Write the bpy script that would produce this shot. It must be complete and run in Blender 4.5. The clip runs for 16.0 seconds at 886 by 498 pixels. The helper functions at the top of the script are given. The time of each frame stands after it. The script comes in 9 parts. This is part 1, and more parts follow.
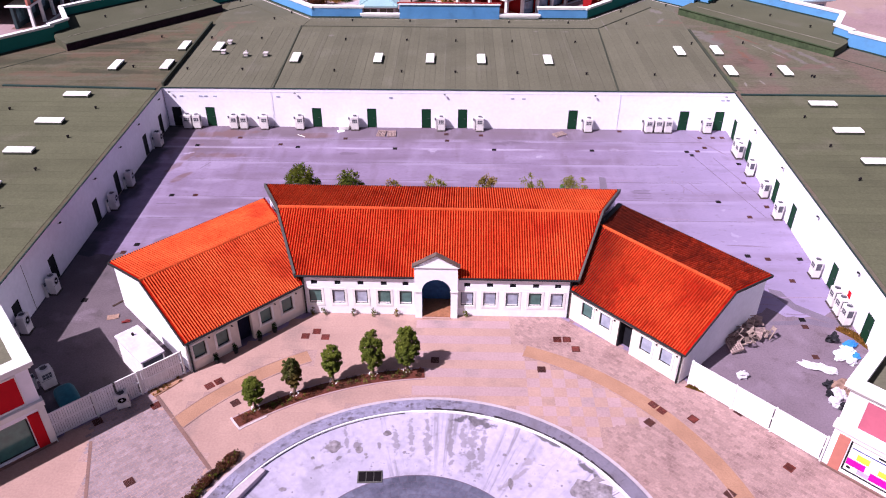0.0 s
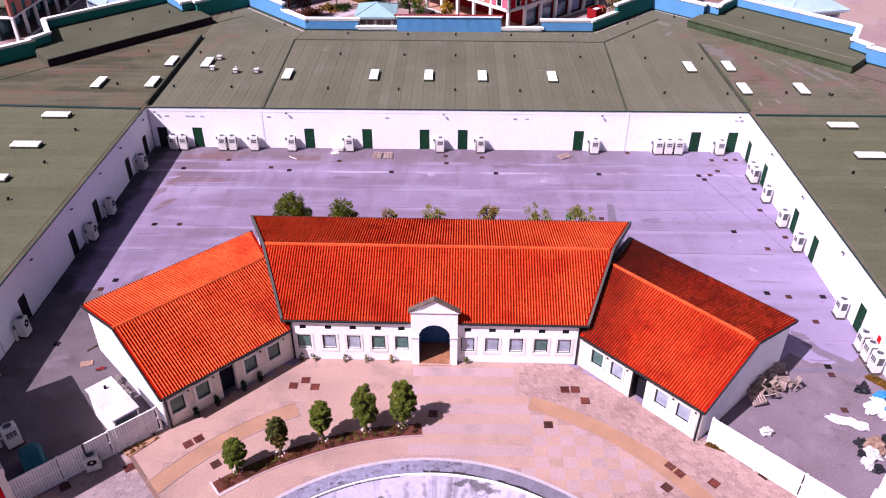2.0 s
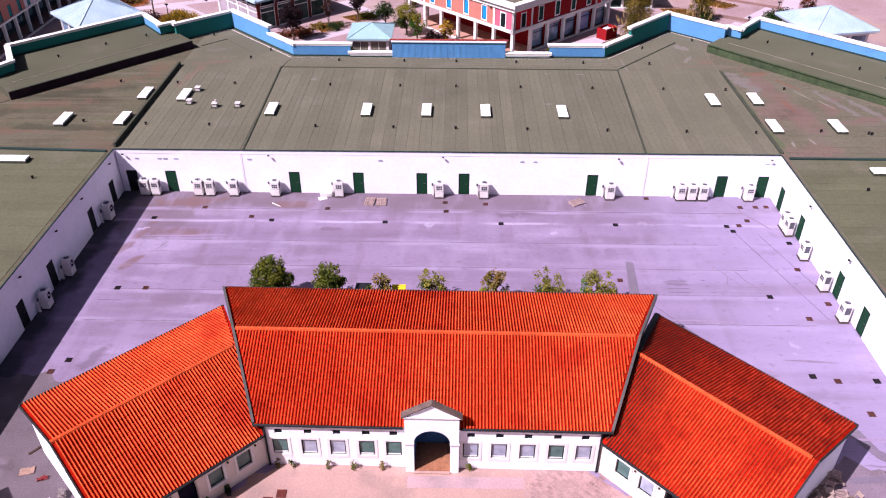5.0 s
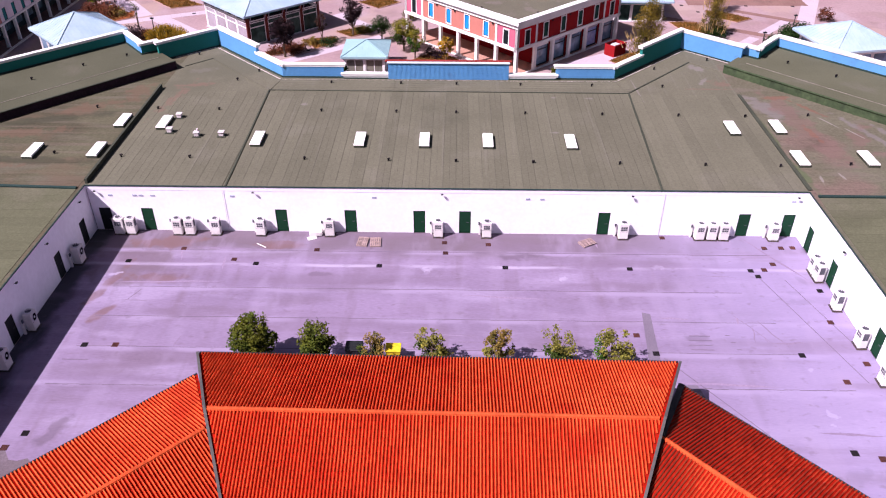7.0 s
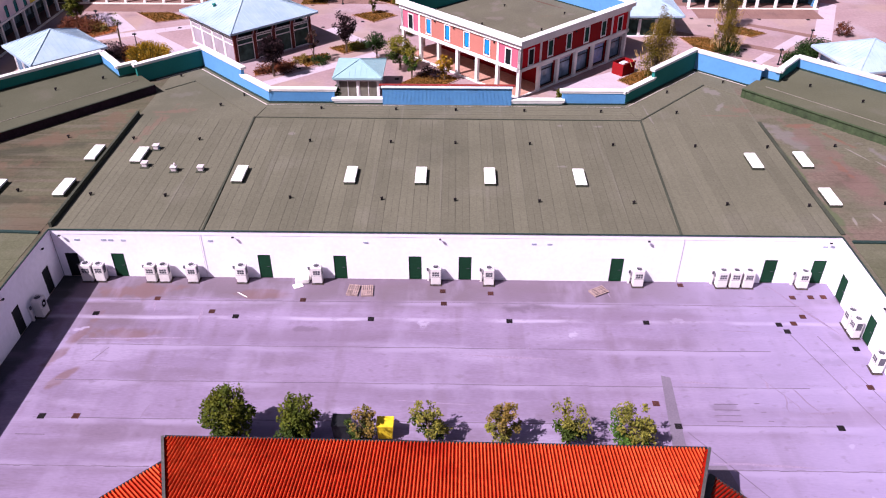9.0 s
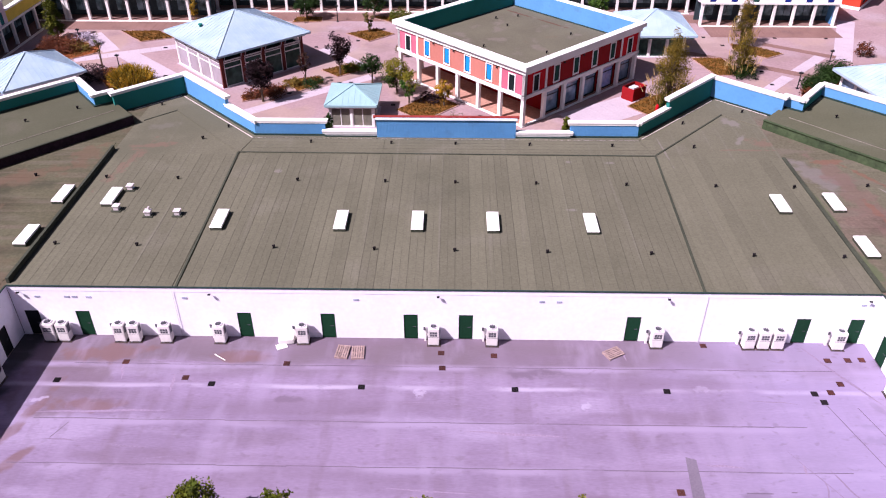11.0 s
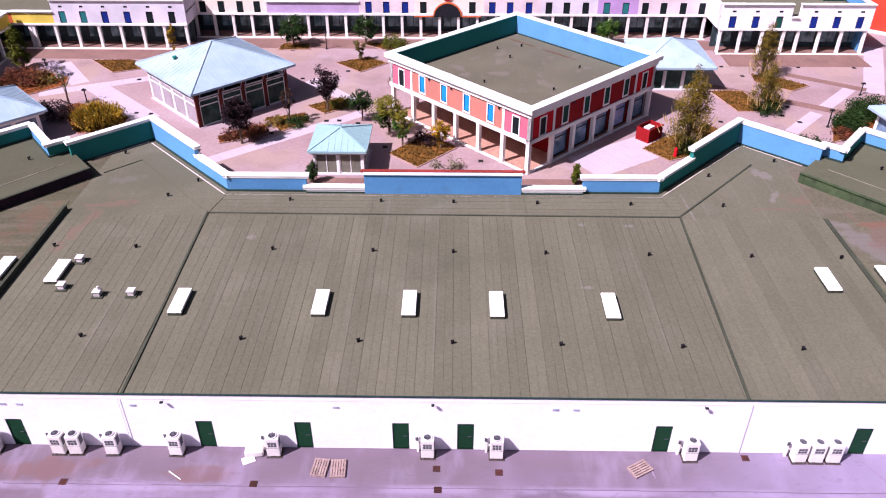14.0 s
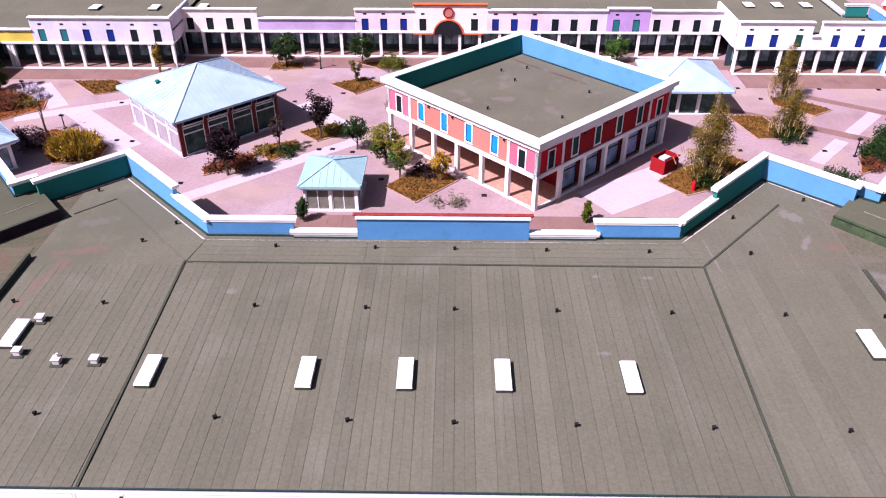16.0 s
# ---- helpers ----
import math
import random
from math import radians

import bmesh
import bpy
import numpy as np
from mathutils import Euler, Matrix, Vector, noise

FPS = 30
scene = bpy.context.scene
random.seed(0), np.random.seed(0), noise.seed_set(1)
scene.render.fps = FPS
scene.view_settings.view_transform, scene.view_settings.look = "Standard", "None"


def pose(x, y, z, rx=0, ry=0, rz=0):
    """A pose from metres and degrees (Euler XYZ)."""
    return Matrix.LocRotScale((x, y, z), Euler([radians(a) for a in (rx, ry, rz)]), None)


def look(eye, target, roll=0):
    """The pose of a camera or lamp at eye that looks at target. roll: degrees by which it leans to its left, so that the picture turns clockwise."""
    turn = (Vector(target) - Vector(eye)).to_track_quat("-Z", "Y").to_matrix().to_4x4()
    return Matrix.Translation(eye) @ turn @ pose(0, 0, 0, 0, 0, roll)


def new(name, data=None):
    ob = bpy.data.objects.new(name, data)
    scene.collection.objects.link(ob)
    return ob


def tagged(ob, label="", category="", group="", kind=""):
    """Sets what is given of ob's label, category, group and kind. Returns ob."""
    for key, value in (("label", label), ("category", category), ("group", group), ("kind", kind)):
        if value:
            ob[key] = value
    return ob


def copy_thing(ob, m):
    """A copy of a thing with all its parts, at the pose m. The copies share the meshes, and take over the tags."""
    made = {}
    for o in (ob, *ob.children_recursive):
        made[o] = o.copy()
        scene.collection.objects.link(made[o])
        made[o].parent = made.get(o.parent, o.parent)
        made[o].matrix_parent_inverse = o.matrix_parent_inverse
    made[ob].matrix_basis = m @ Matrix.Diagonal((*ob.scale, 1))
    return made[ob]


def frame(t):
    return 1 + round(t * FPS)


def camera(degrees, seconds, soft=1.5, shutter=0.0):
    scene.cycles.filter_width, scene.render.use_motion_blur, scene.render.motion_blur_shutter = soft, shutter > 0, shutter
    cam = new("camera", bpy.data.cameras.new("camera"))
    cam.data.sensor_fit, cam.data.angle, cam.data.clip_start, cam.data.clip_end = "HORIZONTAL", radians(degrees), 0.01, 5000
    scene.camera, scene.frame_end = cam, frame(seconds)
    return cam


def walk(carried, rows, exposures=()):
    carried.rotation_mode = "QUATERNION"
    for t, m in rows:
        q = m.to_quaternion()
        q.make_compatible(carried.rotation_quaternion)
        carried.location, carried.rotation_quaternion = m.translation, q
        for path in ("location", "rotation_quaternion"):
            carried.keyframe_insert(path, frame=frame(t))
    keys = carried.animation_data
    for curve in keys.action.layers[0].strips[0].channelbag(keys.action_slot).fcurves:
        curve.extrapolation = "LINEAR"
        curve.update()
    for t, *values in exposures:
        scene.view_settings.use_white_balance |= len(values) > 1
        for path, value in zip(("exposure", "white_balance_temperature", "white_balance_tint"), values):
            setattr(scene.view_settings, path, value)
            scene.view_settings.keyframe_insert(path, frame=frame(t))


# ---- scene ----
cam = camera(59.7, 16.0, soft=1.1)
PATH = [
    (0.0, (0.170, -1.049, 33.338), (0.1406, 0.6041, 32.2122), 0.10),
    (0.5, (0.175, -0.042, 33.361), (0.1454, 1.6103, 32.2348), 0.10),
    (1.0, (0.173, 1.060, 33.387), (0.1438, 2.7121, 32.2603), 0.10),
    (1.5, (0.166, 2.243, 33.414), (0.1367, 3.8955, 32.2879), 0.10),
    (2.0, (0.155, 3.494, 33.441), (0.1260, 5.1462, 32.3141), 0.10),
    (2.5, (0.140, 4.805, 33.469), (0.1106, 6.4566, 32.3418), 0.10),
    (3.0, (0.123, 6.165, 33.496), (0.0941, 7.8156, 32.3676), 0.10),
    (3.5, (0.105, 7.567, 33.522), (0.0760, 9.2172, 32.3935), 0.09),
    (4.0, (0.086, 9.004, 33.547), (0.0573, 10.6537, 32.4175), 0.09),
    (4.5, (0.067, 10.470, 33.570), (0.0385, 12.1198, 32.4400), 0.09),
    (5.0, (0.049, 11.961, 33.591), (0.0203, 13.6103, 32.4605), 0.09),
    (5.5, (0.032, 13.472, 33.610), (0.0035, 15.1208, 32.4786), 0.08),
    (6.0, (0.017, 14.999, 33.626), (-0.0116, 16.6476, 32.4943), 0.08),
    (6.5, (0.004, 16.538, 33.639), (-0.0245, 18.1871, 32.5073), 0.08),
    (7.0, (-0.007, 18.087, 33.649), (-0.0354, 19.7352, 32.5162), 0.07),
    (7.5, (-0.015, 19.643, 33.657), (-0.0426, 21.2913, 32.5238), 0.07),
    (8.0, (-0.020, 21.203, 33.661), (-0.0472, 22.8501, 32.5265), 0.06),
    (8.5, (-0.023, 22.765, 33.662), (-0.0502, 24.4123, 32.5284), 0.06),
    (9.0, (-0.023, 24.326, 33.660), (-0.0497, 25.9730, 32.5261), 0.05),
    (9.5, (-0.020, 25.884, 33.655), (-0.0475, 27.5327, 32.5228), 0.05),
    (10.0, (-0.016, 27.439, 33.648), (-0.0429, 29.0882, 32.5171), 0.04),
    (10.5, (-0.009, 28.988, 33.638), (-0.0366, 30.6381, 32.5090), 0.04),
    (11.0, (-0.001, 30.529, 33.626), (-0.0289, 32.1814, 32.4990), 0.03),
    (11.5, (0.008, 32.063, 33.612), (-0.0201, 33.7170, 32.4872), 0.03),
    (12.0, (0.017, 33.589, 33.596), (-0.0111, 35.2437, 32.4727), 0.02),
    (12.5, (0.025, 35.108, 33.580), (-0.0021, 36.7636, 32.4584), 0.01),
    (13.0, (0.033, 36.619, 33.562), (0.0064, 38.2749, 32.4410), 0.01),
    (13.5, (0.039, 38.126, 33.545), (0.0131, 39.7840, 32.4274), -0.00),
    (14.0, (0.041, 39.630, 33.528), (0.0156, 41.2887, 32.4111), -0.01),
    (14.5, (0.040, 41.136, 33.512), (0.0136, 42.7956, 32.3967), -0.02),
    (15.0, (0.033, 42.648, 33.497), (0.0048, 44.3100, 32.3850), -0.02),
    (15.5, (0.020, 44.174, 33.485), (-0.0090, 45.8361, 32.3727), -0.03),
    (16.0, (-0.000, 45.723, 33.477), (-0.0279, 47.3854, 32.3651), -0.04),
]
walk(cam, [(t, look(eye, target, roll)) for t, eye, target, roll in PATH], exposures=((0.0, 0.60, 6000, 36), (7.0, 0.76, 6100, 36.5), (12.5, 0.71, 6100, 36), (16.0, 0.92, 5900, 37.5)))

# ---- world, sun ----
SUN_TO = Vector((-0.69, -0.47, 1.0)).normalized()
world = bpy.data.worlds.new("sky")
scene.world = world
world.use_nodes = True
wn = world.node_tree.nodes
sky = wn.new("ShaderNodeTexSky")
sky.sky_type = "NISHITA"
sky.sun_disc = False
sky.dust_density = 3.5
sky.ozone_density = 0.0
sky.sun_elevation = math.asin(SUN_TO.z)
sky.sun_rotation = math.atan2(SUN_TO.x, SUN_TO.y) % (2 * math.pi)
wn["Background"].inputs["Strength"].default_value = 0.030
world.node_tree.links.new(sky.outputs["Color"], wn["Background"].inputs["Color"])
sun = new("sun", bpy.data.lights.new("sun", "SUN"))
sun.data.energy, sun.data.angle, sun.data.color = 5.0, radians(0.53), (1.0, 0.95, 0.88)
sun.matrix_world = look(SUN_TO * 200, (0, 0, 0))


# ---- materials ----
def mat(name, a, b=None, rough=0.8, big=0.35, fine=9.0, fine_amount=0.25, bump=0.15, metal=0.0, spread=0.0, island=0.0, spec=0.12, stain=None, stain_scale=0.12, stain_cut=0.55, stretch=None, dirt=None, dirt_scale=1.0, dirt_cut=0.6, streak=None, streak_scale=(1.0, 1.0, 1.0), streak_cut=0.52):
    """Two-scale variation: a and b mix over a big noise, a fine noise darkens and lifts, stain lies on top in patches."""
    m = bpy.data.materials.new(name)
    m.use_nodes = True
    nodes, links = m.node_tree.nodes, m.node_tree.links
    bsdf = nodes["Principled BSDF"]
    geo = nodes.new("ShaderNodeNewGeometry")
    place = geo.outputs["Position"]
    if stretch:
        mp = nodes.new("ShaderNodeMapping")
        mp.inputs["Scale"].default_value = stretch
        links.new(place, mp.inputs["Vector"])
        place = mp.outputs["Vector"]

    def noise_at(scale, detail=4.0):
        n = nodes.new("ShaderNodeTexNoise")
        n.inputs["Scale"].default_value = scale
        n.inputs["Detail"].default_value = detail
        links.new(place, n.inputs["Vector"])
        return n.outputs["Fac"]

    def mix(mode, fac, c1, c2):
        n = nodes.new("ShaderNodeMix")
        n.data_type, n.blend_type = "RGBA", mode
        for sock, v in ((n.inputs[0], fac), (n.inputs[6], c1), (n.inputs[7], c2)):
            if isinstance(v, bpy.types.NodeSocket):
                links.new(v, sock)
            else:
                sock.default_value = v
        return n.outputs[2]

    def ramp(fac, lo, hi, v0=0.0, v1=1.0):
        n = nodes.new("ShaderNodeMapRange")
        n.inputs["From Min"].default_value, n.inputs["From Max"].default_value = lo, hi
        n.inputs["To Min"].default_value, n.inputs["To Max"].default_value = v0, v1
        links.new(fac, n.inputs["Value"])
        return n.outputs["Result"]

    b = b or tuple(c * 0.8 for c in a)
    colour = mix("MIX", ramp(noise_at(big), 0.35, 0.65), (*a, 1), (*b, 1))
    if stain:
        colour = mix("MIX", ramp(noise_at(stain_scale, 6.0), stain_cut, stain_cut + 0.12, 0.0, 0.75), colour, (*stain, 1))
    if dirt:
        colour = mix("MIX", ramp(noise_at(dirt_scale, 8.0), dirt_cut, dirt_cut + 0.16, 0.0, 0.6), colour, (*dirt, 1))
    if streak:
        mp2 = nodes.new("ShaderNodeMapping")
        mp2.inputs["Scale"].default_value = streak_scale
        links.new(geo.outputs["Position"], mp2.inputs["Vector"])
        ns = nodes.new("ShaderNodeTexNoise")
        ns.inputs["Scale"].default_value, ns.inputs["Detail"].default_value = 1.0, 5.0
        links.new(mp2.outputs["Vector"], ns.inputs["Vector"])
        colour = mix("MIX", ramp(ns.outputs["Fac"], streak_cut, streak_cut + 0.2, 0.0, 0.7), colour, (*streak, 1))
    small = noise_at(fine, 5.0)
    grey = nodes.new("ShaderNodeCombineColor")
    level = ramp(small, 0.25, 0.75, 1.0 - fine_amount, 1.0 + fine_amount)
    for i in range(3):
        links.new(level, grey.inputs[i])
    colour = mix("MULTIPLY", 1.0, colour, grey.outputs["Color"])
    for amount, source in ((spread, "info"), (island, "geo")):
        if amount:
            if source == "info":
                rnd = nodes.new("ShaderNodeObjectInfo").outputs["Random"]
            else:
                rnd = geo.outputs["Random Per Island"]
            lv = ramp(rnd, 0.0, 1.0, 1.0 - amount, 1.0 + amount)
            g = nodes.new("ShaderNodeCombineColor")
            for i in range(3):
                links.new(lv, g.inputs[i])
            colour = mix("MULTIPLY", 1.0, colour, g.outputs["Color"])
    links.new(colour, bsdf.inputs["Base Color"])
    bsdf.inputs["Roughness"].default_value = rough
    bsdf.inputs["Metallic"].default_value = metal
    bsdf.inputs["Specular IOR Level"].default_value = spec
    if bump:
        bp = nodes.new("ShaderNodeBump")
        bp.inputs["Strength"].default_value = bump
        bp.inputs["Distance"].default_value = 0.02
        links.new(small, bp.inputs["Height"])
        links.new(bp.outputs["Normal"], bsdf.inputs["Normal"])
    return m


M_ASPHALT = mat("courtyard asphalt", (0.226, 0.172, 0.272), (0.190, 0.143, 0.226), big=0.3, fine=11, fine_amount=0.12, bump=0.2, rough=0.9, stain=(0.285, 0.232, 0.350), stain_scale=0.4, stain_cut=0.55, stretch=(0.25, 1.0, 1.0), dirt=(0.140, 0.100, 0.140), dirt_scale=0.45, dirt_cut=0.54, streak=(0.165, 0.120, 0.172), streak_scale=(0.9, 0.12, 1.0), streak_cut=0.55)
M_SEAM = mat("bitumen seam", (0.155, 0.118, 0.170), fine=20)
M_GROUND = mat("earth and far paving", (0.30, 0.22, 0.20), (0.36, 0.27, 0.25), big=0.05, fine=2)
M_WHITE = mat("white wall paint", (0.85, 0.84, 0.905), (0.81, 0.80, 0.865), big=0.5, fine=3, fine_amount=0.05, bump=0.05, rough=0.85)
M_CREAM = mat("cream wall paint", (0.78, 0.72, 0.66), (0.72, 0.66, 0.60), big=0.6, fine=3, fine_amount=0.07, bump=0.05)
M_TRIM = mat("white trim", (0.82, 0.81, 0.80), fine=4, fine_amount=0.04, bump=0.03, rough=0.6)
M_ROOF = mat("olive bitumen roofing", (0.122, 0.119, 0.085), (0.108, 0.106, 0.075), big=0.2, fine=7, fine_amount=0.14, bump=0.2, spread=0.07, stain=(0.132, 0.127, 0.096), stain_scale=0.22, stain_cut=0.58, rough=0.95, streak=(0.150, 0.142, 0.116), streak_scale=(2.6, 0.07, 1.0), streak_cut=0.60, dirt=(0.085, 0.085, 0.06), dirt_scale=0.12, dirt_cut=0.58)
M_ROOF_FLAT = mat("grey brown felt", (0.120, 0.115, 0.083), (0.104, 0.099, 0.072), big=0.25, fine=7, fine_amount=0.14, bump=0.2, rough=0.95, stain=(0.15, 0.132, 0.112), stain_scale=0.5, stain_cut=0.56, dirt=(0.13, 0.085, 0.06), dirt_scale=0.35, dirt_cut=0.62)
M_ROOF_OLD = mat("weathered reddish roofing", (0.112, 0.108, 0.075), (0.102, 0.096, 0.066), big=0.3, fine=5, fine_amount=0.2, bump=0.25, stain=(0.145, 0.10, 0.085), stain_scale=0.14, stain_cut=0.53, rough=0.95, spread=0.04, dirt=(0.05, 0.04, 0.03), dirt_scale=0.25, dirt_cut=0.60)
M_ROOF_STRIP = mat("dark olive felt", (0.095, 0.098, 0.064), (0.084, 0.087, 0.056), big=0.25, fine=7, fine_amount=0.14, bump=0.2, rough=0.95, stain=(0.11, 0.108, 0.08), stain_scale=0.3, stain_cut=0.56)
M_ROOF_STRIPW = mat("darker olive felt", (0.080, 0.083, 0.055), (0.068, 0.071, 0.046), big=0.25, fine=7, fine_amount=0.14, bump=0.2, rough=0.95, stain=(0.095, 0.093, 0.068), stain_scale=0.3, stain_cut=0.58)
M_ROOF_WORN = mat("weathered brown roofing", (0.092, 0.090, 0.057), (0.074, 0.070, 0.044), big=0.3, fine=5, fine_amount=0.2, bump=0.25, stain=(0.058, 0.052, 0.034), stain_scale=0.17, stain_cut=0.54, rough=0.95, spread=0.06, dirt=(0.125, 0.095, 0.068), dirt_scale=0.3, dirt_cut=0.60, streak=(0.125, 0.105, 0.08), streak_scale=(0.09, 1.4, 1.0), streak_cut=0.52)
M_ROOF_SIDE = mat("green olive bitumen roofing", (0.100, 0.104, 0.064), (0.088, 0.092, 0.056), big=0.2, fine=7, fine_amount=0.16, bump=0.2, spread=0.06, stain=(0.118, 0.115, 0.080), stain_scale=0.2, stain_cut=0.57, rough=0.95, dirt=(0.070, 0.072, 0.045), dirt_scale=0.15, dirt_cut=0.57)
M_FLASH = mat("green grey flashing", (0.055, 0.062, 0.045), fine=6, rough=0.7)
M_DARKEDGE = mat("dark green eaves metal", (0.025, 0.05, 0.045), fine=6, rough=0.5)
M_GREENSTEP = mat("mossy green render", (0.058, 0.085, 0.042), (0.042, 0.065, 0.032), big=0.8, fine=4, fine_amount=0.25, stain=(0.03, 0.045, 0.025), stain_scale=0.6)
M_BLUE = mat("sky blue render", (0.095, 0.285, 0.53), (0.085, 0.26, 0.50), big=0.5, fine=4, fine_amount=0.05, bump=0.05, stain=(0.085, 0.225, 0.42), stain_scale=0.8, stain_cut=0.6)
# teal also serves as the shaded copy of the blue parapet render
M_TEAL = mat("teal green and shaded blue render", (0.013, 0.185, 0.160), (0.011, 0.168, 0.145), big=0.5, fine=4, fine_amount=0.06, bump=0.05)
TILE = dict(big=0.35, fine=5, fine_amount=0.2, bump=0.15, rough=0.75, spec=0.1)
M_TILE = mat("terracotta pantile", (0.64, 0.096, 0.024), (0.53, 0.062, 0.014), island=0.14, stain=(0.38, 0.030, 0.009), stain_scale=0.4, stain_cut=0.56, dirt=(0.16, 0.018, 0.008), dirt_scale=0.7, dirt_cut=0.67, **TILE)
M_TILE_EAST = mat("weathered terracotta pantile", (0.62, 0.092, 0.023), (0.49, 0.055, 0.014), island=0.16, stain=(0.30, 0.022, 0.008), stain_scale=0.5, stain_cut=0.53, dirt=(0.12, 0.016, 0.008), dirt_scale=0.8, dirt_cut=0.62, **TILE)
# rear slope turned from the sun: wear plus painted shade
M_TILE_REAR = mat("weathered and shade-darkened pantile", (0.50, 0.056, 0.017), (0.36, 0.036, 0.012), island=0.30, stain=(0.19, 0.024, 0.012), stain_scale=0.45, stain_cut=0.50, dirt=(0.07, 0.018, 0.012), dirt_scale=1.2, dirt_cut=0.55, **TILE)
# pan red is deepened for the shade between the cover tiles
M_PAN = mat("shade-deepened red pan tile", (0.34, 0.012, 0.004), (0.24, 0.009, 0.003), big=0.6, fine=5, fine_amount=0.3, bump=0.1, rough=0.9, spec=0.0)
M_TILE_RIDGE = mat("ridge tile terracotta", (0.55, 0.078, 0.020), fine=6, spread=0.1)
M_VERGE = mat("dark lead verge", (0.10, 0.097, 0.093), (0.07, 0.068, 0.066), fine=6, rough=0.6)
M_GREEN = mat("dark green door paint", (0.007, 0.045, 0.022), (0.006, 0.037, 0.018), fine=5, fine_amount=0.1, bump=0.03, rough=0.6, spec=0.12)
M_VERGE_DARK = mat("black lead wing verge", (0.03, 0.03, 0.03), fine=6, rough=0.7)
M_FRAME = mat("dark window frame", (0.02, 0.022, 0.025), fine=8, rough=0.5)
M_GLASS = mat("greenish window glass", (0.085, 0.175, 0.16), (0.06, 0.13, 0.125), big=0.8, fine=2, rough=0.12, bump=0, spec=0.5)
M_BLIND = mat("pale window blind", (0.40, 0.43, 0.54), (0.24, 0.27, 0.36), big=1.3, fine=3, fine_amount=0.1, rough=0.35, bump=0.0, spec=0.6)
# near-black stands in for the shade inside openings and rooms
M_DARK = mat("dark interior", (0.015, 0.016, 0.022), fine=3)
M_AC = mat("off white enamel", (0.72, 0.69, 0.68), (0.66, 0.63, 0.62), big=0.8, fine=4, fine_amount=0.06, bump=0.03, rough=0.5, spread=0.06)
M_GRILLE = mat("dark grey grille", (0.10, 0.10, 0.12), fine=10, rough=0.6)
M_SKYLIGHT = mat("opal skylight dome", (0.86, 0.85, 0.82), fine=3, fine_amount=0.04, bump=0.0, rough=0.35)
M_RUST = mat("rusty drain iron", (0.130, 0.032, 0.026), (0.07, 0.024, 0.022), big=2.0, fine=12, spread=0.35, spec=0.05)
M_IRON = mat("black drain iron", (0.014, 0.012, 0.014), fine=12, spread=0.3, spec=0.06)
M_STONE = mat("peach paving stone", (0.400, 0.258, 0.224), (0.350, 0.224, 0.197), big=0.3, fine=8, fine_amount=0.12, island=0.03, spread=0.03, rough=0.9, stain=(0.26, 0.18, 0.165), stain_scale=0.35, stain_cut=0.56)
M_LILAC = mat("lilac paving stone", (0.385, 0.260, 0.272), (0.340, 0.229, 0.242), big=0.3, fine=8, fine_amount=0.12, island=0.03, spread=0.03, rough=0.9, stain=(0.27, 0.20, 0.21), stain_scale=0.4, stain_cut=0.58)
M_ROUGH = mat("pink cobble paving", (0.325, 0.214, 0.206), (0.29, 0.186, 0.180), big=0.6, fine=9, fine_amount=0.2, island=0.18, rough=0.9, stain=(0.20, 0.125, 0.125), stain_scale=0.6, stain_cut=0.55)
M_TAN = mat("tan gravel band", (0.37, 0.208, 0.142), (0.31, 0.172, 0.118), big=0.7, fine=16, fine_amount=0.2, rough=0.95)
M_JOINT = mat("paving joint sand", (0.36, 0.236, 0.220), fine=10, rough=0.95)
M_SOIL = mat("dark red bark mulch", (0.125, 0.036, 0.026), (0.085, 0.03, 0.02), big=1.0, fine=14, fine_amount=0.5, bump=0.5)
M_POOL = mat("stained white basin lining", (0.415, 0.375, 0.505), (0.36, 0.325, 0.44), big=0.3, fine=3, fine_amount=0.12, stain=(0.29, 0.265, 0.35), stain_scale=0.5, stain_cut=0.55, dirt=(0.16, 0.14, 0.165), dirt_scale=1.9, dirt_cut=0.60, rough=0.7)
M_KERB = mat("weathered grey kerb stone", (0.25, 0.235, 0.345), (0.20, 0.185, 0.265), big=0.9, fine=6, fine_amount=0.2, stain=(0.15, 0.13, 0.165), stain_scale=0.7, stain_cut=0.55, dirt=(0.025, 0.02, 0.024), dirt_scale=2.4, dirt_cut=0.555)
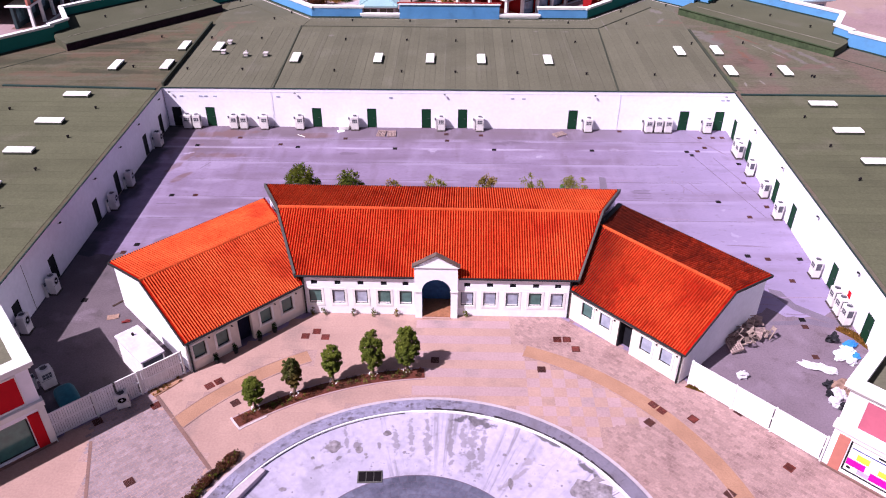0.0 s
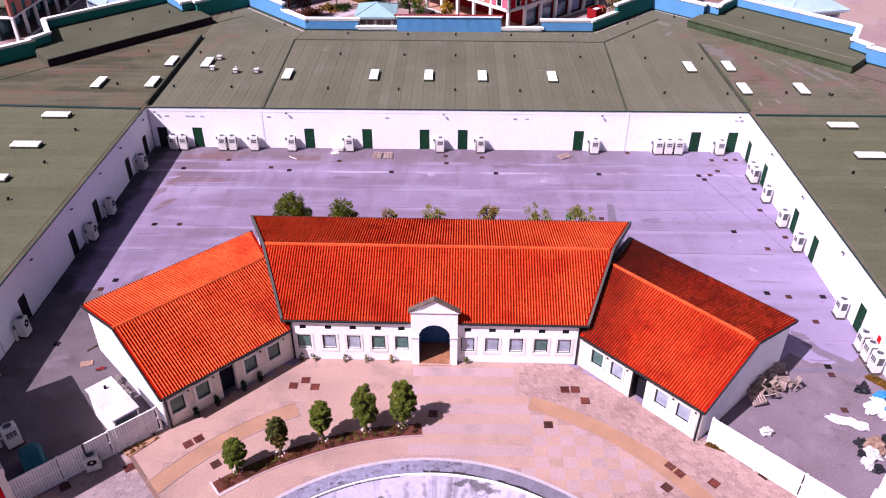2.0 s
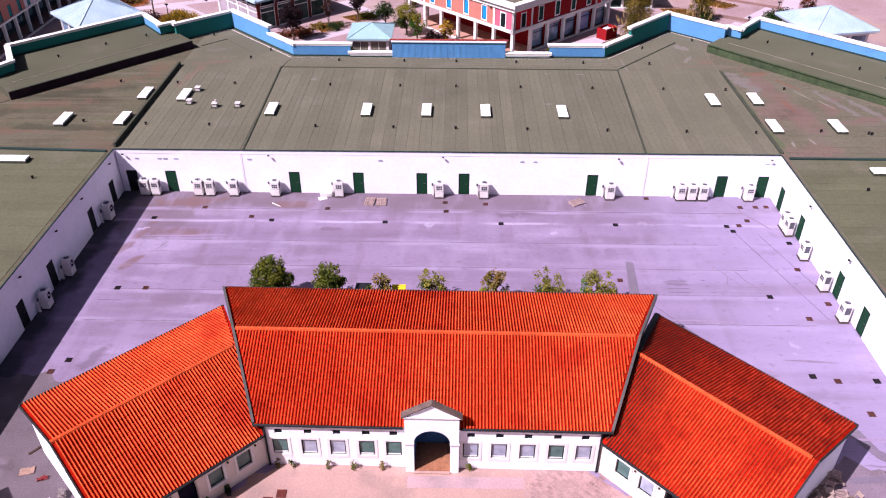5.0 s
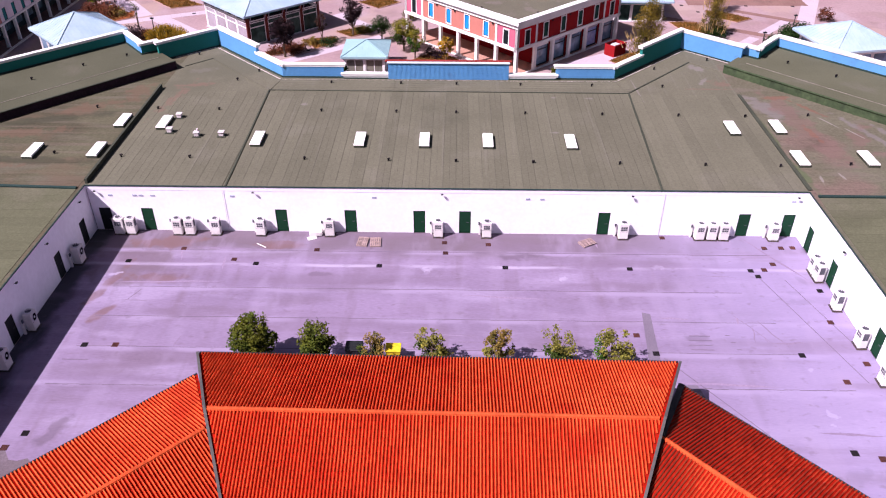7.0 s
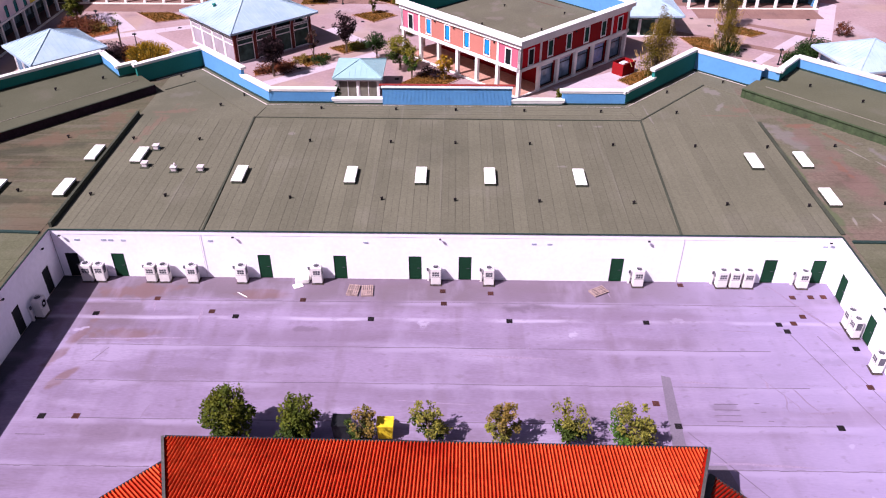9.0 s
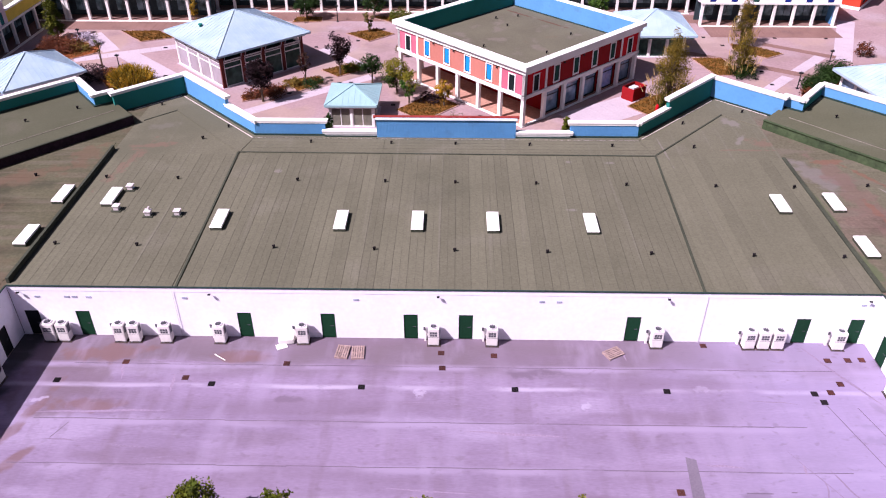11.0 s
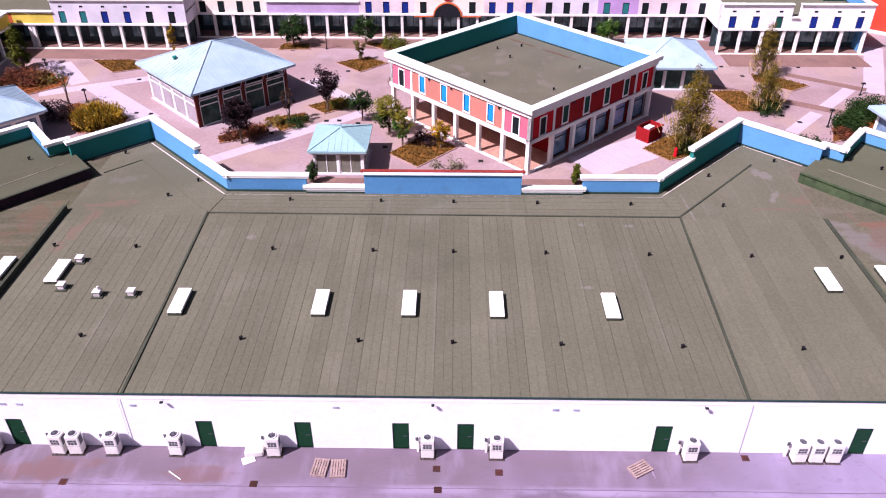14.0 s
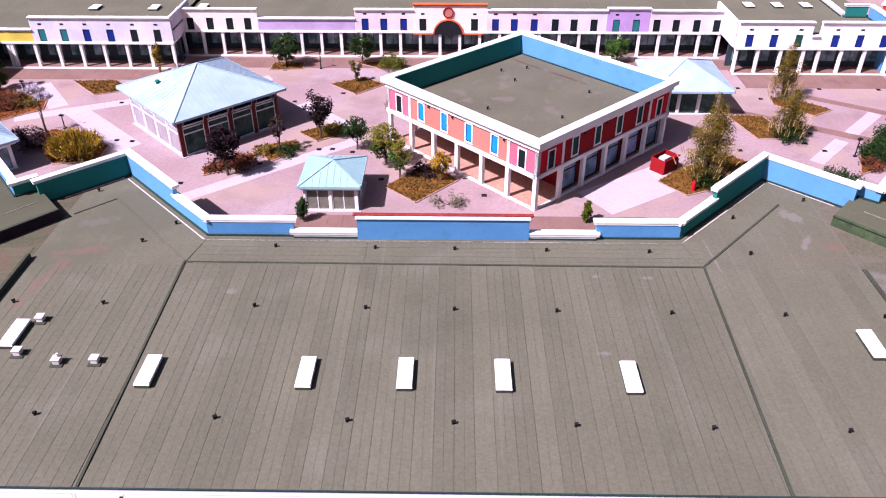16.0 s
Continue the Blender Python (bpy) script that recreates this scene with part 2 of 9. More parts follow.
def run_off(m, centre, colour):
    """Dark run-off stains spreading along the radii of a round basin."""
    nodes, links = m.node_tree.nodes, m.node_tree.links
    bsdf = nodes["Principled BSDF"]
    under = bsdf.inputs["Base Color"].links[0].from_socket
    geo = nodes.new("ShaderNodeNewGeometry")
    sub = nodes.new("ShaderNodeVectorMath")
    sub.operation = "SUBTRACT"
    sub.inputs[1].default_value = (centre[0], centre[1], 0)
    links.new(geo.outputs["Position"], sub.inputs[0])
    sep = nodes.new("ShaderNodeSeparateXYZ")
    links.new(sub.outputs["Vector"], sep.inputs["Vector"])
    ang = nodes.new("ShaderNodeMath")
    ang.operation = "ARCTAN2"
    links.new(sep.outputs["Y"], ang.inputs[0])
    links.new(sep.outputs["X"], ang.inputs[1])
    dist = nodes.new("ShaderNodeVectorMath")
    dist.operation = "LENGTH"
    links.new(sub.outputs["Vector"], dist.inputs[0])
    comb = nodes.new("ShaderNodeCombineXYZ")
    links.new(ang.outputs["Value"], comb.inputs["X"])
    links.new(dist.outputs["Value"], comb.inputs["Y"])
    mp = nodes.new("ShaderNodeMapping")
    mp.inputs["Scale"].default_value = (34.0, 0.22, 1.0)
    links.new(comb.outputs["Vector"], mp.inputs["Vector"])
    n = nodes.new("ShaderNodeTexNoise")
    n.inputs["Scale"].default_value, n.inputs["Detail"].default_value = 1.0, 6.0
    links.new(mp.outputs["Vector"], n.inputs["Vector"])
    r = nodes.new("ShaderNodeMapRange")
    r.inputs["From Min"].default_value, r.inputs["From Max"].default_value = 0.50, 0.68
    r.inputs["To Max"].default_value = 0.85
    links.new(n.outputs["Fac"], r.inputs["Value"])
    few = nodes.new("ShaderNodeTexNoise")
    few.inputs["Scale"].default_value, few.inputs["Detail"].default_value = 1.0, 2.0
    mp3 = nodes.new("ShaderNodeMapping")
    mp3.inputs["Scale"].default_value = (4.6, 0.06, 1.0)
    links.new(comb.outputs["Vector"], mp3.inputs["Vector"])
    links.new(mp3.outputs["Vector"], few.inputs["Vector"])
    sector = nodes.new("ShaderNodeMapRange")
    sector.inputs["From Min"].default_value, sector.inputs["From Max"].default_value = 0.50, 0.60
    links.new(few.outputs["Fac"], sector.inputs["Value"])
    both = nodes.new("ShaderNodeMath")
    both.operation = "MULTIPLY"
    links.new(r.outputs["Result"], both.inputs[0])
    links.new(sector.outputs["Result"], both.inputs[1])
    mx = nodes.new("ShaderNodeMix")
    mx.data_type = "RGBA"
    links.new(both.outputs["Value"], mx.inputs[0])
    links.new(under, mx.inputs[6])
    mx.inputs[7].default_value = (*colour, 1)
    links.new(mx.outputs[2], bsdf.inputs["Base Color"])


run_off(M_POOL, (-0.95, 19.0), (0.15, 0.135, 0.16))


def lay(m, fac, colour, amount):
    """Mix a colour over what a material has, by a factor socket."""
    nodes, links = m.node_tree.nodes, m.node_tree.links
    bsdf = nodes["Principled BSDF"]
    under = bsdf.inputs["Base Color"].links[0].from_socket
    k = nodes.new("ShaderNodeMath")
    k.operation = "MULTIPLY"
    k.inputs[1].default_value = amount
    links.new(fac, k.inputs[0])
    mx = nodes.new("ShaderNodeMix")
    mx.data_type = "RGBA"
    links.new(k.outputs["Value"], mx.inputs[0])
    links.new(under, mx.inputs[6])
    mx.inputs[7].default_value = (*colour, 1)
    links.new(mx.outputs[2], bsdf.inputs["Base Color"])


def calc(m, op, a, b):
    n = m.node_tree.nodes.new("ShaderNodeMath")
    n.operation = op
    for sock, v in zip(n.inputs, (a, b)):
        if isinstance(v, bpy.types.NodeSocket):
            m.node_tree.links.new(v, sock)
        else:
            sock.default_value = v
    return n.outputs["Value"]


def span(m, v, lo, hi):
    """1 at lo, falling smoothly to 0 at hi."""
    n = m.node_tree.nodes.new("ShaderNodeMapRange")
    n.interpolation_type = "SMOOTHSTEP"
    n.inputs["From Min"].default_value, n.inputs["From Max"].default_value = (lo, hi) if lo < hi else (hi, lo)
    n.inputs["To Min"].default_value, n.inputs["To Max"].default_value = (1.0, 0.0) if lo < hi else (0.0, 1.0)
    m.node_tree.links.new(v, n.inputs["Value"])
    return n.outputs["Result"]


def ragged(m, scale, stretch=(1.0, 1.0, 1.0)):
    nodes, links = m.node_tree.nodes, m.node_tree.links
    geo = nodes.new("ShaderNodeNewGeometry")
    mp = nodes.new("ShaderNodeMapping")
    mp.inputs["Scale"].default_value = stretch
    links.new(geo.outputs["Position"], mp.inputs["Vector"])
    n = nodes.new("ShaderNodeTexNoise")
    n.inputs["Scale"].default_value, n.inputs["Detail"].default_value = scale, 6.0
    links.new(mp.outputs["Vector"], n.inputs["Vector"])
    return geo.outputs["Position"], n.outputs["Fac"]


def grain(m, scale, stretch, lo, hi, colour, amount):
    """Streaks or blotches of a second colour all over, by stretched noise."""
    _, n = ragged(m, scale, stretch)
    lay(m, span(m, n, hi, lo), colour, amount)


def soft_stains(m, places, colour, amount, scale=1.2, rough=1.6):
    """Soft-edged stains: (x, y, half length, half width, turn in degrees)."""
    at, n = ragged(m, scale)
    wob = calc(m, "MULTIPLY", calc(m, "SUBTRACT", n, 0.5), rough)
    total = None
    for x, y, rx, ry, turn in places:
        mp = m.node_tree.nodes.new("ShaderNodeMapping")
        mp.vector_type = "TEXTURE"
        mp.inputs["Location"].default_value = (x, y, 0)
        mp.inputs["Rotation"].default_value = (0, 0, radians(turn))
        mp.inputs["Scale"].default_value = (rx, ry, 1000.0)
        m.node_tree.links.new(at, mp.inputs["Vector"])
        ln = m.node_tree.nodes.new("ShaderNodeVectorMath")
        ln.operation = "LENGTH"
        m.node_tree.links.new(mp.outputs["Vector"], ln.inputs[0])
        f = span(m, calc(m, "ADD", ln.outputs["Value"], wob), 0.45, 1.0)
        total = f if total is None else calc(m, "MAXIMUM", total, f)
    lay(m, total, colour, amount)


def soft_bands(m, axis, places, width, colour, amount, scale=0.5, stretch=(0.4, 1.0, 1.0)):
    """Soft lines across a surface at the given places on one axis, broken up by noise."""
    at, n = ragged(m, scale, stretch)
    sep = m.node_tree.nodes.new("ShaderNodeSeparateXYZ")
    m.node_tree.links.new(at, sep.inputs["Vector"])
    bend = calc(m, "ADD", sep.outputs[axis], calc(m, "MULTIPLY", calc(m, "SUBTRACT", n, 0.5), 0.35))
    total = None
    for v in places:
        f = span(m, calc(m, "ABSOLUTE", calc(m, "SUBTRACT", bend, v), 0.0), 0.15 * width, width)
        total = f if total is None else calc(m, "MAXIMUM", total, f)
    lay(m, calc(m, "MULTIPLY", total, span(m, n, 0.58, 0.36)), colour, amount)


def edge_tint(m, origin, way, lo, hi, colour, amount, scale=0.5, rough=3.0):
    """A tint, for stains and painted shade, full up to lo metres along a way and gone at hi, with a ragged edge."""
    at, n = ragged(m, scale)
    dot = m.node_tree.nodes.new("ShaderNodeVectorMath")
    dot.operation = "DOT_PRODUCT"
    m.node_tree.links.new(at, dot.inputs[0])
    dot.inputs[1].default_value = (*way, 0)
    d = calc(m, "SUBTRACT", dot.outputs["Value"], origin[0] * way[0] + origin[1] * way[1])
    lay(m, span(m, calc(m, "ADD", d, calc(m, "MULTIPLY", calc(m, "SUBTRACT", n, 0.5), rough)), lo, hi), colour, amount)


# basin: tide of dirt under the rim, run-down streaks, smears and dark specks
soft_stains(M_POOL, ((1.9, 30.4, 1.1, 0.42, -12), (0.6, 30.6, 0.7, 0.25, 0), (5.6, 29.0, 1.1, 0.2, -38), (7.6, 27.0, 1.0, 0.2, -48)), (0.055, 0.050, 0.056), 0.85, 2.2, 3.2)
soft_stains(M_POOL, ((1.35, 29.0, 2.0, 0.32, 84), (1.9, 28.7, 2.1, 0.24, 80), (0.8, 29.3, 1.4, 0.22, 88), (-3.1, 29.2, 1.2, 0.2, 97), (-2.2, 29.3, 1.5, 0.2, 93), (-1.2, 29.3, 1.9, 0.25, 92), (0.1, 28.8, 1.9, 0.2, 90), (-5.8, 29.0, 0.9, 0.16, 100)), (0.16, 0.14, 0.165), 0.6, 3.0, 3.6)
soft_stains(M_POOL, ((-6.62, 28.5, 0.55, 0.4, 20), (-5.2, 28.65, 0.3, 0.34, 0), (-6.1, 27.8, 0.24, 0.13, 30), (-7.1, 27.15, 0.4, 0.14, 30), (-3.95, 28.7, 0.14, 0.28, 0), (-8.8, 25.6, 0.3, 0.16, 20), (4.36, 26.3, 0.1, 0.1, 0), (3.1, 28.2, 0.14, 0.1, 0), (-2.5, 28.3, 0.12, 0.12, 0), (-4.6, 27.9, 0.16, 0.1, 40)), (0.12, 0.10, 0.11), 0.7, 4.0, 2.4)
soft_stains(M_POOL, ((4.45, 27.7, 0.5, 0.26, 20), (3.9, 26.9, 1.0, 0.13, 38), (3.1, 26.2, 0.6, 0.12, 36)), (0.23, 0.20, 0.235), 0.7, 3.0, 2.0)
grain(M_POOL, 3.0, (1.0, 1.0, 1.0), 0.66, 0.74, (0.10, 0.085, 0.10), 0.7)
grain(M_KERB, 2.6, (1.0, 1.0, 1.0), 0.58, 0.68, (0.060, 0.040, 0.046), 0.75)
edge_tint(M_KERB, (9.0, 19.0), (-1, 0), 4.0, 12.0, (0.150, 0.130, 0.168), 0.65, 0.4, 3.0)
# yard: brown grime below the north wall and in its western corner, pale seams, smudges and splashes
edge_tint(M_ASPHALT, (0, 69.31), (0, -1), 1.2, 4.8, (0.125, 0.096, 0.114), 0.8, 0.35, 4.5)
soft_stains(M_ASPHALT, ((-24.0, 65.2, 4.2, 3.4, 20),), (0.130, 0.094, 0.112), 0.6, 0.7, 2.4)
soft_stains(M_ASPHALT, ((-22.5, 67.6, 3.4, 1.1, 5), (-24.3, 58.7, 1.6, 0.5, 62), (-21.5, 63.0, 2.6, 0.8, 0), (-25.0, 62.0, 3.5, 0.5, 75), (-13.5, 67.4, 2.4, 0.8, 0)), (0.150, 0.088, 0.088), 0.7, 0.9, 2.2)
soft_stains(M_ASPHALT, ((24.2, 62.0, 0.9, 0.3, 0), (24.4, 61.0, 1.3, 0.4, 5), (25.2, 63.6, 0.9, 0.3, -60), (21.6, 45.5, 1.6, 0.6, 30), (16.1, 57.0, 1.1, 0.45, 0), (-9.8, 63.6, 1.2, 0.35, 0), (4.9, 66.2, 2.0, 0.7, 0), (-22.8, 48.2, 1.7, 0.6, 60)), (0.115, 0.085, 0.120), 0.6, 1.4, 2.0)
soft_stains(M_ASPHALT, ((8.0, 63.3, 0.4, 0.35, 0), (22.4, 54.1, 0.3, 0.2, 0), (22.3, 50.3, 0.45, 0.32, -40), (22.0, 49.5, 0.2, 0.15, 0), (-24.9, 63.4, 0.7, 0.2, 20), (-2.0, 64.3, 0.5, 0.35, 0), (15.2, 64.9, 0.5, 0.3, 0)), (0.38, 0.33, 0.46), 0.6, 3.0, 2.6)
soft_bands(M_ASPHALT, "Y", (64.72,), 0.30, (0.36, 0.31, 0.43), 0.9)
soft_bands(M_ASPHALT, "Y", (66.5, 61.7, 58.45, 55.3, 52.1), 0.42, (0.285, 0.232, 0.350), 0.75)
soft_bands(M_ASPHALT, "X", (-21.5, -11.0, 3.1, 10.2, 17.5), 0.8, (0.270, 0.215, 0.325), 0.22, 0.3, (1.0, 0.3, 1.0))
edge_tint(M_ASPHALT, (26.95, 50), (-1, 0), 4.0, 17.0, (0.285, 0.242, 0.400), 0.5, 0.2, 8.0)
# near-black shade painted on the asphalt along the west wall's foot
edge_tint(M_ASPHALT, (-28.5, 50), (1, 0), 0.7, 1.9, (0.030, 0.034, 0.034), 0.85, 0.6, 2.6)
grain(M_ASPHALT, 0.5, (0.14, 1.0, 1.0), 0.50, 0.68, (0.155, 0.112, 0.165), 0.5)
grain(M_ASPHALT, 0.45, (1.0, 0.35, 1.0), 0.50, 0.68, (0.280, 0.228, 0.348), 0.4)
grain(M_ASPHALT, 2.2, (0.6, 1.0, 1.0), 0.58, 0.72, (0.130, 0.094, 0.128), 0.35)
# the eastern wing's tiles darken in a ragged zone beside the taller gable
# rust-red and brown stains on the two side roofs, a rusty streak on the corner building
PLAZA_TONES = (((0.12, (1.0, 0.7, 1.0), 0.50, 0.62, (0.345, 0.250, 0.205), 0.55)), ((0.22, (0.6, 1.0, 1.0), 0.54, 0.64, (0.25, 0.180, 0.170), 0.45)), ((1.6, (1.0, 1.0, 1.0), 0.56, 0.70, (0.27, 0.195, 0.190), 0.35)))
grain(M_ROOF_OLD, 0.5, (0.35, 1.2, 1.0), 0.50, 0.66, (0.140, 0.118, 0.098), 0.45)
soft_stains(M_ROOF_OLD, ((28.5, 84.6, 3.4, 1.3, 110), (35.5, 80.0, 4.0, 0.5, 110), (38.0, 78.0, 4.5, 0.45, 112)), (0.168, 0.150, 0.150), 0.6, 1.2, 2.2)
soft_stains(M_ROOF_OLD, ((30.4, 83.0, 6.0, 1.5, 96), (31.4, 76.6, 4.2, 1.3, 96), (34.5, 78.5, 3.0, 1.0, 60), (36.5, 76.0, 3.0, 0.7, 20)), (0.150, 0.096, 0.084), 0.6, 0.8, 2.6)
soft_stains(M_ROOF_OLD, ((30.9, 79.2, 1.9, 0.38, 100), (30.4, 87.0, 1.6, 0.5, 10), (32.4, 84.5, 2.4, 0.3, 120)), (0.165, 0.082, 0.058), 0.6, 1.5, 2.4)
soft_stains(M_ROOF_OLD, ((28.6, 71.2, 0.9, 0.16, 80), (30.4, 71.8, 0.8, 0.14, 100), (33.2, 81.5, 1.8, 0.12, 115), (34.6, 79.4, 1.6, 0.12, 115)), (0.23, 0.21, 0.19), 0.7, 1.5, 1.6)
soft_stains(M_ROOF_OLD, ((27.3, 72.5, 3.6, 0.5, 95), (27.2, 79.0, 4.0, 0.3, 90)), (0.075, 0.100, 0.050), 0.7, 1.0, 2.0)
grain(M_ROOF_WORN, 0.55, (0.3, 1.3, 1.0), 0.50, 0.66, (0.125, 0.112, 0.088), 0.4)
grain(M_ROOF_WORN, 0.3, (0.6, 1.0, 1.0), 0.50, 0.64, (0.112, 0.078, 0.055), 0.5)
soft_stains(M_ROOF_WORN, ((-30.2, 87.5, 3.2, 1.4, 70), (-33.0, 84.0, 4.0, 1.2, 30), (-38.0, 78.0, 5.0, 1.0, 10), (-40.5, 72.5, 6.0, 0.9, 0)), (0.118, 0.078, 0.054), 0.6, 1.1, 3.2)
soft_stains(M_ROOF_WORN, ((-36.0, 81.0, 6.0, 1.0, 15), (-33.5, 73.2, 5.5, 0.8, 0), (-44.0, 76.0, 7.0, 1.2, 5)), (0.040, 0.042, 0.028), 0.6, 0.6, 2.2)
soft_stains(M_ROOF, ((24.6, 94.4, 1.3, 0.7, -50), (24.5, 91.0, 1.6, 0.3, 60), (-25.8, 92.8, 1.9, 0.7, 20), (9.3, 86.6, 0.4, 0.22, 0), (12.6, 86.5, 0.5, 0.22, 0), (8.6, 79.1, 0.45, 0.2, 0), (-14.0, 84.7, 0.5, 0.45, 0), (17.5, 88.5, 0.12, 3.0, 3)), (0.185, 0.168, 0.160), 0.6, 1.5, 2.0)
# broad darker tone over the north roof's north-west corner
soft_stains(M_ROOF, ((-23.5, 94.0, 7.0, 4.5, 45), (-26.5, 88.5, 3.5, 3.0, 0)), (0.090, 0.091, 0.064), 0.6, 0.5, 1.2)
soft_stains(M_ROOF, ((26.3, 90.3, 1.6, 0.9, -15), (24.5, 89.0, 3.4, 0.16, 0), (-25.6, 89.0, 2.2, 0.6, 10), (-26.5, 86.0, 4.5, 0.5, 78)), (0.155, 0.100, 0.078), 0.6, 1.6, 3.0)
soft_stains(M_ROOF_FLAT, ((7.6, 124.4, 3.0, 0.22, -45), (11.3, 120.7, 3.2, 0.25, -45)), (0.10, 0.05, 0.035), 0.8, 1.6, 1.6)
for tile, far in ((M_TILE_EAST, 3.6), (M_TILE_REAR, 6.5)):
    edge_tint(tile, (7.9, 39.6), (0.905, -0.425), 0.9, far, (0.085, 0.016, 0.010), 0.8, 0.7, 2.2)
M_POOLDARK = mat("slate blue basin tile", (0.125, 0.125, 0.185), (0.10, 0.10, 0.155), big=0.8, fine=5, fine_amount=0.2, island=0.12, stain=(0.065, 0.065, 0.10), stain_scale=0.5, stain_cut=0.52)
M_BRICK = mat("red brown brick paving", (0.215, 0.128, 0.112), (0.18, 0.105, 0.092), big=0.3, fine=8, fine_amount=0.18, dirt=(0.13, 0.085, 0.08), dirt_scale=0.4, dirt_cut=0.55)
M_PLAZA = mat("pale pink plaza paving", (0.322, 0.230, 0.243), (0.28, 0.190, 0.202), big=0.12, fine=3, fine_amount=0.12, stain=(0.34, 0.27, 0.30), stain_scale=0.1, dirt=(0.20, 0.14, 0.14), dirt_scale=0.3, dirt_cut=0.56)
M_PATH = mat("pale lilac stone path", (0.44, 0.375, 0.425), (0.40, 0.34, 0.39), big=0.3, fine=5, fine_amount=0.1)
M_BEDGRASS = mat("dry ochre grass", (0.185, 0.080, 0.016), (0.100, 0.052, 0.012), big=0.9, fine=12, fine_amount=0.4, bump=0.5)
M_SEAMROOF = mat("pale blue standing seam metal", (0.36, 0.48, 0.55), (0.29, 0.41, 0.53), big=0.5, fine=4, fine_amount=0.06, bump=0.03, rough=0.45, spread=0.05, spec=0.4)
for tone in PLAZA_TONES:
    grain(M_PLAZA, *tone)


# ---- mesh helpers ----
def box(bm, x0, x1, y0, y1, z0, z1, m=None):
    vs = [bm.verts.new(p) for p in ((x0, y0, z0), (x1, y0, z0), (x1, y1, z0), (x0, y1, z0), (x0, y0, z1), (x1, y0, z1), (x1, y1, z1), (x0, y1, z1))]
    if m is not None:
        for v in vs:
            v.co = m @ v.co
    for f in ((3, 2, 1, 0), (4, 5, 6, 7), (0, 1, 5, 4), (1, 2, 6, 5), (2, 3, 7, 6), (3, 0, 4, 7)):
        bm.faces.new([vs[i] for i in f])
    return vs


def prism(bm, poly, z0, z1, m=None):
    """A right prism over a counter-clockwise outline."""
    lo = [bm.verts.new((x, y, z0)) for x, y in poly]
    hi = [bm.verts.new((x, y, z1)) for x, y in poly]
    if m is not None:
        for v in lo + hi:
            v.co = m @ v.co
    n = len(poly)
    bm.faces.new(lo[::-1])
    bm.faces.new(hi)
    for i in range(n):
        j = (i + 1) % n
        bm.faces.new((lo[i], lo[j], hi[j], hi[i]))


def tube(bm, a, b, r, r2=None, seg=8):
    """A round bar from a to b."""
    a, b = Vector(a), Vector(b)
    r2 = r if r2 is None else r2
    q = (b - a).to_track_quat("Z", "Y")
    rings = []
    for p, rad in ((a, r), (b, r2)):
        rings.append([bm.verts.new(p + q @ Vector((rad * math.cos(6.28319 * i / seg), rad * math.sin(6.28319 * i / seg), 0))) for i in range(seg)])
    for i in range(seg):
        j = (i + 1) % seg
        bm.faces.new((rings[0][i], rings[0][j], rings[1][j], rings[1][i]))
    bm.faces.new(rings[0][::-1])
    bm.faces.new(rings[1])


def mesh_of(bm, name, material, smooth=False):
    me = bpy.data.meshes.new(name)
    bmesh.ops.recalc_face_normals(bm, faces=bm.faces[:])
    bm.to_mesh(me)
    bm.free()
    me.materials.append(material)
    if smooth:
        for p in me.polygons:
            p.use_smooth = True
    return me


def part(name, bm, material, parent=None, label="", smooth=False):
    ob = new(name, mesh_of(bm, name, material, smooth))
    ob.parent = parent
    return tagged(ob, label)


def part_box(name, dims, material, parent=None, label="", m=None, bevel=0.0):
    bm = bmesh.new()
    box(bm, *dims, m)
    if bevel:
        bmesh.ops.bevel(bm, geom=bm.edges[:], offset=bevel, segments=1, affect="EDGES")
    return part(name, bm, material, parent, label)


def empty(name, m=None, label="", category="", group="", kind=""):
    ob = new(name)
    ob.empty_display_size = 0.3
    if m is not None:
        ob.matrix_world = m
    return tagged(ob, label, category, group, kind)


def structure(name, bm, material, label, category):
    return tagged(part(name, bm, material), label, category, kind="structure")


def sheet(name, poly, z, material, label, category, parent=None, thick=0.8):
    bm = bmesh.new()
    prism(bm, poly, z - thick, z)
    if parent:
        return part(name, bm, material, parent, label)
    return structure(name, bm, material, label, category)


def seg_frame(a, b):
    """x runs from a to b, y to the left of the way."""
    d = Vector((b[0] - a[0], b[1] - a[1], 0))
    return Matrix.Translation((a[0], a[1], 0)) @ pose(0, 0, 0, 0, 0, math.degrees(math.atan2(d.y, d.x))), d.length


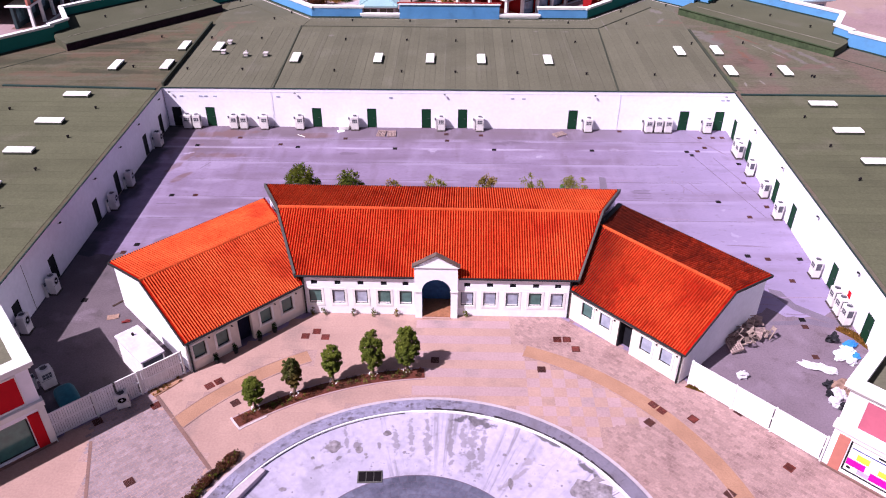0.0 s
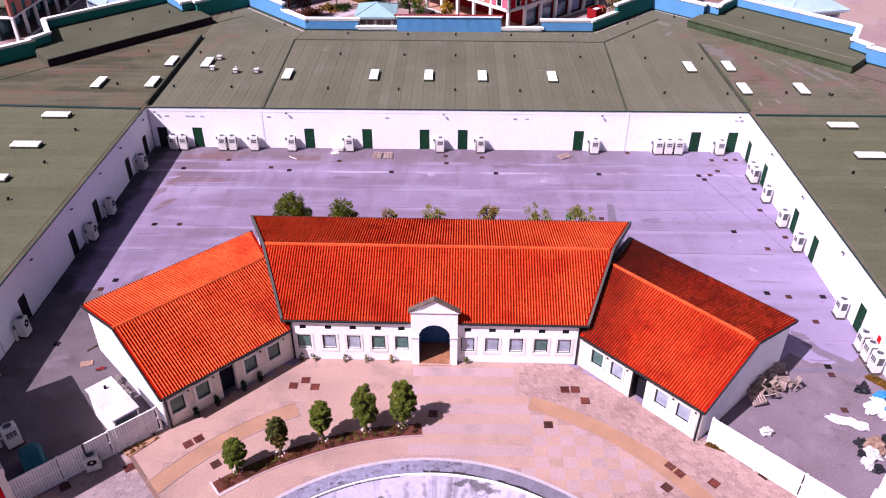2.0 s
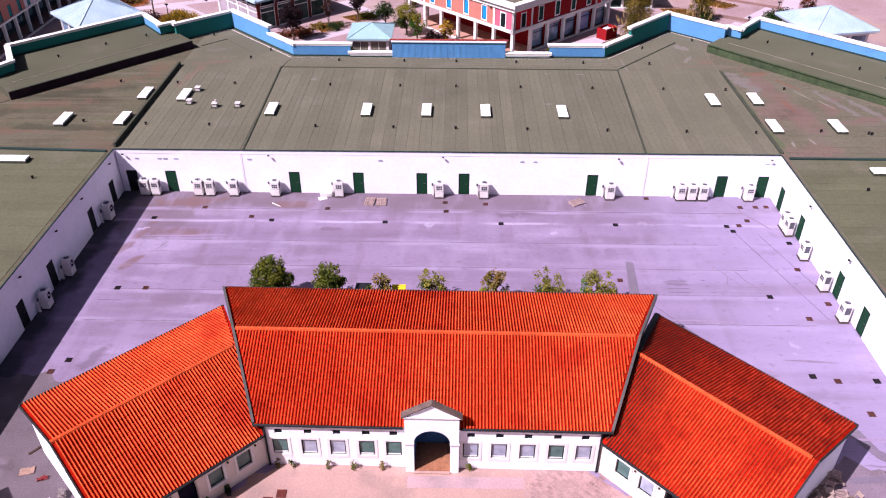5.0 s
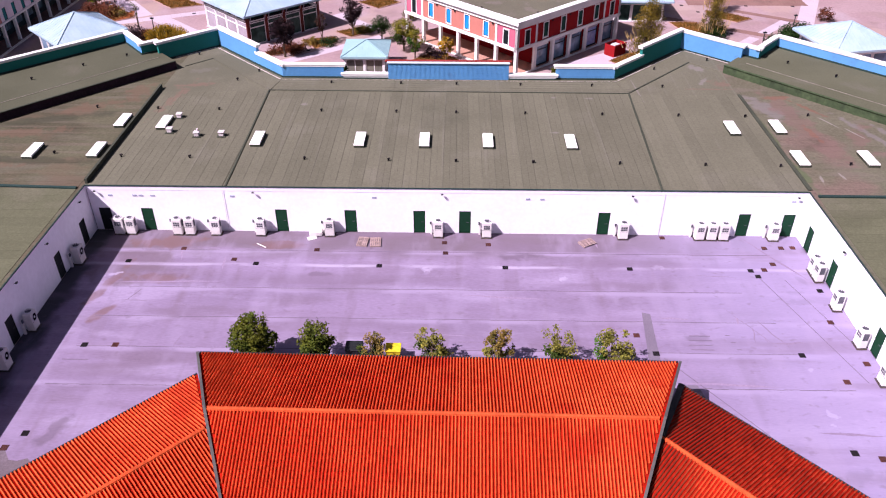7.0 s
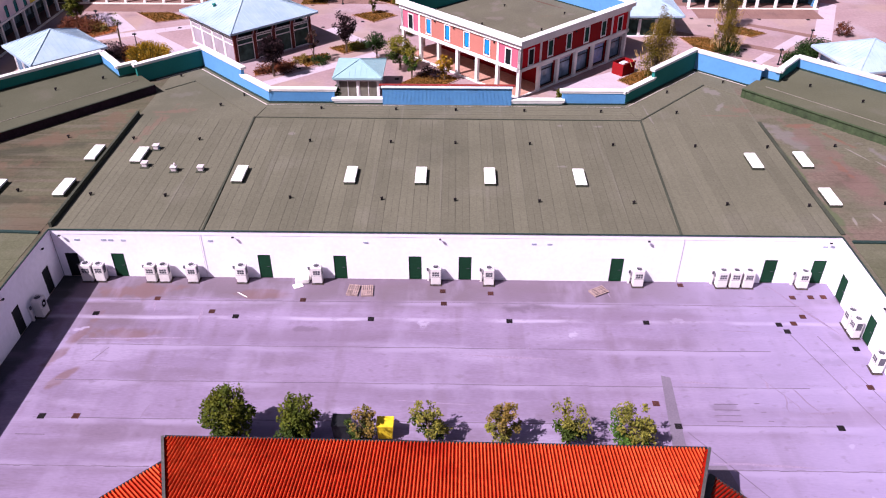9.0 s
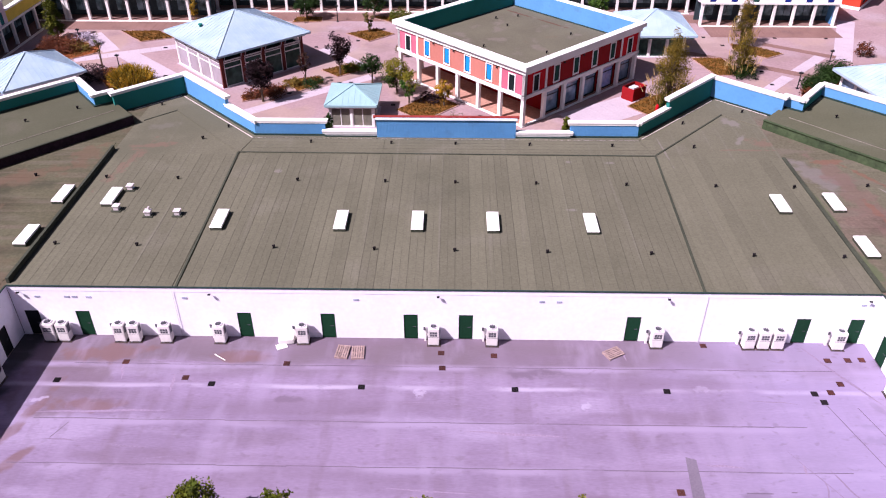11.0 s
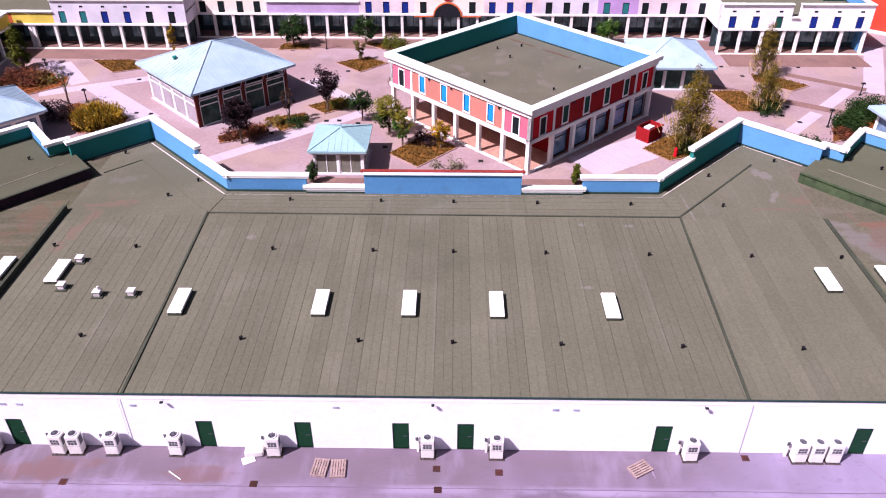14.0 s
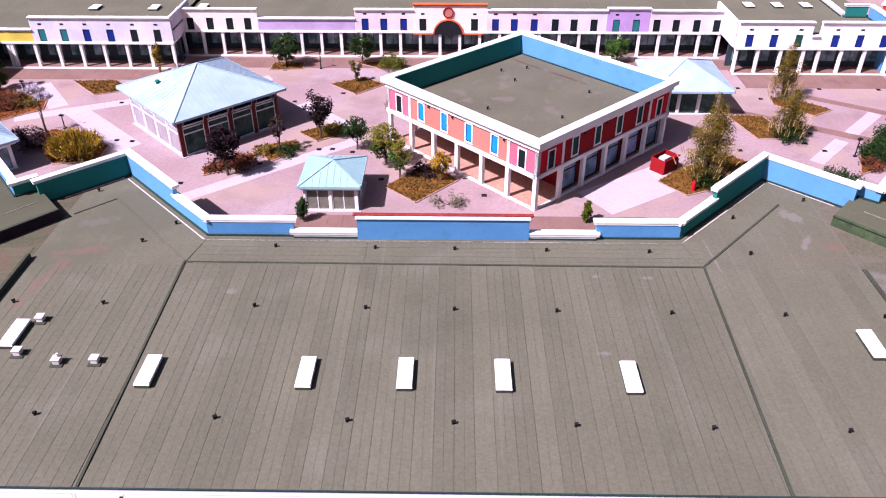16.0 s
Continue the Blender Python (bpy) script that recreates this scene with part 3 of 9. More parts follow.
def wall_with_openings(name, length, thick, height, holes, m, material, label, parent=None):
    """A wall from x=0 to length, y=0 (seen face) to thick; holes: (x0, x1, z0, z1)."""
    bm = bmesh.new()
    xs = sorted({0.0, length, *[h[0] for h in holes], *[h[1] for h in holes]})
    zs = sorted({0.0, height, *[h[2] for h in holes], *[h[3] for h in holes]})
    cache = {}

    def vert(i, k, side):
        key = (i, k, side)
        if key not in cache:
            cache[key] = bm.verts.new(m @ Vector((xs[i], thick * side, zs[k])))
        return cache[key]

    def solid(i, k):
        if not (0 <= i < len(xs) - 1 and 0 <= k < len(zs) - 1):
            return False
        x, z = (xs[i] + xs[i + 1]) / 2, (zs[k] + zs[k + 1]) / 2
        return not any(h[0] < x < h[1] and h[2] < z < h[3] for h in holes)

    for i in range(len(xs) - 1):
        for k in range(len(zs) - 1):
            if not solid(i, k):
                continue
            bm.faces.new([vert(i, k, 0), vert(i + 1, k, 0), vert(i + 1, k + 1, 0), vert(i, k + 1, 0)])
            bm.faces.new([vert(i, k + 1, 1), vert(i + 1, k + 1, 1), vert(i + 1, k, 1), vert(i, k, 1)])
            for di, dk, a, b in ((-1, 0, (i, k), (i, k + 1)), (1, 0, (i + 1, k + 1), (i + 1, k)), (0, -1, (i + 1, k), (i, k)), (0, 1, (i, k + 1), (i + 1, k + 1))):
                if not solid(i + di, k + dk):
                    bm.faces.new([vert(*a, 0), vert(*b, 0), vert(*b, 1), vert(*a, 1)])
    if parent is None:
        return structure(name, bm, material, label, "wall")
    return part(name, bm, material, parent, label)


# ---- ground ----
bm = bmesh.new()
box(bm, -2500, 2500, -2500, 2500, -2.0, -0.78)
structure("ground", bm, M_GROUND, "flat pinkish earth and paving reaching the horizon", "ground")

XW, XE, YN, WALL = -28.5, 26.95, 69.31, 4.05
COURT = [(-28.5, 33.6), (-22.35, 28.35), (-16.4, 33.9), (-8, 41), (6, 41), (14.5, 33.8), (20.4, 27.9), (26.95, 33.6), (26.95, YN), (-28.5, YN)]
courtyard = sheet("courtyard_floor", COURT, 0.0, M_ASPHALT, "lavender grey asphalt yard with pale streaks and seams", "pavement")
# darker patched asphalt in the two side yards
# west yard's asphalt is toned darker for the shade lying on it
M_YARD_WEST = mat("shade-darkened side yard asphalt", (0.128, 0.102, 0.118), (0.100, 0.080, 0.092), big=0.4, fine=9, fine_amount=0.18, bump=0.2, rough=0.92, stain=(0.165, 0.130, 0.160), stain_scale=0.5, stain_cut=0.56, dirt=(0.050, 0.042, 0.042), dirt_scale=0.8, dirt_cut=0.60)
M_YARD = mat("patched side yard asphalt", (0.190, 0.145, 0.186), (0.158, 0.120, 0.150), big=0.4, fine=9, fine_amount=0.18, bump=0.2, rough=0.92, stain=(0.215, 0.165, 0.215), stain_scale=0.5, stain_cut=0.55, dirt=(0.075, 0.052, 0.05), dirt_scale=0.8, dirt_cut=0.60)
def yard_edge(x):
    """Southern edge of the yards: the shop blocks and the fences."""
    if x < -22.35:
        return 33.75 - (x + 28.5) * 0.853
    if x < 0:
        return 28.6 + (x + 22.35) * 0.916
    if x < 20.3:
        return 33.75 - (x - 14.55) * 1.017
    return 28.1 + (x - 20.3) * 0.857


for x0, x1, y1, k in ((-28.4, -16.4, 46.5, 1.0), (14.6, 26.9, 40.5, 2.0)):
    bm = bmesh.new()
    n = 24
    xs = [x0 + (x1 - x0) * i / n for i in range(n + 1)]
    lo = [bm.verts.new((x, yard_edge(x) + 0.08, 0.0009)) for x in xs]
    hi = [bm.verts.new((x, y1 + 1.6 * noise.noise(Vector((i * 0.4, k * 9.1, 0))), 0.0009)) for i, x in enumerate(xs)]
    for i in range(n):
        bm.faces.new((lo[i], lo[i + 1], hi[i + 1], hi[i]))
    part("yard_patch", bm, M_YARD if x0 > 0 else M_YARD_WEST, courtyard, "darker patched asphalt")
# faint tyre and run-off marks
M_MARKD = mat("dark tyre mark", (0.192, 0.145, 0.222), (0.21, 0.158, 0.242), big=1.5, fine=9, fine_amount=0.2)
M_MARKP = mat("pale run-off mark", (0.252, 0.192, 0.285), (0.235, 0.176, 0.266), big=1.2, fine=9, fine_amount=0.2)
rnd_m = random.Random(77)
for k in range(34):
    east = k % 3 == 0
    x, y = (rnd_m.uniform(14, 25), rnd_m.uniform(40, 67)) if east else (rnd_m.uniform(-23, 22), rnd_m.uniform(53, 68))
    ang = radians(rnd_m.choice((rnd_m.uniform(-6, 6), rnd_m.uniform(105, 135))) if east else rnd_m.choice((rnd_m.uniform(-4, 4), rnd_m.uniform(-4, 4), rnd_m.uniform(75, 105))))
    long_ = rnd_m.uniform(2.0, 8.0) if abs(math.cos(ang)) > 0.7 or east else rnd_m.uniform(0.6, 2.2)
    wide = rnd_m.uniform(0.02, 0.11)
    bm = bmesh.new()
    n = 10
    pairs = []
    for i in range(n + 1):
        f = i / n - 0.5
        w = wide * (1 - (2 * abs(f)) ** 2) * (0.7 + 0.6 * abs(noise.noise(Vector((i * 0.7, k * 2.1, 0))))) + 0.004
        off = 0.12 * noise.noise(Vector((i * 0.3, k * 5.7, 2)))
        cx_, cy_ = x + f * long_ * math.cos(ang) - off * math.sin(ang), y + f * long_ * math.sin(ang) + off * math.cos(ang)
        pairs.append([bm.verts.new((cx_ - s * w * math.sin(ang), cy_ + s * w * math.cos(ang), 0.0042 + 0.00003 * k)) for s in (-1, 1)])
    for p, q in zip(pairs, pairs[1:]):
        bm.faces.new((p[0], q[0], q[1], p[1]))
    part("asphalt_mark", bm, M_MARKD if k % 5 < 3 else M_MARKP, courtyard)
# seams across the yard
for y, x0, x1 in ((61.9, -24.5, 20.5), (58.6, -24.5, 21.8), (55.5, -24.5, 22.4), (66.6, -24.0, 24.0), (52.3, 13.0, 24.5), (52.0, -25.0, -16.5)):
    bm = bmesh.new()
    n = 24
    for i in range(n):
        a, b = x0 + (x1 - x0) * i / n, x0 + (x1 - x0) * (i + 1) / n
        w = 0.018 + 0.018 * random.random()
        box(bm, a, b, y - w + 0.02 * math.sin(i * 1.7), y + w + 0.02 * math.sin(i * 1.7), -0.01, 0.004)
    part("asphalt_seam", bm, M_SEAM, courtyard)

# ---- roofs of the surrounding mall ----
ROOF = 4.05
FX0, FY0, FX1, FY1 = 27.9, 93.2, 60.0, 57.3



CENTRE_ROOF = [(-28.5, YN), (26.95, YN), (26.95, 97.6), (24.5, 100.1), (15.75, 91.3), (-17.3, 91.3), (-26.0, 100.1), (-28.5, 97.6)]
EAST_ROOF = [(26.95, 33.0), (70, 33.0), (70, 53.5), (61.3, 62.1), (43.1, 82.2), (44.3, 88.1), (34.1, 98.5), (28.9, 96.0), (26.95, 97.6)]
WEST_ROOF = [(-70, 53.5), (-70, 33.0), (-28.5, 33.0), (-28.5, 97.6), (-30.4, 96.0), (-35.7, 98.5), (-45.9, 88.1), (-44.6, 82.2), (-62.9, 62.1)]
for nm, poly, lab in (("roof_north", CENTRE_ROOF, "olive grey felt roof laid in long strips"), ("roof_east", EAST_ROOF, "olive grey felt roof with reddish weathered patches"), ("roof_west", WEST_ROOF, "olive grey felt roof with weathered brown patches")):
    bm = bmesh.new()
    prism(bm, poly, 3.7, ROOF)
    structure(nm, bm, M_ROOF if nm == "roof_north" else (M_ROOF_OLD if nm == "roof_east" else M_ROOF_WORN), lab, "roof")

# ---- courtyard walls, with their doors ----
NORTH_DOORS = (-27.45, -24.12, -13.58, -8.14, -2.75, 0.83, 11.68, 22.56, 26.0)
WEST_DOORS = (67.4, 63.0, 55.8, 51.3, 43.4, 38.1)
EAST_DOORS = (67.35, 62.95, 55.55, 51.6, 43.5, 37.9)
DW, DH = 0.92, 2.02
# copy of the green door paint, darkened for doors standing in shade
M_SHADEDOOR = mat("green door paint darkened for shade", (0.010, 0.012, 0.014), (0.016, 0.018, 0.020), fine=5, fine_amount=0.1, bump=0.03, rough=0.5)


def yard_door(parent, m, number, paint=None):
    """A flush steel door set back in its opening, with frame, leaf and lever."""
    d = empty("door_%d" % number, m, "flush steel door with its green darkened for the wall's shade" if paint else "dark green flush steel door set in a white wall", "door", "yard doors", "structure")
    bm = bmesh.new()
    box(bm, -DW / 2, -DW / 2 + 0.05, 0.02, 0.14, 0, DH)
    box(bm, DW / 2 - 0.05, DW / 2, 0.02, 0.14, 0, DH)
    box(bm, -DW / 2 + 0.05, DW / 2 - 0.05, 0.02, 0.14, DH - 0.05, DH)
    paint = paint or M_GREEN
    part("door_frame", bm, paint, d)
    leaf = part_box("door_leaf", (-DW / 2 + 0.05, DW / 2 - 0.05, 0.05, 0.10, 0.01, DH - 0.05), paint, d)
    bm = bmesh.new()
    tube(bm, (0.3, 0.05, 1.0), (0.3, 0.0, 1.0), 0.015, seg=6)
    box(bm, 0.12, 0.31, -0.005, 0.015, 0.985, 1.015)
    part("door_handle", bm, M_GRILLE, leaf, "dull metal lever handle")
    return d


m_north = Matrix.Translation((XW, YN, 0))
holes = [(x - DW / 2 - XW, x + DW / 2 - XW, 0, DH) for x in NORTH_DOORS]
wall_with_openings("wall_north", XE - XW, 0.35, 3.7, holes, m_north, M_WHITE, "long white rendered yard wall with green doors")
m_west = Matrix.Translation((XW, 33.4, 0)) @ pose(0, 0, 0, 0, 0, 90)
holes = sorted((y - DW / 2 - 33.4, y + DW / 2 - 33.4, 0, DH) for y in WEST_DOORS)
wall_with_openings("wall_west", YN + 0.35 - 33.4, 0.35, 3.7, holes, m_west, M_WHITE, "white rendered yard wall lying in shade")
m_east = Matrix.Translation((XE, YN + 0.35, 0)) @ pose(0, 0, 0, 0, 0, -90)
holes = sorted((YN + 0.35 - y - DW / 2, YN + 0.35 - y + DW / 2, 0, DH) for y in EAST_DOORS)
wall_with_openings("wall_east", YN + 0.35 - 33.0, 0.35, 3.7, holes, m_east, M_WHITE, "white rendered yard wall in full sun")
k = 1
for x in NORTH_DOORS:
    yard_door(None, Matrix.Translation((x, YN, 0)), k, M_SHADEDOOR if k == 1 else None)
    k += 1
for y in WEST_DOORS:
    yard_door(None, Matrix.Translation((XW, y, 0)) @ pose(0, 0, 0, 0, 0, 90), k, M_SHADEDOOR)
    k += 1
for y in EAST_DOORS:
    yard_door(None, Matrix.Translation((XE, y, 0)) @ pose(0, 0, 0, 0, 0, -90), k)
    k += 1
# white fascia and dark drip edge round the yard
bm = bmesh.new()
box(bm, XW + 0.02, XE - 0.02, YN - 0.02, YN - 0.003, 3.66, 4.0)
box(bm, XW + 0.003, XW + 0.02, 33.4, YN - 0.003, 3.66, 4.0)
box(bm, XE - 0.02, XE - 0.003, 33.0, YN - 0.003, 3.66, 4.0)
structure("trim_fascia", bm, M_WHITE, "white fascia band under the roof edge", "trim")
bm = bmesh.new()
box(bm, XW + 0.06, XE - 0.06, YN - 0.06, YN + 0.02, 4.0, 4.085)
box(bm, XW - 0.02, XW + 0.06, 33.4, YN - 0.06, 4.002, 4.087)
box(bm, XE - 0.06, XE + 0.02, 33.0, YN - 0.06, 4.002, 4.087)
structure("trim_drip_edge", bm, M_DARKEDGE, "dark green metal drip edge along the roof", "trim")

# ---- parapets on the plaza side ----
parapet_count = iter(range(1000))


def parapet(name, pts, z0, z1, paint, thick=0.32, label="", cap=True, ribbed=False):
    """A straight parapet; the inner face lies on the line from pts[0] to pts[1], thickness to its right."""
    m, length = seg_frame(pts[1], pts[0])
    z1 += 0.005 * (next(parapet_count) % 4)
    p = empty(name, None, label, "parapet", "roof parapets", "structure")
    bm = bmesh.new()
    box(bm, 0, length, 0, thick, 0, z1 - 0.28, m)
    part("parapet_wall", bm, paint, p)
    if ribbed:
        bm = bmesh.new()
        for i in range(int(length / 0.125)):
            box(bm, i * 0.125, i * 0.125 + 0.055, -0.018, -0.003, z0 + 0.1, z1 - 0.3, m)
        tagged(part("sheet_rib", bm, paint, p, "corrugated metal facing"), kind="stuff")
    if cap:
        bm = bmesh.new()
        box(bm, -0.2, length + 0.2, -0.06, thick + 0.12, z1 - 0.26, z1 - 0.1, m)
        box(bm, -0.24, length + 0.24, -0.1, thick + 0.16, z1 - 0.1, z1, m)
        part("coping", bm, M_TRIM, p, "white moulded coping")
    bm = bmesh.new()
    box(bm, 0, length, -0.1, -0.002, z0, z0 + 0.15, m)
    part("flashing", bm, M_DARKEDGE, p)
    return p


AX = -0.78
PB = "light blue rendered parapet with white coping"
PG = "parapet with teal green inner face and white coping"
# east half, mirrored to the west; inner faces keep the outside on the right of the way
SEGS = [((16.5, 91.2), (19.75, 94.5), 5.42, 0), ((19.75, 94.5), (25.1, 100.0), 6.06, 0), ((25.1, 100.0), (30.1, 95.3), 5.95, 1), ((30.45, 96.0), (31.75, 94.95), 6.03, 1), ((31.75, 94.95), (34.8, 98.55), 6.08, 0), ((34.8, 98.55), (44.95, 88.1), 6.13, 1), ((44.95, 88.1), (42.65, 84.0), 6.08, 0), ((42.65, 84.0), (43.65, 82.2), 6.03, 1), ((43.65, 82.2), (62.0, 62.1), 5.86, 1)]
for k, (a, b, top, blue) in enumerate(SEGS):
    foot = ROOF + (0.82 if 2 < k < 8 else 0.0)
    # shade is put into the colour: sunlit faces blue, shaded faces teal
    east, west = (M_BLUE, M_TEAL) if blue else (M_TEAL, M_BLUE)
    lift = 0.22 if k in (1, 2) else 0.0
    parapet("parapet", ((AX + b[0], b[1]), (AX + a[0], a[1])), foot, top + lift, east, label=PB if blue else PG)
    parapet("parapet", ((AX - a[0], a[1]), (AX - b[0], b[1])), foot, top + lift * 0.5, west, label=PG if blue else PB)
parapet("parapet", ((15.72, 91.2), (9.9, 91.2)), ROOF, 5.44, M_BLUE, label="blue corrugated parapet with white coping", ribbed=True)
parapet("parapet", ((-11.2, 91.2), (-17.28, 91.2)), ROOF, 5.44, M_BLUE, label="blue corrugated parapet with white coping", ribbed=True)
parapet("parapet", ((9.9, 90.95), (5.2, 90.95)), ROOF, 4.62, M_TRIM, label="low white parapet between taller blue ones")
parapet("parapet", ((-6.7, 90.95), (-11.2, 90.95)), ROOF, 4.62, M_TRIM, label="low white parapet between taller blue ones")
M_SCREENCAP = mat("pale blue screen coping", (0.50, 0.60, 0.68), fine=4, fine_amount=0.08)
# corrugated centre screen with a red capping
screen = empty("corrugated_screen", None, "blue corrugated metal screen with pale coping and red capping", "screen", kind="structure")
bm = bmesh.new()
n = int((5.2 + 6.7) / 0.125)
for i in range(n):
    x = -6.7 + i * 0.125
    box(bm, x, x + 0.055, 90.822, 90.84, ROOF, 5.72)
box(bm, -6.7, 5.2, 90.84, 91.2, 0, 5.72)
part("corrugated_sheet", bm, M_BLUE, screen)
part_box("coping", (-6.8, 5.3, 90.72, 91.1, 5.72, 5.83), M_SCREENCAP, screen, "pale blue coping strip", bevel=0.03)
part_box("capping", (-7.0, 5.5, 91.12, 91.42, 5.72, 5.92), mat("dull red capping", (0.25, 0.035, 0.03), fine=5), screen, "dull red capping", bevel=0.05)

M_PALESTRIP = mat("pale felt strip", (0.22, 0.205, 0.17), (0.15, 0.135, 0.11), big=0.8, fine=8)
# west upstand faces away from the sun; its shade is in the colour
M_STEPSHADE = mat("shade-darkened upstand", (0.035, 0.018, 0.03), (0.025, 0.014, 0.022), big=0.8, fine=5)
# raised roof strips beside the diagonal parapets
for side in (1, -1):
    a, b = (27.9, 93.3), (41.0, 79.0)
    poly = [(AX + side * x, y) for x, y in (a, (30.3, 95.95), (31.75, 94.95), (34.8, 98.5), (44.9, 88.1), (42.6, 84.0), (43.5, 82.2), (43.3, 81.4), b)]
    if side < 0:
        poly = poly[::-1]
    bm = bmesh.new()
    prism(bm, poly if side < 0 else poly[::-1], ROOF - 0.2, ROOF + 0.82)
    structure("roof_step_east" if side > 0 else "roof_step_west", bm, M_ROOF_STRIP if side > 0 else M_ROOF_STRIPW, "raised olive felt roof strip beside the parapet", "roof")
    p0, p1 = (AX + side * a[0], a[1]), (AX + side * b[0], b[1])
    if side > 0:
        p0, p1 = p1, p0
    m, length = seg_frame(p0, p1)
    bm = bmesh.new()
    box(bm, 0, length, 0.004 if side > 0 else 0.004, 0.12, ROOF, ROOF + 0.80, m)
    i = 0.0
    while i < length:
        box(bm, i, i + 0.06, 0.12, 0.15, ROOF, ROOF + 0.80, m)
        i += 1.9
    structure("trim_step_face_east" if side > 0 else "trim_step_face_west", bm, M_GREENSTEP if side > 0 else M_STEPSHADE, "stained green upstand of the roof step" if side > 0 else "upstand of the roof step, dark purple-brown for its shade", "trim")
    bm = bmesh.new()
    box(bm, 0, length, -0.02, 0.22, ROOF + 0.80, ROOF + 0.87, m)
    structure("trim_step_edge_east" if side > 0 else "trim_step_edge_west", bm, M_GREENSTEP if side > 0 else M_FLASH, "edge strip of the raised roof", "trim")
    bm = bmesh.new()
    box(bm, 0.6, length - 1.2, -2.06, -1.98, ROOF + 0.80, ROOF + 0.85, m)
    structure("trim_step_line_east" if side > 0 else "trim_step_line_west", bm, M_PALESTRIP, "pale felt edge strip", "trim")


# ---- windows used on facades ----
window_cache = {}


def window_unit(parent, m, w, h, pane, surround=None, frame=M_FRAME, name="window", depth=0.1, border=0.16):
    """A window part on y=0 facing -y: surround, frame, pane and sill."""
    key = (w, h, pane.name, surround.name if surround else "", frame.name, depth)
    if key not in window_cache:
        bm = bmesh.new()
        t = 0.06
        for x0, x1, z0, z1 in ((-w / 2, -w / 2 + t, 0, h), (w / 2 - t, w / 2, 0, h), (-w / 2 + t, w / 2 - t, 0, t), (-w / 2 + t, w / 2 - t, h - t, h)):
            box(bm, x0, x1, -0.03, depth, z0, z1)
        fr = mesh_of(bm, "window_frame", frame)
        bm = bmesh.new()
        box(bm, -w / 2 + t, w / 2 - t, 0.0, 0.02, t, h - t)
        pn = mesh_of(bm, "pane", pane)
        sr = None
        if surround:
            bm = bmesh.new()
            b = border
            for x0, x1, z0, z1 in ((-w / 2 - b, -w / 2, -b, h + b), (w / 2, w / 2 + b, -b, h + b), (-w / 2, w / 2, -b, 0), (-w / 2, w / 2, h, h + b)):
                box(bm, x0, x1, -0.06, 0.02, z0, z1)
            box(bm, -w / 2 - b - 0.02, w / 2 + b + 0.02, -0.075, 0.02, -b - 0.03, -b)
            sr = mesh_of(bm, "window_surround", surround)
        window_cache[key] = (fr, pn, sr)
    fr, pn, sr = window_cache[key]
    wd = new(name, fr)
    wd.parent = parent
    wd.matrix_local = m
    for nm, me in (("pane", pn), ("window_surround", sr)):
        if me:
            o = new(nm, me)
            o.parent = wd
    return wd


# ---- the white house with pantile roofs ----
FB = Matrix.Translation((-1.0, 39.4, 0)) @ pose(0, 0, 0, 0, 0, -0.6) @ Matrix.Translation((0, -39.4, 0))
CL, IL = (-14.97, 33.81), (-8.92, 39.97)


def fbp(x, y):
    v = FB @ Vector((x, y, 0))
    return (v.x, v.y)


def pantiles(name, m, v0, z0, v1, z1, ulo, uhi, parent, pitch=0.174, row=0.42, tile=None):
    """Barrel tiles from the eave (v0, z0) up to the ridge (v1, z1); ulo and uhi give the ends of a row at v."""
    rise = math.hypot(v1 - v0, z1 - z0)
    dv, dz = (v1 - v0) / rise, (z1 - z0) / rise
    up = Vector((0, -dz, dv)) if v1 > v0 else Vector((0, -dz, dv))
    if up.z < 0:
        up = -up
    verts, faces = [], []
    prof = [(-0.5, 0.0), (-0.36, 0.62), (0.0, 1.0), (0.36, 0.62), (0.5, 0.0)]
    rnd = random.Random(5)
    steps = int(rise / 0.07)
    lo = min(ulo(v0), ulo(v1))
    hi = max(uhi(v0), uhi(v1))
    for c in range(int((hi - lo) / pitch) + 1):
        u = math.ceil(lo / pitch) * pitch + (c + 0.5) * pitch + rnd.uniform(-0.006, 0.006)
        run = [rise * k / steps for k in range(steps + 1) if ulo(v0 + dv * rise * k / steps) + 0.04 < u < uhi(v0 + dv * rise * k / steps) - 0.04]
        if len(run) < 3:
            continue
        start, stop = run[0], run[-1]
        s0 = start
        while s0 < stop - 0.02:
            s1 = min(stop, s0 + row)
            if stop - s1 < 0.3:
                s1 = stop
            base = len(verts)
            for s, lift, wd in ((s0, 0.022, 0.100), (min(stop, s1 + 0.03), 0.0, 0.088)):
                for px, pz in prof:
                    q = Vector((u + px * wd, v0 + dv * s, z0 + dz * s)) + up * (lift + 0.092 * pz)
                    verts.append(m @ q)
            for i in range(4):
                faces.append((base + i, base + i + 1, base + 6 + i, base + 5 + i))
            faces.append((base + 4, base + 3, base + 2, base + 1, base))
            s0 = s1
    me = bpy.data.meshes.new(name)
    me.from_pydata([tuple(v) for v in verts], [], faces)
    me.materials.append(tile or M_TILE)
    ob = new(name, me)
    ob.parent = parent
    return tagged(ob, "rows of orange red barrel tiles", kind="stuff")


def slab(bm, m, pts, thick):
    """A sloping slab under four points."""
    lo = [bm.verts.new(m @ (Vector(p) - Vector((0, 0, thick)))) for p in pts]
    hi = [bm.verts.new(m @ Vector(p)) for p in pts]
    bm.faces.new(lo[::-1])
    bm.faces.new(hi)
    n = len(pts)
    for i in range(n):
        j = (i + 1) % n
        bm.faces.new((lo[i], lo[j], hi[j], hi[i]))


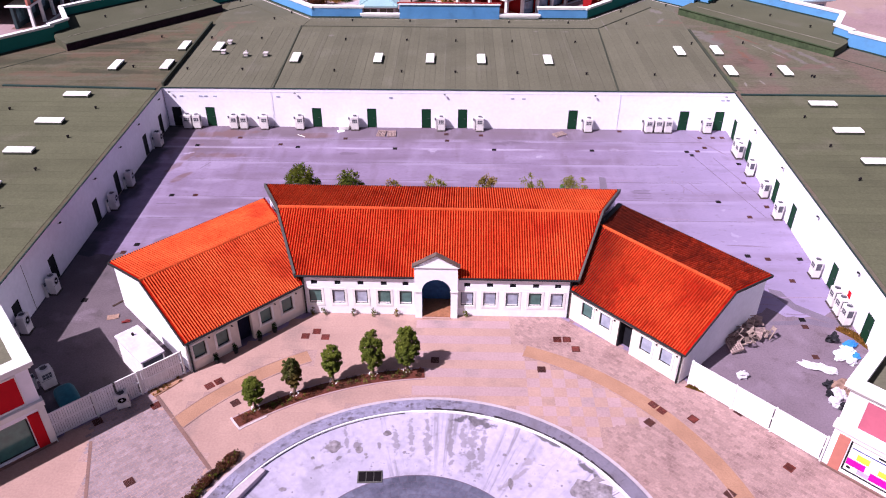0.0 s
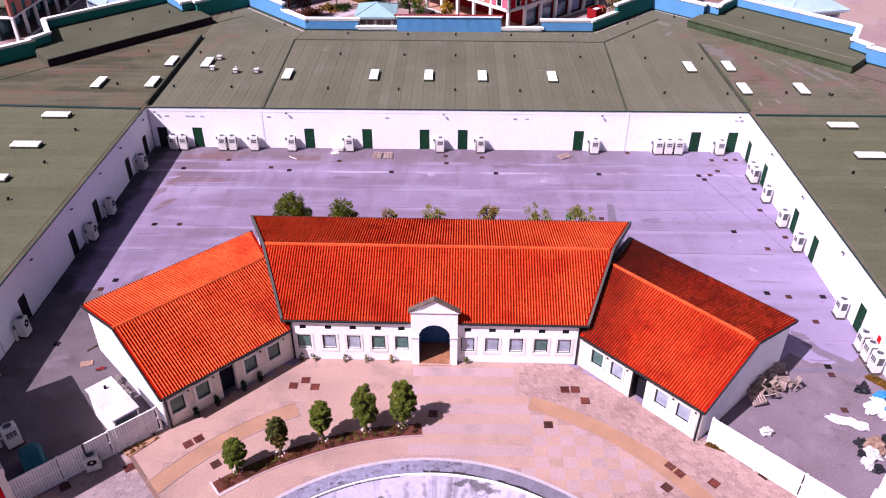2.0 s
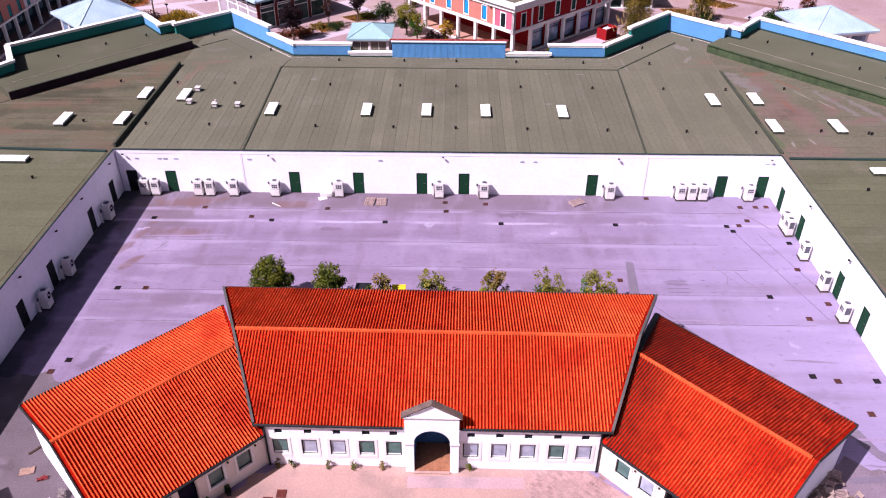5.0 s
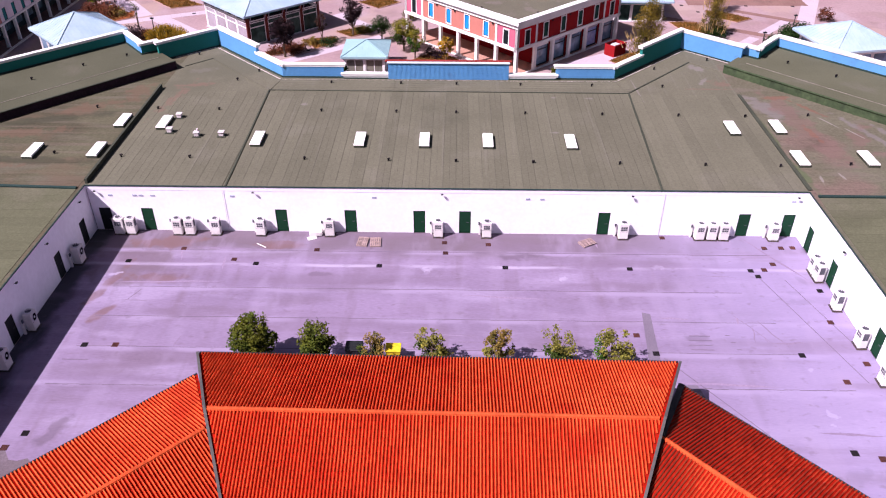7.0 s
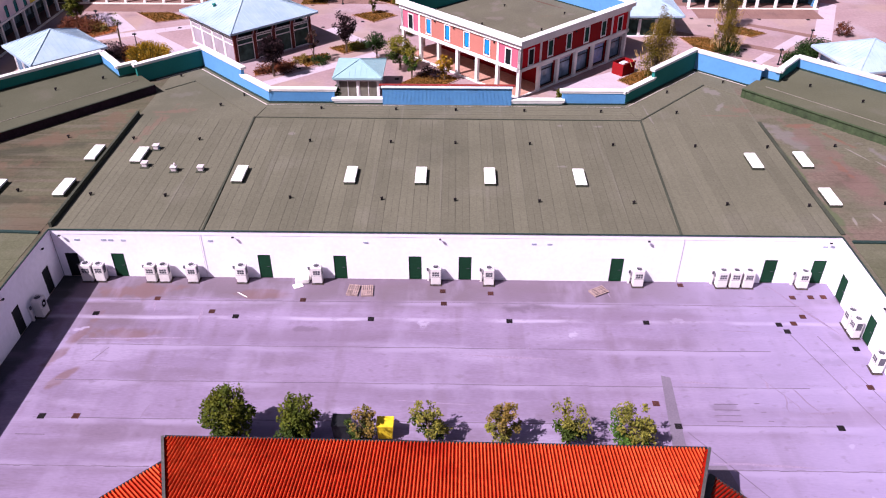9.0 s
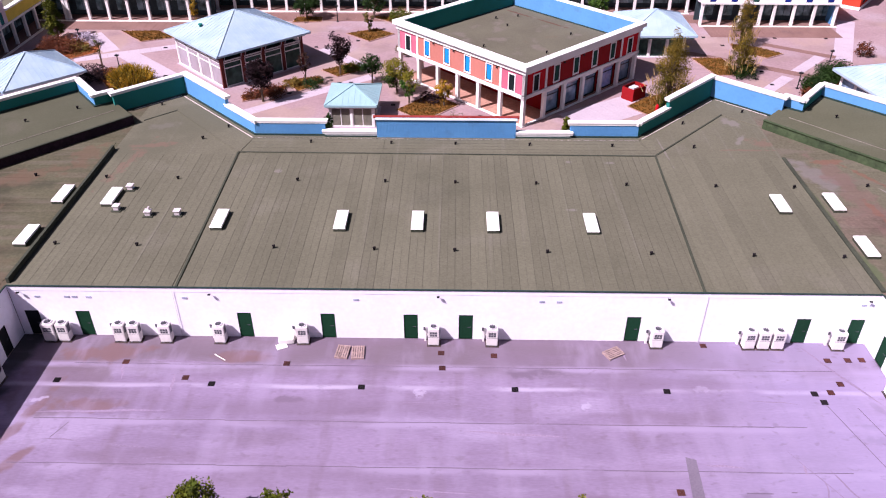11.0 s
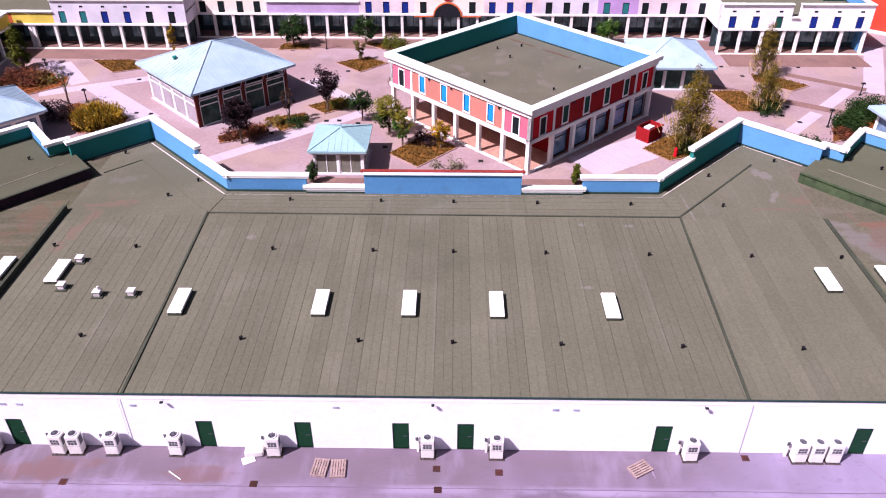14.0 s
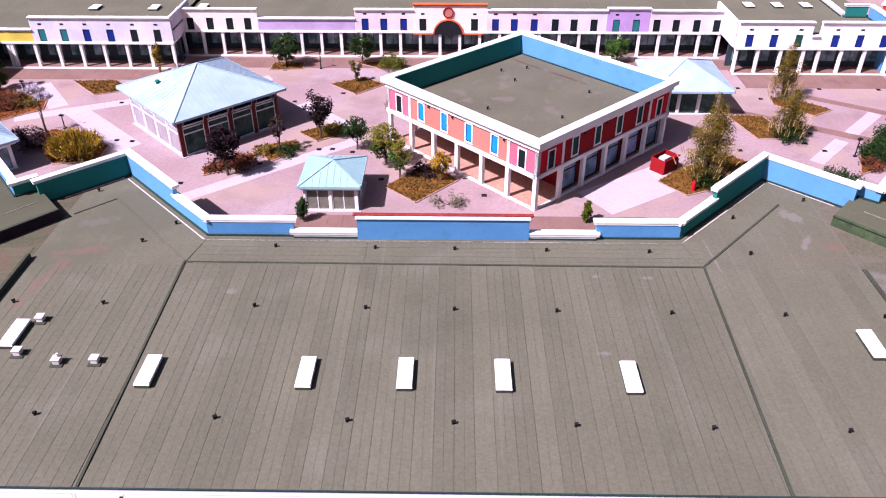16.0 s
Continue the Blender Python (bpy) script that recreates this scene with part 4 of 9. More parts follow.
def bar(bm, m, a, b, w, up, down=0.02):
    """A square-cut strip from a to b, w wide and up high."""
    a, b = Vector(a), Vector(b)
    side = Vector((0, 0, 1)).cross(b - a).normalized() * (w / 2)
    pts = []
    for p in (a, b):
        for sgn, z in ((-1, -down), (1, -down), (1, up), (-1, up)):
            pts.append(bm.verts.new(m @ (p + side * sgn + Vector((0, 0, z)))))
    for f in ((0, 1, 2, 3), (7, 6, 5, 4), (0, 4, 5, 1), (1, 5, 6, 2), (2, 6, 7, 3), (3, 7, 4, 0)):
        bm.faces.new([pts[i] for i in f])


def ridge_tiles(parent, m, a, b, step=0.42):
    a, b = Vector(a), Vector(b)
    n = int((b - a).length / step)
    d = (b - a).normalized()
    q = d.to_track_quat("X", "Z")
    bm = bmesh.new()
    prof = [(-0.125, -0.05), (-0.09, 0.05), (0, 0.09), (0.09, 0.05), (0.125, -0.05)]
    rings = [[bm.verts.new(Vector((x, px * k, pz * k))) for px, pz in prof] for x, k in ((0, 1.08), (step + 0.04, 0.94))]
    for i in range(4):
        bm.faces.new((rings[0][i], rings[0][i + 1], rings[1][i + 1], rings[1][i]))
    bm.faces.new(rings[0])
    bm.faces.new(rings[1][::-1])
    me = mesh_of(bm, "ridge_tile", M_TILE_RIDGE)
    for i in range(n):
        o = new("ridge_tile", me)
        o.parent = parent
        o.matrix_local = m @ Matrix.Translation(a + d * (i * step)) @ q.to_matrix().to_4x4()


main_house = empty("main_house", None, "white single-storey house with an orange pantile roof and arched porch", "house")
Y0, Y1, Y2 = 39.8, 44.85, 50.45
Z0, Z1, Z2 = 3.22, 5.42, 3.95
YF = 39.92


def half(y):
    return 9.35 + (y - Y0) * (13.6 - 9.35) / (Y2 - Y0)


# front wall
wins = (-8.15, -6.58, -5.05, -3.5, -2.05, 2.05, 3.56, 5.07, 6.6, 8.05)
m_front = FB @ Matrix.Translation((-8.92, YF, 0))
holes = [(x + 8.92 - 0.42, x + 8.92 + 0.42, 0.85, 2.0) for x in wins] + [(x + 8.92 - 0.2, x + 8.92 + 0.2, 2.42, 2.76) for x in wins] + [(7.7, 10.14, 0, 3.08)]
wall_with_openings("wall", 17.84, 0.3, 3.08, holes, m_front, M_WHITE, "", main_house)
for s in (-1, 1):
    bm = bmesh.new()
    foot = [(8.92 * s, YF + 0.3), (s * (half(Y1) - 0.2), Y1), (s * (half(50.2) - 0.2), 50.2)]
    tops = [3.2, Z1 - 0.16, Z2 - 0.1]
    cols = []
    for (x, y), z in zip(foot, tops):
        cols.append([bm.verts.new(FB @ Vector(p)) for p in ((x, y, 0), (x, y, z), (x - 0.3 * s, y, z), (x - 0.3 * s, y, 0))])
    for p, q in zip(cols, cols[1:]):
        for k in range(4):
            bm.faces.new((p[k], p[(k + 1) % 4], q[(k + 1) % 4], q[k]))
    bm.faces.new(cols[0])
    bm.faces.new(cols[-1][::-1])
    part("gable_wall", bm, M_WHITE, main_house)
part_box("rear_wall", (-12.9, 12.9, 49.9, 50.2, 0, 3.8), M_WHITE, main_house, m=FB)
for i, x in enumerate(wins):
    pane = M_BLIND if i in (1, 2, 5, 6, 7, 9) else M_GLASS
    wd = window_unit(main_house, FB @ Matrix.Translation((x, YF + 0.09, 0.85)), 0.84, 1.15, pane)
    bm = bmesh.new()
    for x0, x1, z0, z1 in ((-0.58, -0.42, -0.2, 1.29), (0.42, 0.58, -0.2, 1.29), (-0.42, 0.42, -0.2, 0), (-0.42, 0.42, 1.15, 1.29)):
        box(bm, x0, x1, -0.112, -0.093, z0, z1)
    part("window_surround", bm, M_TRIM, wd)
    bm = bmesh.new()
    box(bm, -0.36, 0.36, -0.035, -0.03, 0.06, 0.16)
    part("window_sill", bm, M_TRIM, wd)
    # solid dark block fills the vent in place of its inner shade
    part_box("vent_recess", (x - 0.2, x + 0.2, YF + 0.06, YF + 0.24, 2.42, 2.76), M_DARK, main_house, m=FB)
# roof
for ya, za, yb, zb in ((Y0, Z0, Y1, Z1), (Y1, Z1, Y2, Z2)):
    bm = bmesh.new()
    slab(bm, FB, [(-half(ya), ya, za), (half(ya), ya, za), (half(yb), yb, zb), (-half(yb), yb, zb)], 0.09)
    part("roof_deck", bm, M_PAN, main_house, "solid deck under the tiles")
pantiles("pantile", FB, Y0, Z0, Y1, Z1, lambda v: -half(v) + 0.14, lambda v: half(v) - 0.14, main_house)
pantiles("pantile", FB, Y2, Z2, Y1, Z1, lambda v: -half(v) + 0.14, lambda v: half(v) - 0.14, main_house)
ridge_tiles(main_house, FB, (-half(Y1) + 0.15, Y1, Z1 + 0.04), (half(Y1) - 0.15, Y1, Z1 + 0.04))
for s in (-1, 1):
    for ya, za, yb, zb in ((Y0, Z0, Y1, Z1), (Y1, Z1, Y2, Z2)):
        bm = bmesh.new()
        bar(bm, FB, (s * half(ya), ya, za), (s * half(yb), yb, zb), 0.14, 0.14, 0.24)
        part("verge", bm, M_VERGE, main_house, "dark grey raised verge")
bm = bmesh.new()
tube(bm, FB @ Vector((-13.5, Y2 + 0.07, Z2 - 0.01)), FB @ Vector((13.5, Y2 + 0.07, Z2 - 0.01)), 0.07)
part("rear_gutter", bm, M_FRAME, main_house, "black half-round gutter")
for xa, xb in ((-9.35, -1.5), (1.5, 9.35)):
    bm = bmesh.new()
    tube(bm, FB @ Vector((xa, Y0 - 0.05, Z0 - 0.03)), FB @ Vector((xb, Y0 - 0.05, Z0 - 0.03)), 0.07)
    part("gutter", bm, M_FRAME, main_house, "black half-round gutter")
for s in (-1, 1):
    bm = bmesh.new()
    tube(bm, FB @ Vector((8.86 * s, YF - 0.07, 3.15)), FB @ Vector((8.86 * s, YF - 0.07, 0.0)), 0.055)
    part("downpipe", bm, M_FRAME, main_house, "black downpipe")

# porch with arch and pediment
M_COPING = mat("grey brown coping", (0.15, 0.105, 0.09), (0.10, 0.075, 0.068), big=1.5, fine=7, fine_amount=0.25)
bm = bmesh.new()
n = 16
AR = 0.96
arch = [(-AR, 0.0)] + [(-AR * math.cos(math.pi * i / n), 2.25 + AR * math.sin(math.pi * i / n)) for i in range(n + 1)] + [(AR, 0.0)]
outer = [(-1.42, 0.0), (-1.42, 4.3), (-0.71, 4.73), (0.0, 5.16), (0.71, 4.73), (1.42, 4.3), (1.42, 0.0)]
front_y, back_y = 39.58, 39.84


def porch_face(y):
    ov = [bm.verts.new(FB @ Vector((x, y, z))) for x, z in outer]
    av = [bm.verts.new(FB @ Vector((x, y, z))) for x, z in arch]
    loop = ov + av[::-1]
    es = [bm.edges.new((loop[i], loop[(i + 1) % len(loop)])) for i in range(len(loop))]
    bmesh.ops.triangle_fill(bm, edges=es, use_beauty=True)
    return ov, av


of, af = porch_face(front_y)
ob_, ab_ = porch_face(back_y)
for la, lb in ((of, ob_), (af, ab_)):
    for i in range(len(la) - 1):
        bm.faces.new((la[i], la[i + 1], lb[i + 1], lb[i]))
part("porch_front", bm, M_WHITE, main_house, "white arched porch front with pediment")
part_box("cornice", (-1.52, 1.52, front_y - 0.09, front_y - 0.002, 4.2, 4.3), M_TRIM, main_house, m=FB)
for s in (-1, 1):
    part_box("impost", (s * 1.2 - 0.26, s * 1.2 + 0.26, front_y - 0.07, front_y - 0.002, 2.2, 2.31), M_TRIM, main_house, m=FB)
    bm = bmesh.new()
    pts = [(0, front_y - 0.12, 5.25), (1.58 * s, front_y - 0.12, 4.30), (1.58 * s, back_y + 0.02, 4.30), (0, back_y + 0.02, 5.25)]
    slab(bm, FB, pts if s > 0 else pts[::-1], 0.085)
    part("porch_coping", bm, M_COPING, main_house, "grey brown coping of the pediment")
M_INNER = mat("deep blue inner wall", (0.05, 0.13, 0.28), fine=4)
part_box("porch_interior", (-AR, AR, 41.6, 41.7, 0.0, 3.1), M_INNER, main_house, "deep blue inner wall of the porch", m=FB)
for s in (-1, 1):
    part_box("porch_side", (s * 1.12 - 0.15, s * 1.12 + 0.15, back_y + 0.003, 41.6, 0, 3.05), M_INNER, main_house, "deep blue inner wall of the porch", m=FB)
part_box("porch_ceiling", (-1.27, 1.27, 40.3, 41.7, 3.1, 3.2), M_INNER, main_house, m=FB)
part_box("porch_floor", (-AR + 0.002, AR - 0.002, 39.62, 41.6, -0.02, 0.10), mat("orange brown floor tile", (0.30, 0.13, 0.07), (0.26, 0.11, 0.06), fine=6, spread=0.0), main_house, "orange brown tiled porch floor", m=FB)
part_box("porch_step", (-AR, AR, 39.45, 39.615, -0.02, 0.07), M_STONE, main_house, "pale stone doorstep", m=FB)
bm = bmesh.new()
ring_sector_points = 16
for i in range(ring_sector_points):
    a0, a1 = 6.28319 * i / ring_sector_points, 6.28319 * (i + 1) / ring_sector_points
    quad = []
    for y in (41.56, 41.59):
        for r, a in ((0.15, a0), (0.2, a0), (0.2, a1), (0.15, a1)):
            quad.append(bm.verts.new(FB @ Vector((r * math.cos(a), y, 2.0 + r * math.sin(a)))))
    for f in ((0, 1, 2, 3), (7, 6, 5, 4), (0, 4, 5, 1), (1, 5, 6, 2), (2, 6, 7, 3), (3, 7, 4, 0)):
        bm.faces.new([quad[k] for k in f])
bmesh.ops.remove_doubles(bm, verts=bm.verts[:], dist=0.001)
part("wall_ring", bm, M_SEAMROOF, main_house, "small pale ring on the inner wall")


# the two wings
def wing(side):
    w = empty("wing_house", None, "low white wing with orange pantile roof, dark windows and door", "house", "wing houses")
    if side < 0:
        m, length = seg_frame(fbp(*CL), fbp(*IL))
        outer_u, sgn = 0.0, 1
        wallm, gable, paint = M_CREAM, M_WHITE, None
    else:
        m, length = seg_frame(fbp(8.92, 39.97), fbp(14.99, 33.744))
    V0, V1, V2 = -0.22, 4.65, 9.72
    A0, A1, A2 = 2.52, 4.7, 3.42
    if side < 0:
        ulo, uhi = (lambda v: -0.18), (lambda v: length + 0.375 * v - 0.10)
        spots = [(0.8, 0), (2.4, 0), (4.05, 1), (5.6, 0), (7.25, 0)]
        deep = lambda v: (0.0, length + 0.375 * v - 0.35)
    else:
        ulo, uhi = (lambda v: -0.375 * v + 0.10), (lambda v: length + 0.18)
        spots = [(1.5, 0), (2.95, 0), (4.5, 1), (6.1, 0), (7.55, 0)]
        deep = lambda v: (-0.375 * v + 0.35, length)
    holes = [(u - 0.5, u + 0.5, 0, 2.1) if d else (u - 0.42, u + 0.42, 0.85, 1.95) for u, d in spots]
    wall_with_openings("wall", length, 0.3, 2.42, holes, m, M_CREAM, "", w)
    for u, d in spots:
        if d:
            part_box("door_recess", (u - 0.5, u + 0.5, 0.5, 0.56, 0.02, 2.1), mat("navy door paint", (0.012, 0.014, 0.035), fine=4) if side < 0 else M_DARK, w, "dark doorway", m=m)
            if side > 0:
                part_box("door_leaf", (u - 0.44, u - 0.39, -0.0, 0.75, 0.02, 2.05), M_FRAME, w, "dark door standing open", m=m)
        else:
            window_unit(w, m @ Matrix.Translation((u, 0.09, 0.85)), 0.84, 1.1, M_GLASS if (side < 0 or u < 2) else M_BLIND)
            bm = bmesh.new()
            for x0, x1, z0, z1 in ((-0.56, -0.42, -0.14, 1.24), (0.42, 0.56, -0.14, 1.24), (-0.42, 0.42, -0.14, 0), (-0.42, 0.42, 1.1, 1.24)):
                box(bm, u + x0, u + x1, -0.05, -0.003, 0.85 + z0, 0.85 + z1, m)
            part("window_surround", bm, M_TRIM, w)
        if not d:
            bm = bmesh.new()
            tube(bm, m @ Vector((u + 0.72, -0.03, 2.0)), m @ Vector((u + 0.72, -0.12, 1.95)), 0.05, seg=6)
            part("wall_lamp", bm, M_FRAME, w, "small dark wall lamp")
    # gable ends and back wall
    bm = bmesh.new()
    lo_u, hi_u = deep(0)[0], deep(0)[1]
    end = 0.0 if side < 0 else length
    inn = 0.3 if side < 0 else -0.3
    prof = [(0.0, 0), (9.3, 0), (9.3, 3.36), (4.65, 4.55), (0.0, 2.4)]
    va = [bm.verts.new(m @ Vector((end, v, z))) for v, z in prof]
    vb = [bm.verts.new(m @ Vector((end + inn, v, z))) for v, z in prof]
    bm.faces.new(va)
    bm.faces.new(vb[::-1])
    for i in range(5):
        j = (i + 1) % 5
        bm.faces.new((va[i], va[j], vb[j], vb[i]))
    u0, u1 = deep(9.3)
    box(bm, min(u0, u1) + (0.3 if side < 0 else 0), max(u0, u1) - (0.3 if side > 0 else 0), 9.0, 9.3, 0, 3.36, m)
    part("wall", bm, M_WHITE, w)
    bm = bmesh.new()
    slab(bm, m, [(ulo(V0), V0, A0), (uhi(V0), V0, A0), (uhi(V1), V1, A1), (ulo(V1), V1, A1)], 0.12)
    slab(bm, m, [(ulo(V1), V1, A1), (uhi(V1), V1, A1), (uhi(V2), V2, A2), (ulo(V2), V2, A2)], 0.12)
    part("roof_deck", bm, M_PAN, w, "solid deck under the tiles")
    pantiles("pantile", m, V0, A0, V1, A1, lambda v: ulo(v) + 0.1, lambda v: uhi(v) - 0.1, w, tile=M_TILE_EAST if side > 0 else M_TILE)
    pantiles("pantile", m, V2, A2, V1, A1, lambda v: ulo(v) + 0.1, lambda v: uhi(v) - 0.1, w, tile=M_TILE_REAR if side > 0 else M_TILE)
    ridge_tiles(w, m, (ulo(V1) + 0.05, V1, A1 + 0.03), (uhi(V1), V1, A1 + 0.03))
    f = ulo if side < 0 else uhi
    for va_, za, vb_, zb in ((V0, A0, V1, A1), (V1, A1, V2, A2)):
        bm = bmesh.new()
        bar(bm, m, (f(va_), va_, za), (f(vb_), vb_, zb), 0.06, 0.085, 0.1)
        part("verge", bm, M_VERGE_DARK, w, "black verge")
    bm = bmesh.new()
    tube(bm, m @ Vector((ulo(V0), V0 - 0.06, A0 - 0.03)), m @ Vector((uhi(V0), V0 - 0.06, A0 - 0.03)), 0.07)
    part("gutter", bm, M_FRAME, w, "black half-round gutter")
    bm = bmesh.new()
    tube(bm, m @ Vector((ulo(V2), V2 + 0.06, A2 - 0.02)), m @ Vector((uhi(V2), V2 + 0.06, A2 - 0.02)), 0.075)
    part("rear_gutter", bm, M_FRAME, w, "black half-round gutter")
    # black strip laid on the tiles as the taller gable's painted shadow
    if side > 0:
        bm = bmesh.new()
        for va_, za, vb_, zb in ((V0 + 0.3, A0 + 0.12, V1, A1), (V1, A1, V2, A2)):
            bar(bm, m, (ulo(va_) + 0.12, va_, za), (ulo(vb_) + 0.12, vb_, zb), 0.34, 0.13, 0.02)
        part("valley_gutter", bm, M_FRAME, w, "black strip standing in for the taller gable's shadow")
    e = 0.12 if side < 0 else length - 0.12
    bm = bmesh.new()
    tube(bm, m @ Vector((e, -0.08, A0 - 0.05)), m @ Vector((e, -0.08, 0)), 0.055)
    part("downpipe", bm, M_FRAME, w, "black downpipe")
    return w, m, length


wing_l, M_LW, LEN_LW = wing(-1)
wing_r, M_RW, LEN_RW = wing(1)

# ---- roof coverings ----
M_LAP = mat("tarred felt lap", (0.086, 0.084, 0.061), (0.112, 0.108, 0.082), big=0.4, fine=7, fine_amount=0.2, rough=0.95, spread=0.15)


def strip_mesh(length, width, lap=None):
    bm = bmesh.new()
    box(bm, 0, width, 0, length, 0, 0.022)
    box(bm, width - 0.04, width - 0.005, 0, length, 0.022, 0.030)
    box(bm, width * 0.47, width * 0.47 + 0.028, 0, length, 0.022, 0.028)
    me = mesh_of(bm, "roof_strip", M_ROOF)
    me.materials.append(lap or M_LAP)
    for p in me.polygons:
        p.material_index = 1 if p.index > 5 else 0
    return me


roof_n = bpy.data.objects["roof_north"]
sm = strip_mesh(18.2, 1.03)
mid = [-17.5 + 1.036 * i for i in range(32)]
side = [-28.2 + 1.036 * i for i in range(10)] + [16.5 + 1.036 * i for i in range(10)]
sm_plain = strip_mesh(18.2, 1.03, mat("weathered felt lap", (0.104, 0.101, 0.073), (0.118, 0.115, 0.083), big=0.4, fine=7, fine_amount=0.2, rough=0.95, spread=0.08))
for x in mid + side:
    o = new("roof_strip", sm_plain if x in side else sm)
    o.parent = roof_n
    o.matrix_local = Matrix.Translation((x, YN + 0.02, ROOF + random.uniform(0, 0.006)))
sm = strip_mesh(11.4, 1.03)
for i in range(3):
    for j in range(3):
        o = new("roof_strip", sm)
        o.parent = roof_n
        o.matrix_local = Matrix.Translation((-17.4 + 11.42 * j + 11.4, 87.8 + 1.04 * i - 0.05, ROOF + 0.004 * i)) @ pose(0, 0, 0, 0, 0, 90)
for nm, s in (("roof_west", -1), ("roof_east", 1)):
    base_roof = bpy.data.objects[nm]
    worn = M_ROOF_WORN if s < 0 else M_ROOF_OLD
    cache = {}
    y = 33.5
    while y < 88:
        reach = min(24.0, (93.0 - y) * 0.955 - 1.6)
        y += 1.036
        if reach < 1.5:
            continue
        reach = round(reach, 1)
        if reach not in cache:
            bm = bmesh.new()
            box(bm, 0, reach, 0, 1.03, 0, 0.02)
            box(bm, 0, reach, 0.98, 1.02, 0.02, 0.025)
            cache[reach] = mesh_of(bm, "roof_strip", M_ROOF_SIDE if y < 68.3 else worn)
        o = new("roof_strip", cache[reach])
        o.parent = base_roof
        x0 = XW - 0.35 - reach if s < 0 else XE + 0.35
        o.matrix_local = Matrix.Translation((x0, y, ROOF + random.uniform(0, 0.006)))


def rib(name, a, b, w, h, material, label):
    bm = bmesh.new()
    bar(bm, Matrix.Identity(4), (*a, ROOF), (*b, ROOF), w, h)
    structure(name, bm, material, label, "trim")


# the two inner diagonals are dark to paint the folds' shaded side
for a, b, w, h in (((-17.6, YN), (-18.0, 87.85), 0.14, 0.08), ((15.8, YN), (16.55, 87.6), 0.14, 0.08), ((-18.0, 87.9), (16.55, 87.75), 0.14, 0.06), ((-27.95, 93.9), (-25.6, 96.2), 0.12, 0.05), ((16.55, 87.8), (24.3, 96.05), 0.14, 0.06), ((40.3, 78.9), (56.0, 61.5), 0.12, 0.06), ((-41.9, 78.9), (-57.6, 61.5), 0.12, 0.06)):
    rib("trim_roof_seam", a, b, w, h, M_FLASH, "raised felt-covered roof seam")
for a, b in (((-18.0, 87.95), (-17.4, 90.6)), ((16.5, 87.8), (15.75, 90.5)), ((-18.0, 87.95), (-25.6, 96.2)), ((24.3, 96.05), (27.3, 93.3))):
    rib("trim_roof_fold", a, b, 0.16, 0.04, M_ROOF, "felt-covered roof fold")
for a, b in (((XW - 0.36, 68.75), (-44, 69.3)), ((XE + 0.36, 68.55), (44, 68.55))):
    rib("trim_roof_seam", a, b, 0.26, 0.14, M_DARKEDGE, "dark green raised seam between two felt roofs")
rib("trim_roof_kerb", (XW + 0.1, YN + 0.2), (XW - 0.05, 88.2), 0.2, 0.42, M_FLASH, "raised dark roof kerb between two roofs")
rib("trim_roof_kerb", (XE + 0.1, YN + 0.2), (XE + 0.05, 87.6), 0.3, 0.10, M_FLASH, "low roof kerb between two roofs")
M_EDGESTRIP = mat("pale metal edge strip", (0.50, 0.44, 0.41), (0.42, 0.36, 0.34), fine=8)
for a, b in (((15.72, 90.58), (-17.39, 90.62)), ((-17.42, 90.64), (-25.9, 99.35)), ((15.75, 90.6), (24.3, 99.3)), ((24.7, 99.5), (28.4, 95.9)), ((-26.2, 99.5), (-29.6, 96.3))):
    rib("trim_edge_strip", a, b, 0.09, 0.03, M_EDGESTRIP, "pale metal edge strip")


def skylight(x, y, turn):
    s = empty("skylight", Matrix.Translation((x * (0.991 if x < -24 else 0.982 if x < -5 else 0.997), y + 0.02, ROOF)) @ pose(0, 0, 0, 0, 0, turn), "white opal rectangular skylight on a low kerb on the roof", "skylight", "skylights")
    part_box("kerb", (-0.42, 0.42, -1.18, 1.18, 0, 0.26), M_FLASH, s, "dark felt-covered kerb")
    bm = bmesh.new()
    vs = box(bm, -0.445, 0.445, -1.21, 1.21, 0.26, 0.37)
    for v in vs[4:]:
        v.co.x *= 0.93
        v.co.y *= 0.97
    part("dome", bm, M_SKYLIGHT, s, "white opal cover")


for x, y in ((-17.05, 77.05), (-8.2, 77.05), (-2.6, 77.05), (2.77, 77.0), (9.75, 76.95), (24.15, 79.9), (28.2, 80.2), (28.05, 74.3), (33.6, 74.4), (-29.7, 80.4), (-29.85, 74.75), (-25.87, 80.1), (-35.1, 74.5)):
    skylight(x, y, 0)
for x, ys in ((-36.0, (66.9, 61.0, 55.3, 49.6)), (34.2, (66.2, 60.5, 54.8, 49.1))):
    for y in ys:
        skylight(x, y, 90)


def pipe_vent(x, y, z=ROOF):
    p = empty("roof_vent_pipe", Matrix.Translation((x, y, z)) @ pose(0, 0, 0, 0, 0, random.uniform(-15, 15)), "small dark bent vent pipe standing on the felt roof", "vent pipe", "roof vent pipes")
    bm = bmesh.new()
    tube(bm, (0, 0, 0), (0, 0, 0.22), 0.07)
    part("stem", bm, M_IRON, p)
    bm = bmesh.new()
    tube(bm, (-0.07, 0, 0.19), (0.11, 0, 0.24), 0.085)
    part("hood", bm, M_IRON, p)
    bm = bmesh.new()
    tube(bm, (0, 0, 0), (0, 0, 0.03), 0.12, 0.09, 10)
    part("collar", bm, M_FLASH, p)


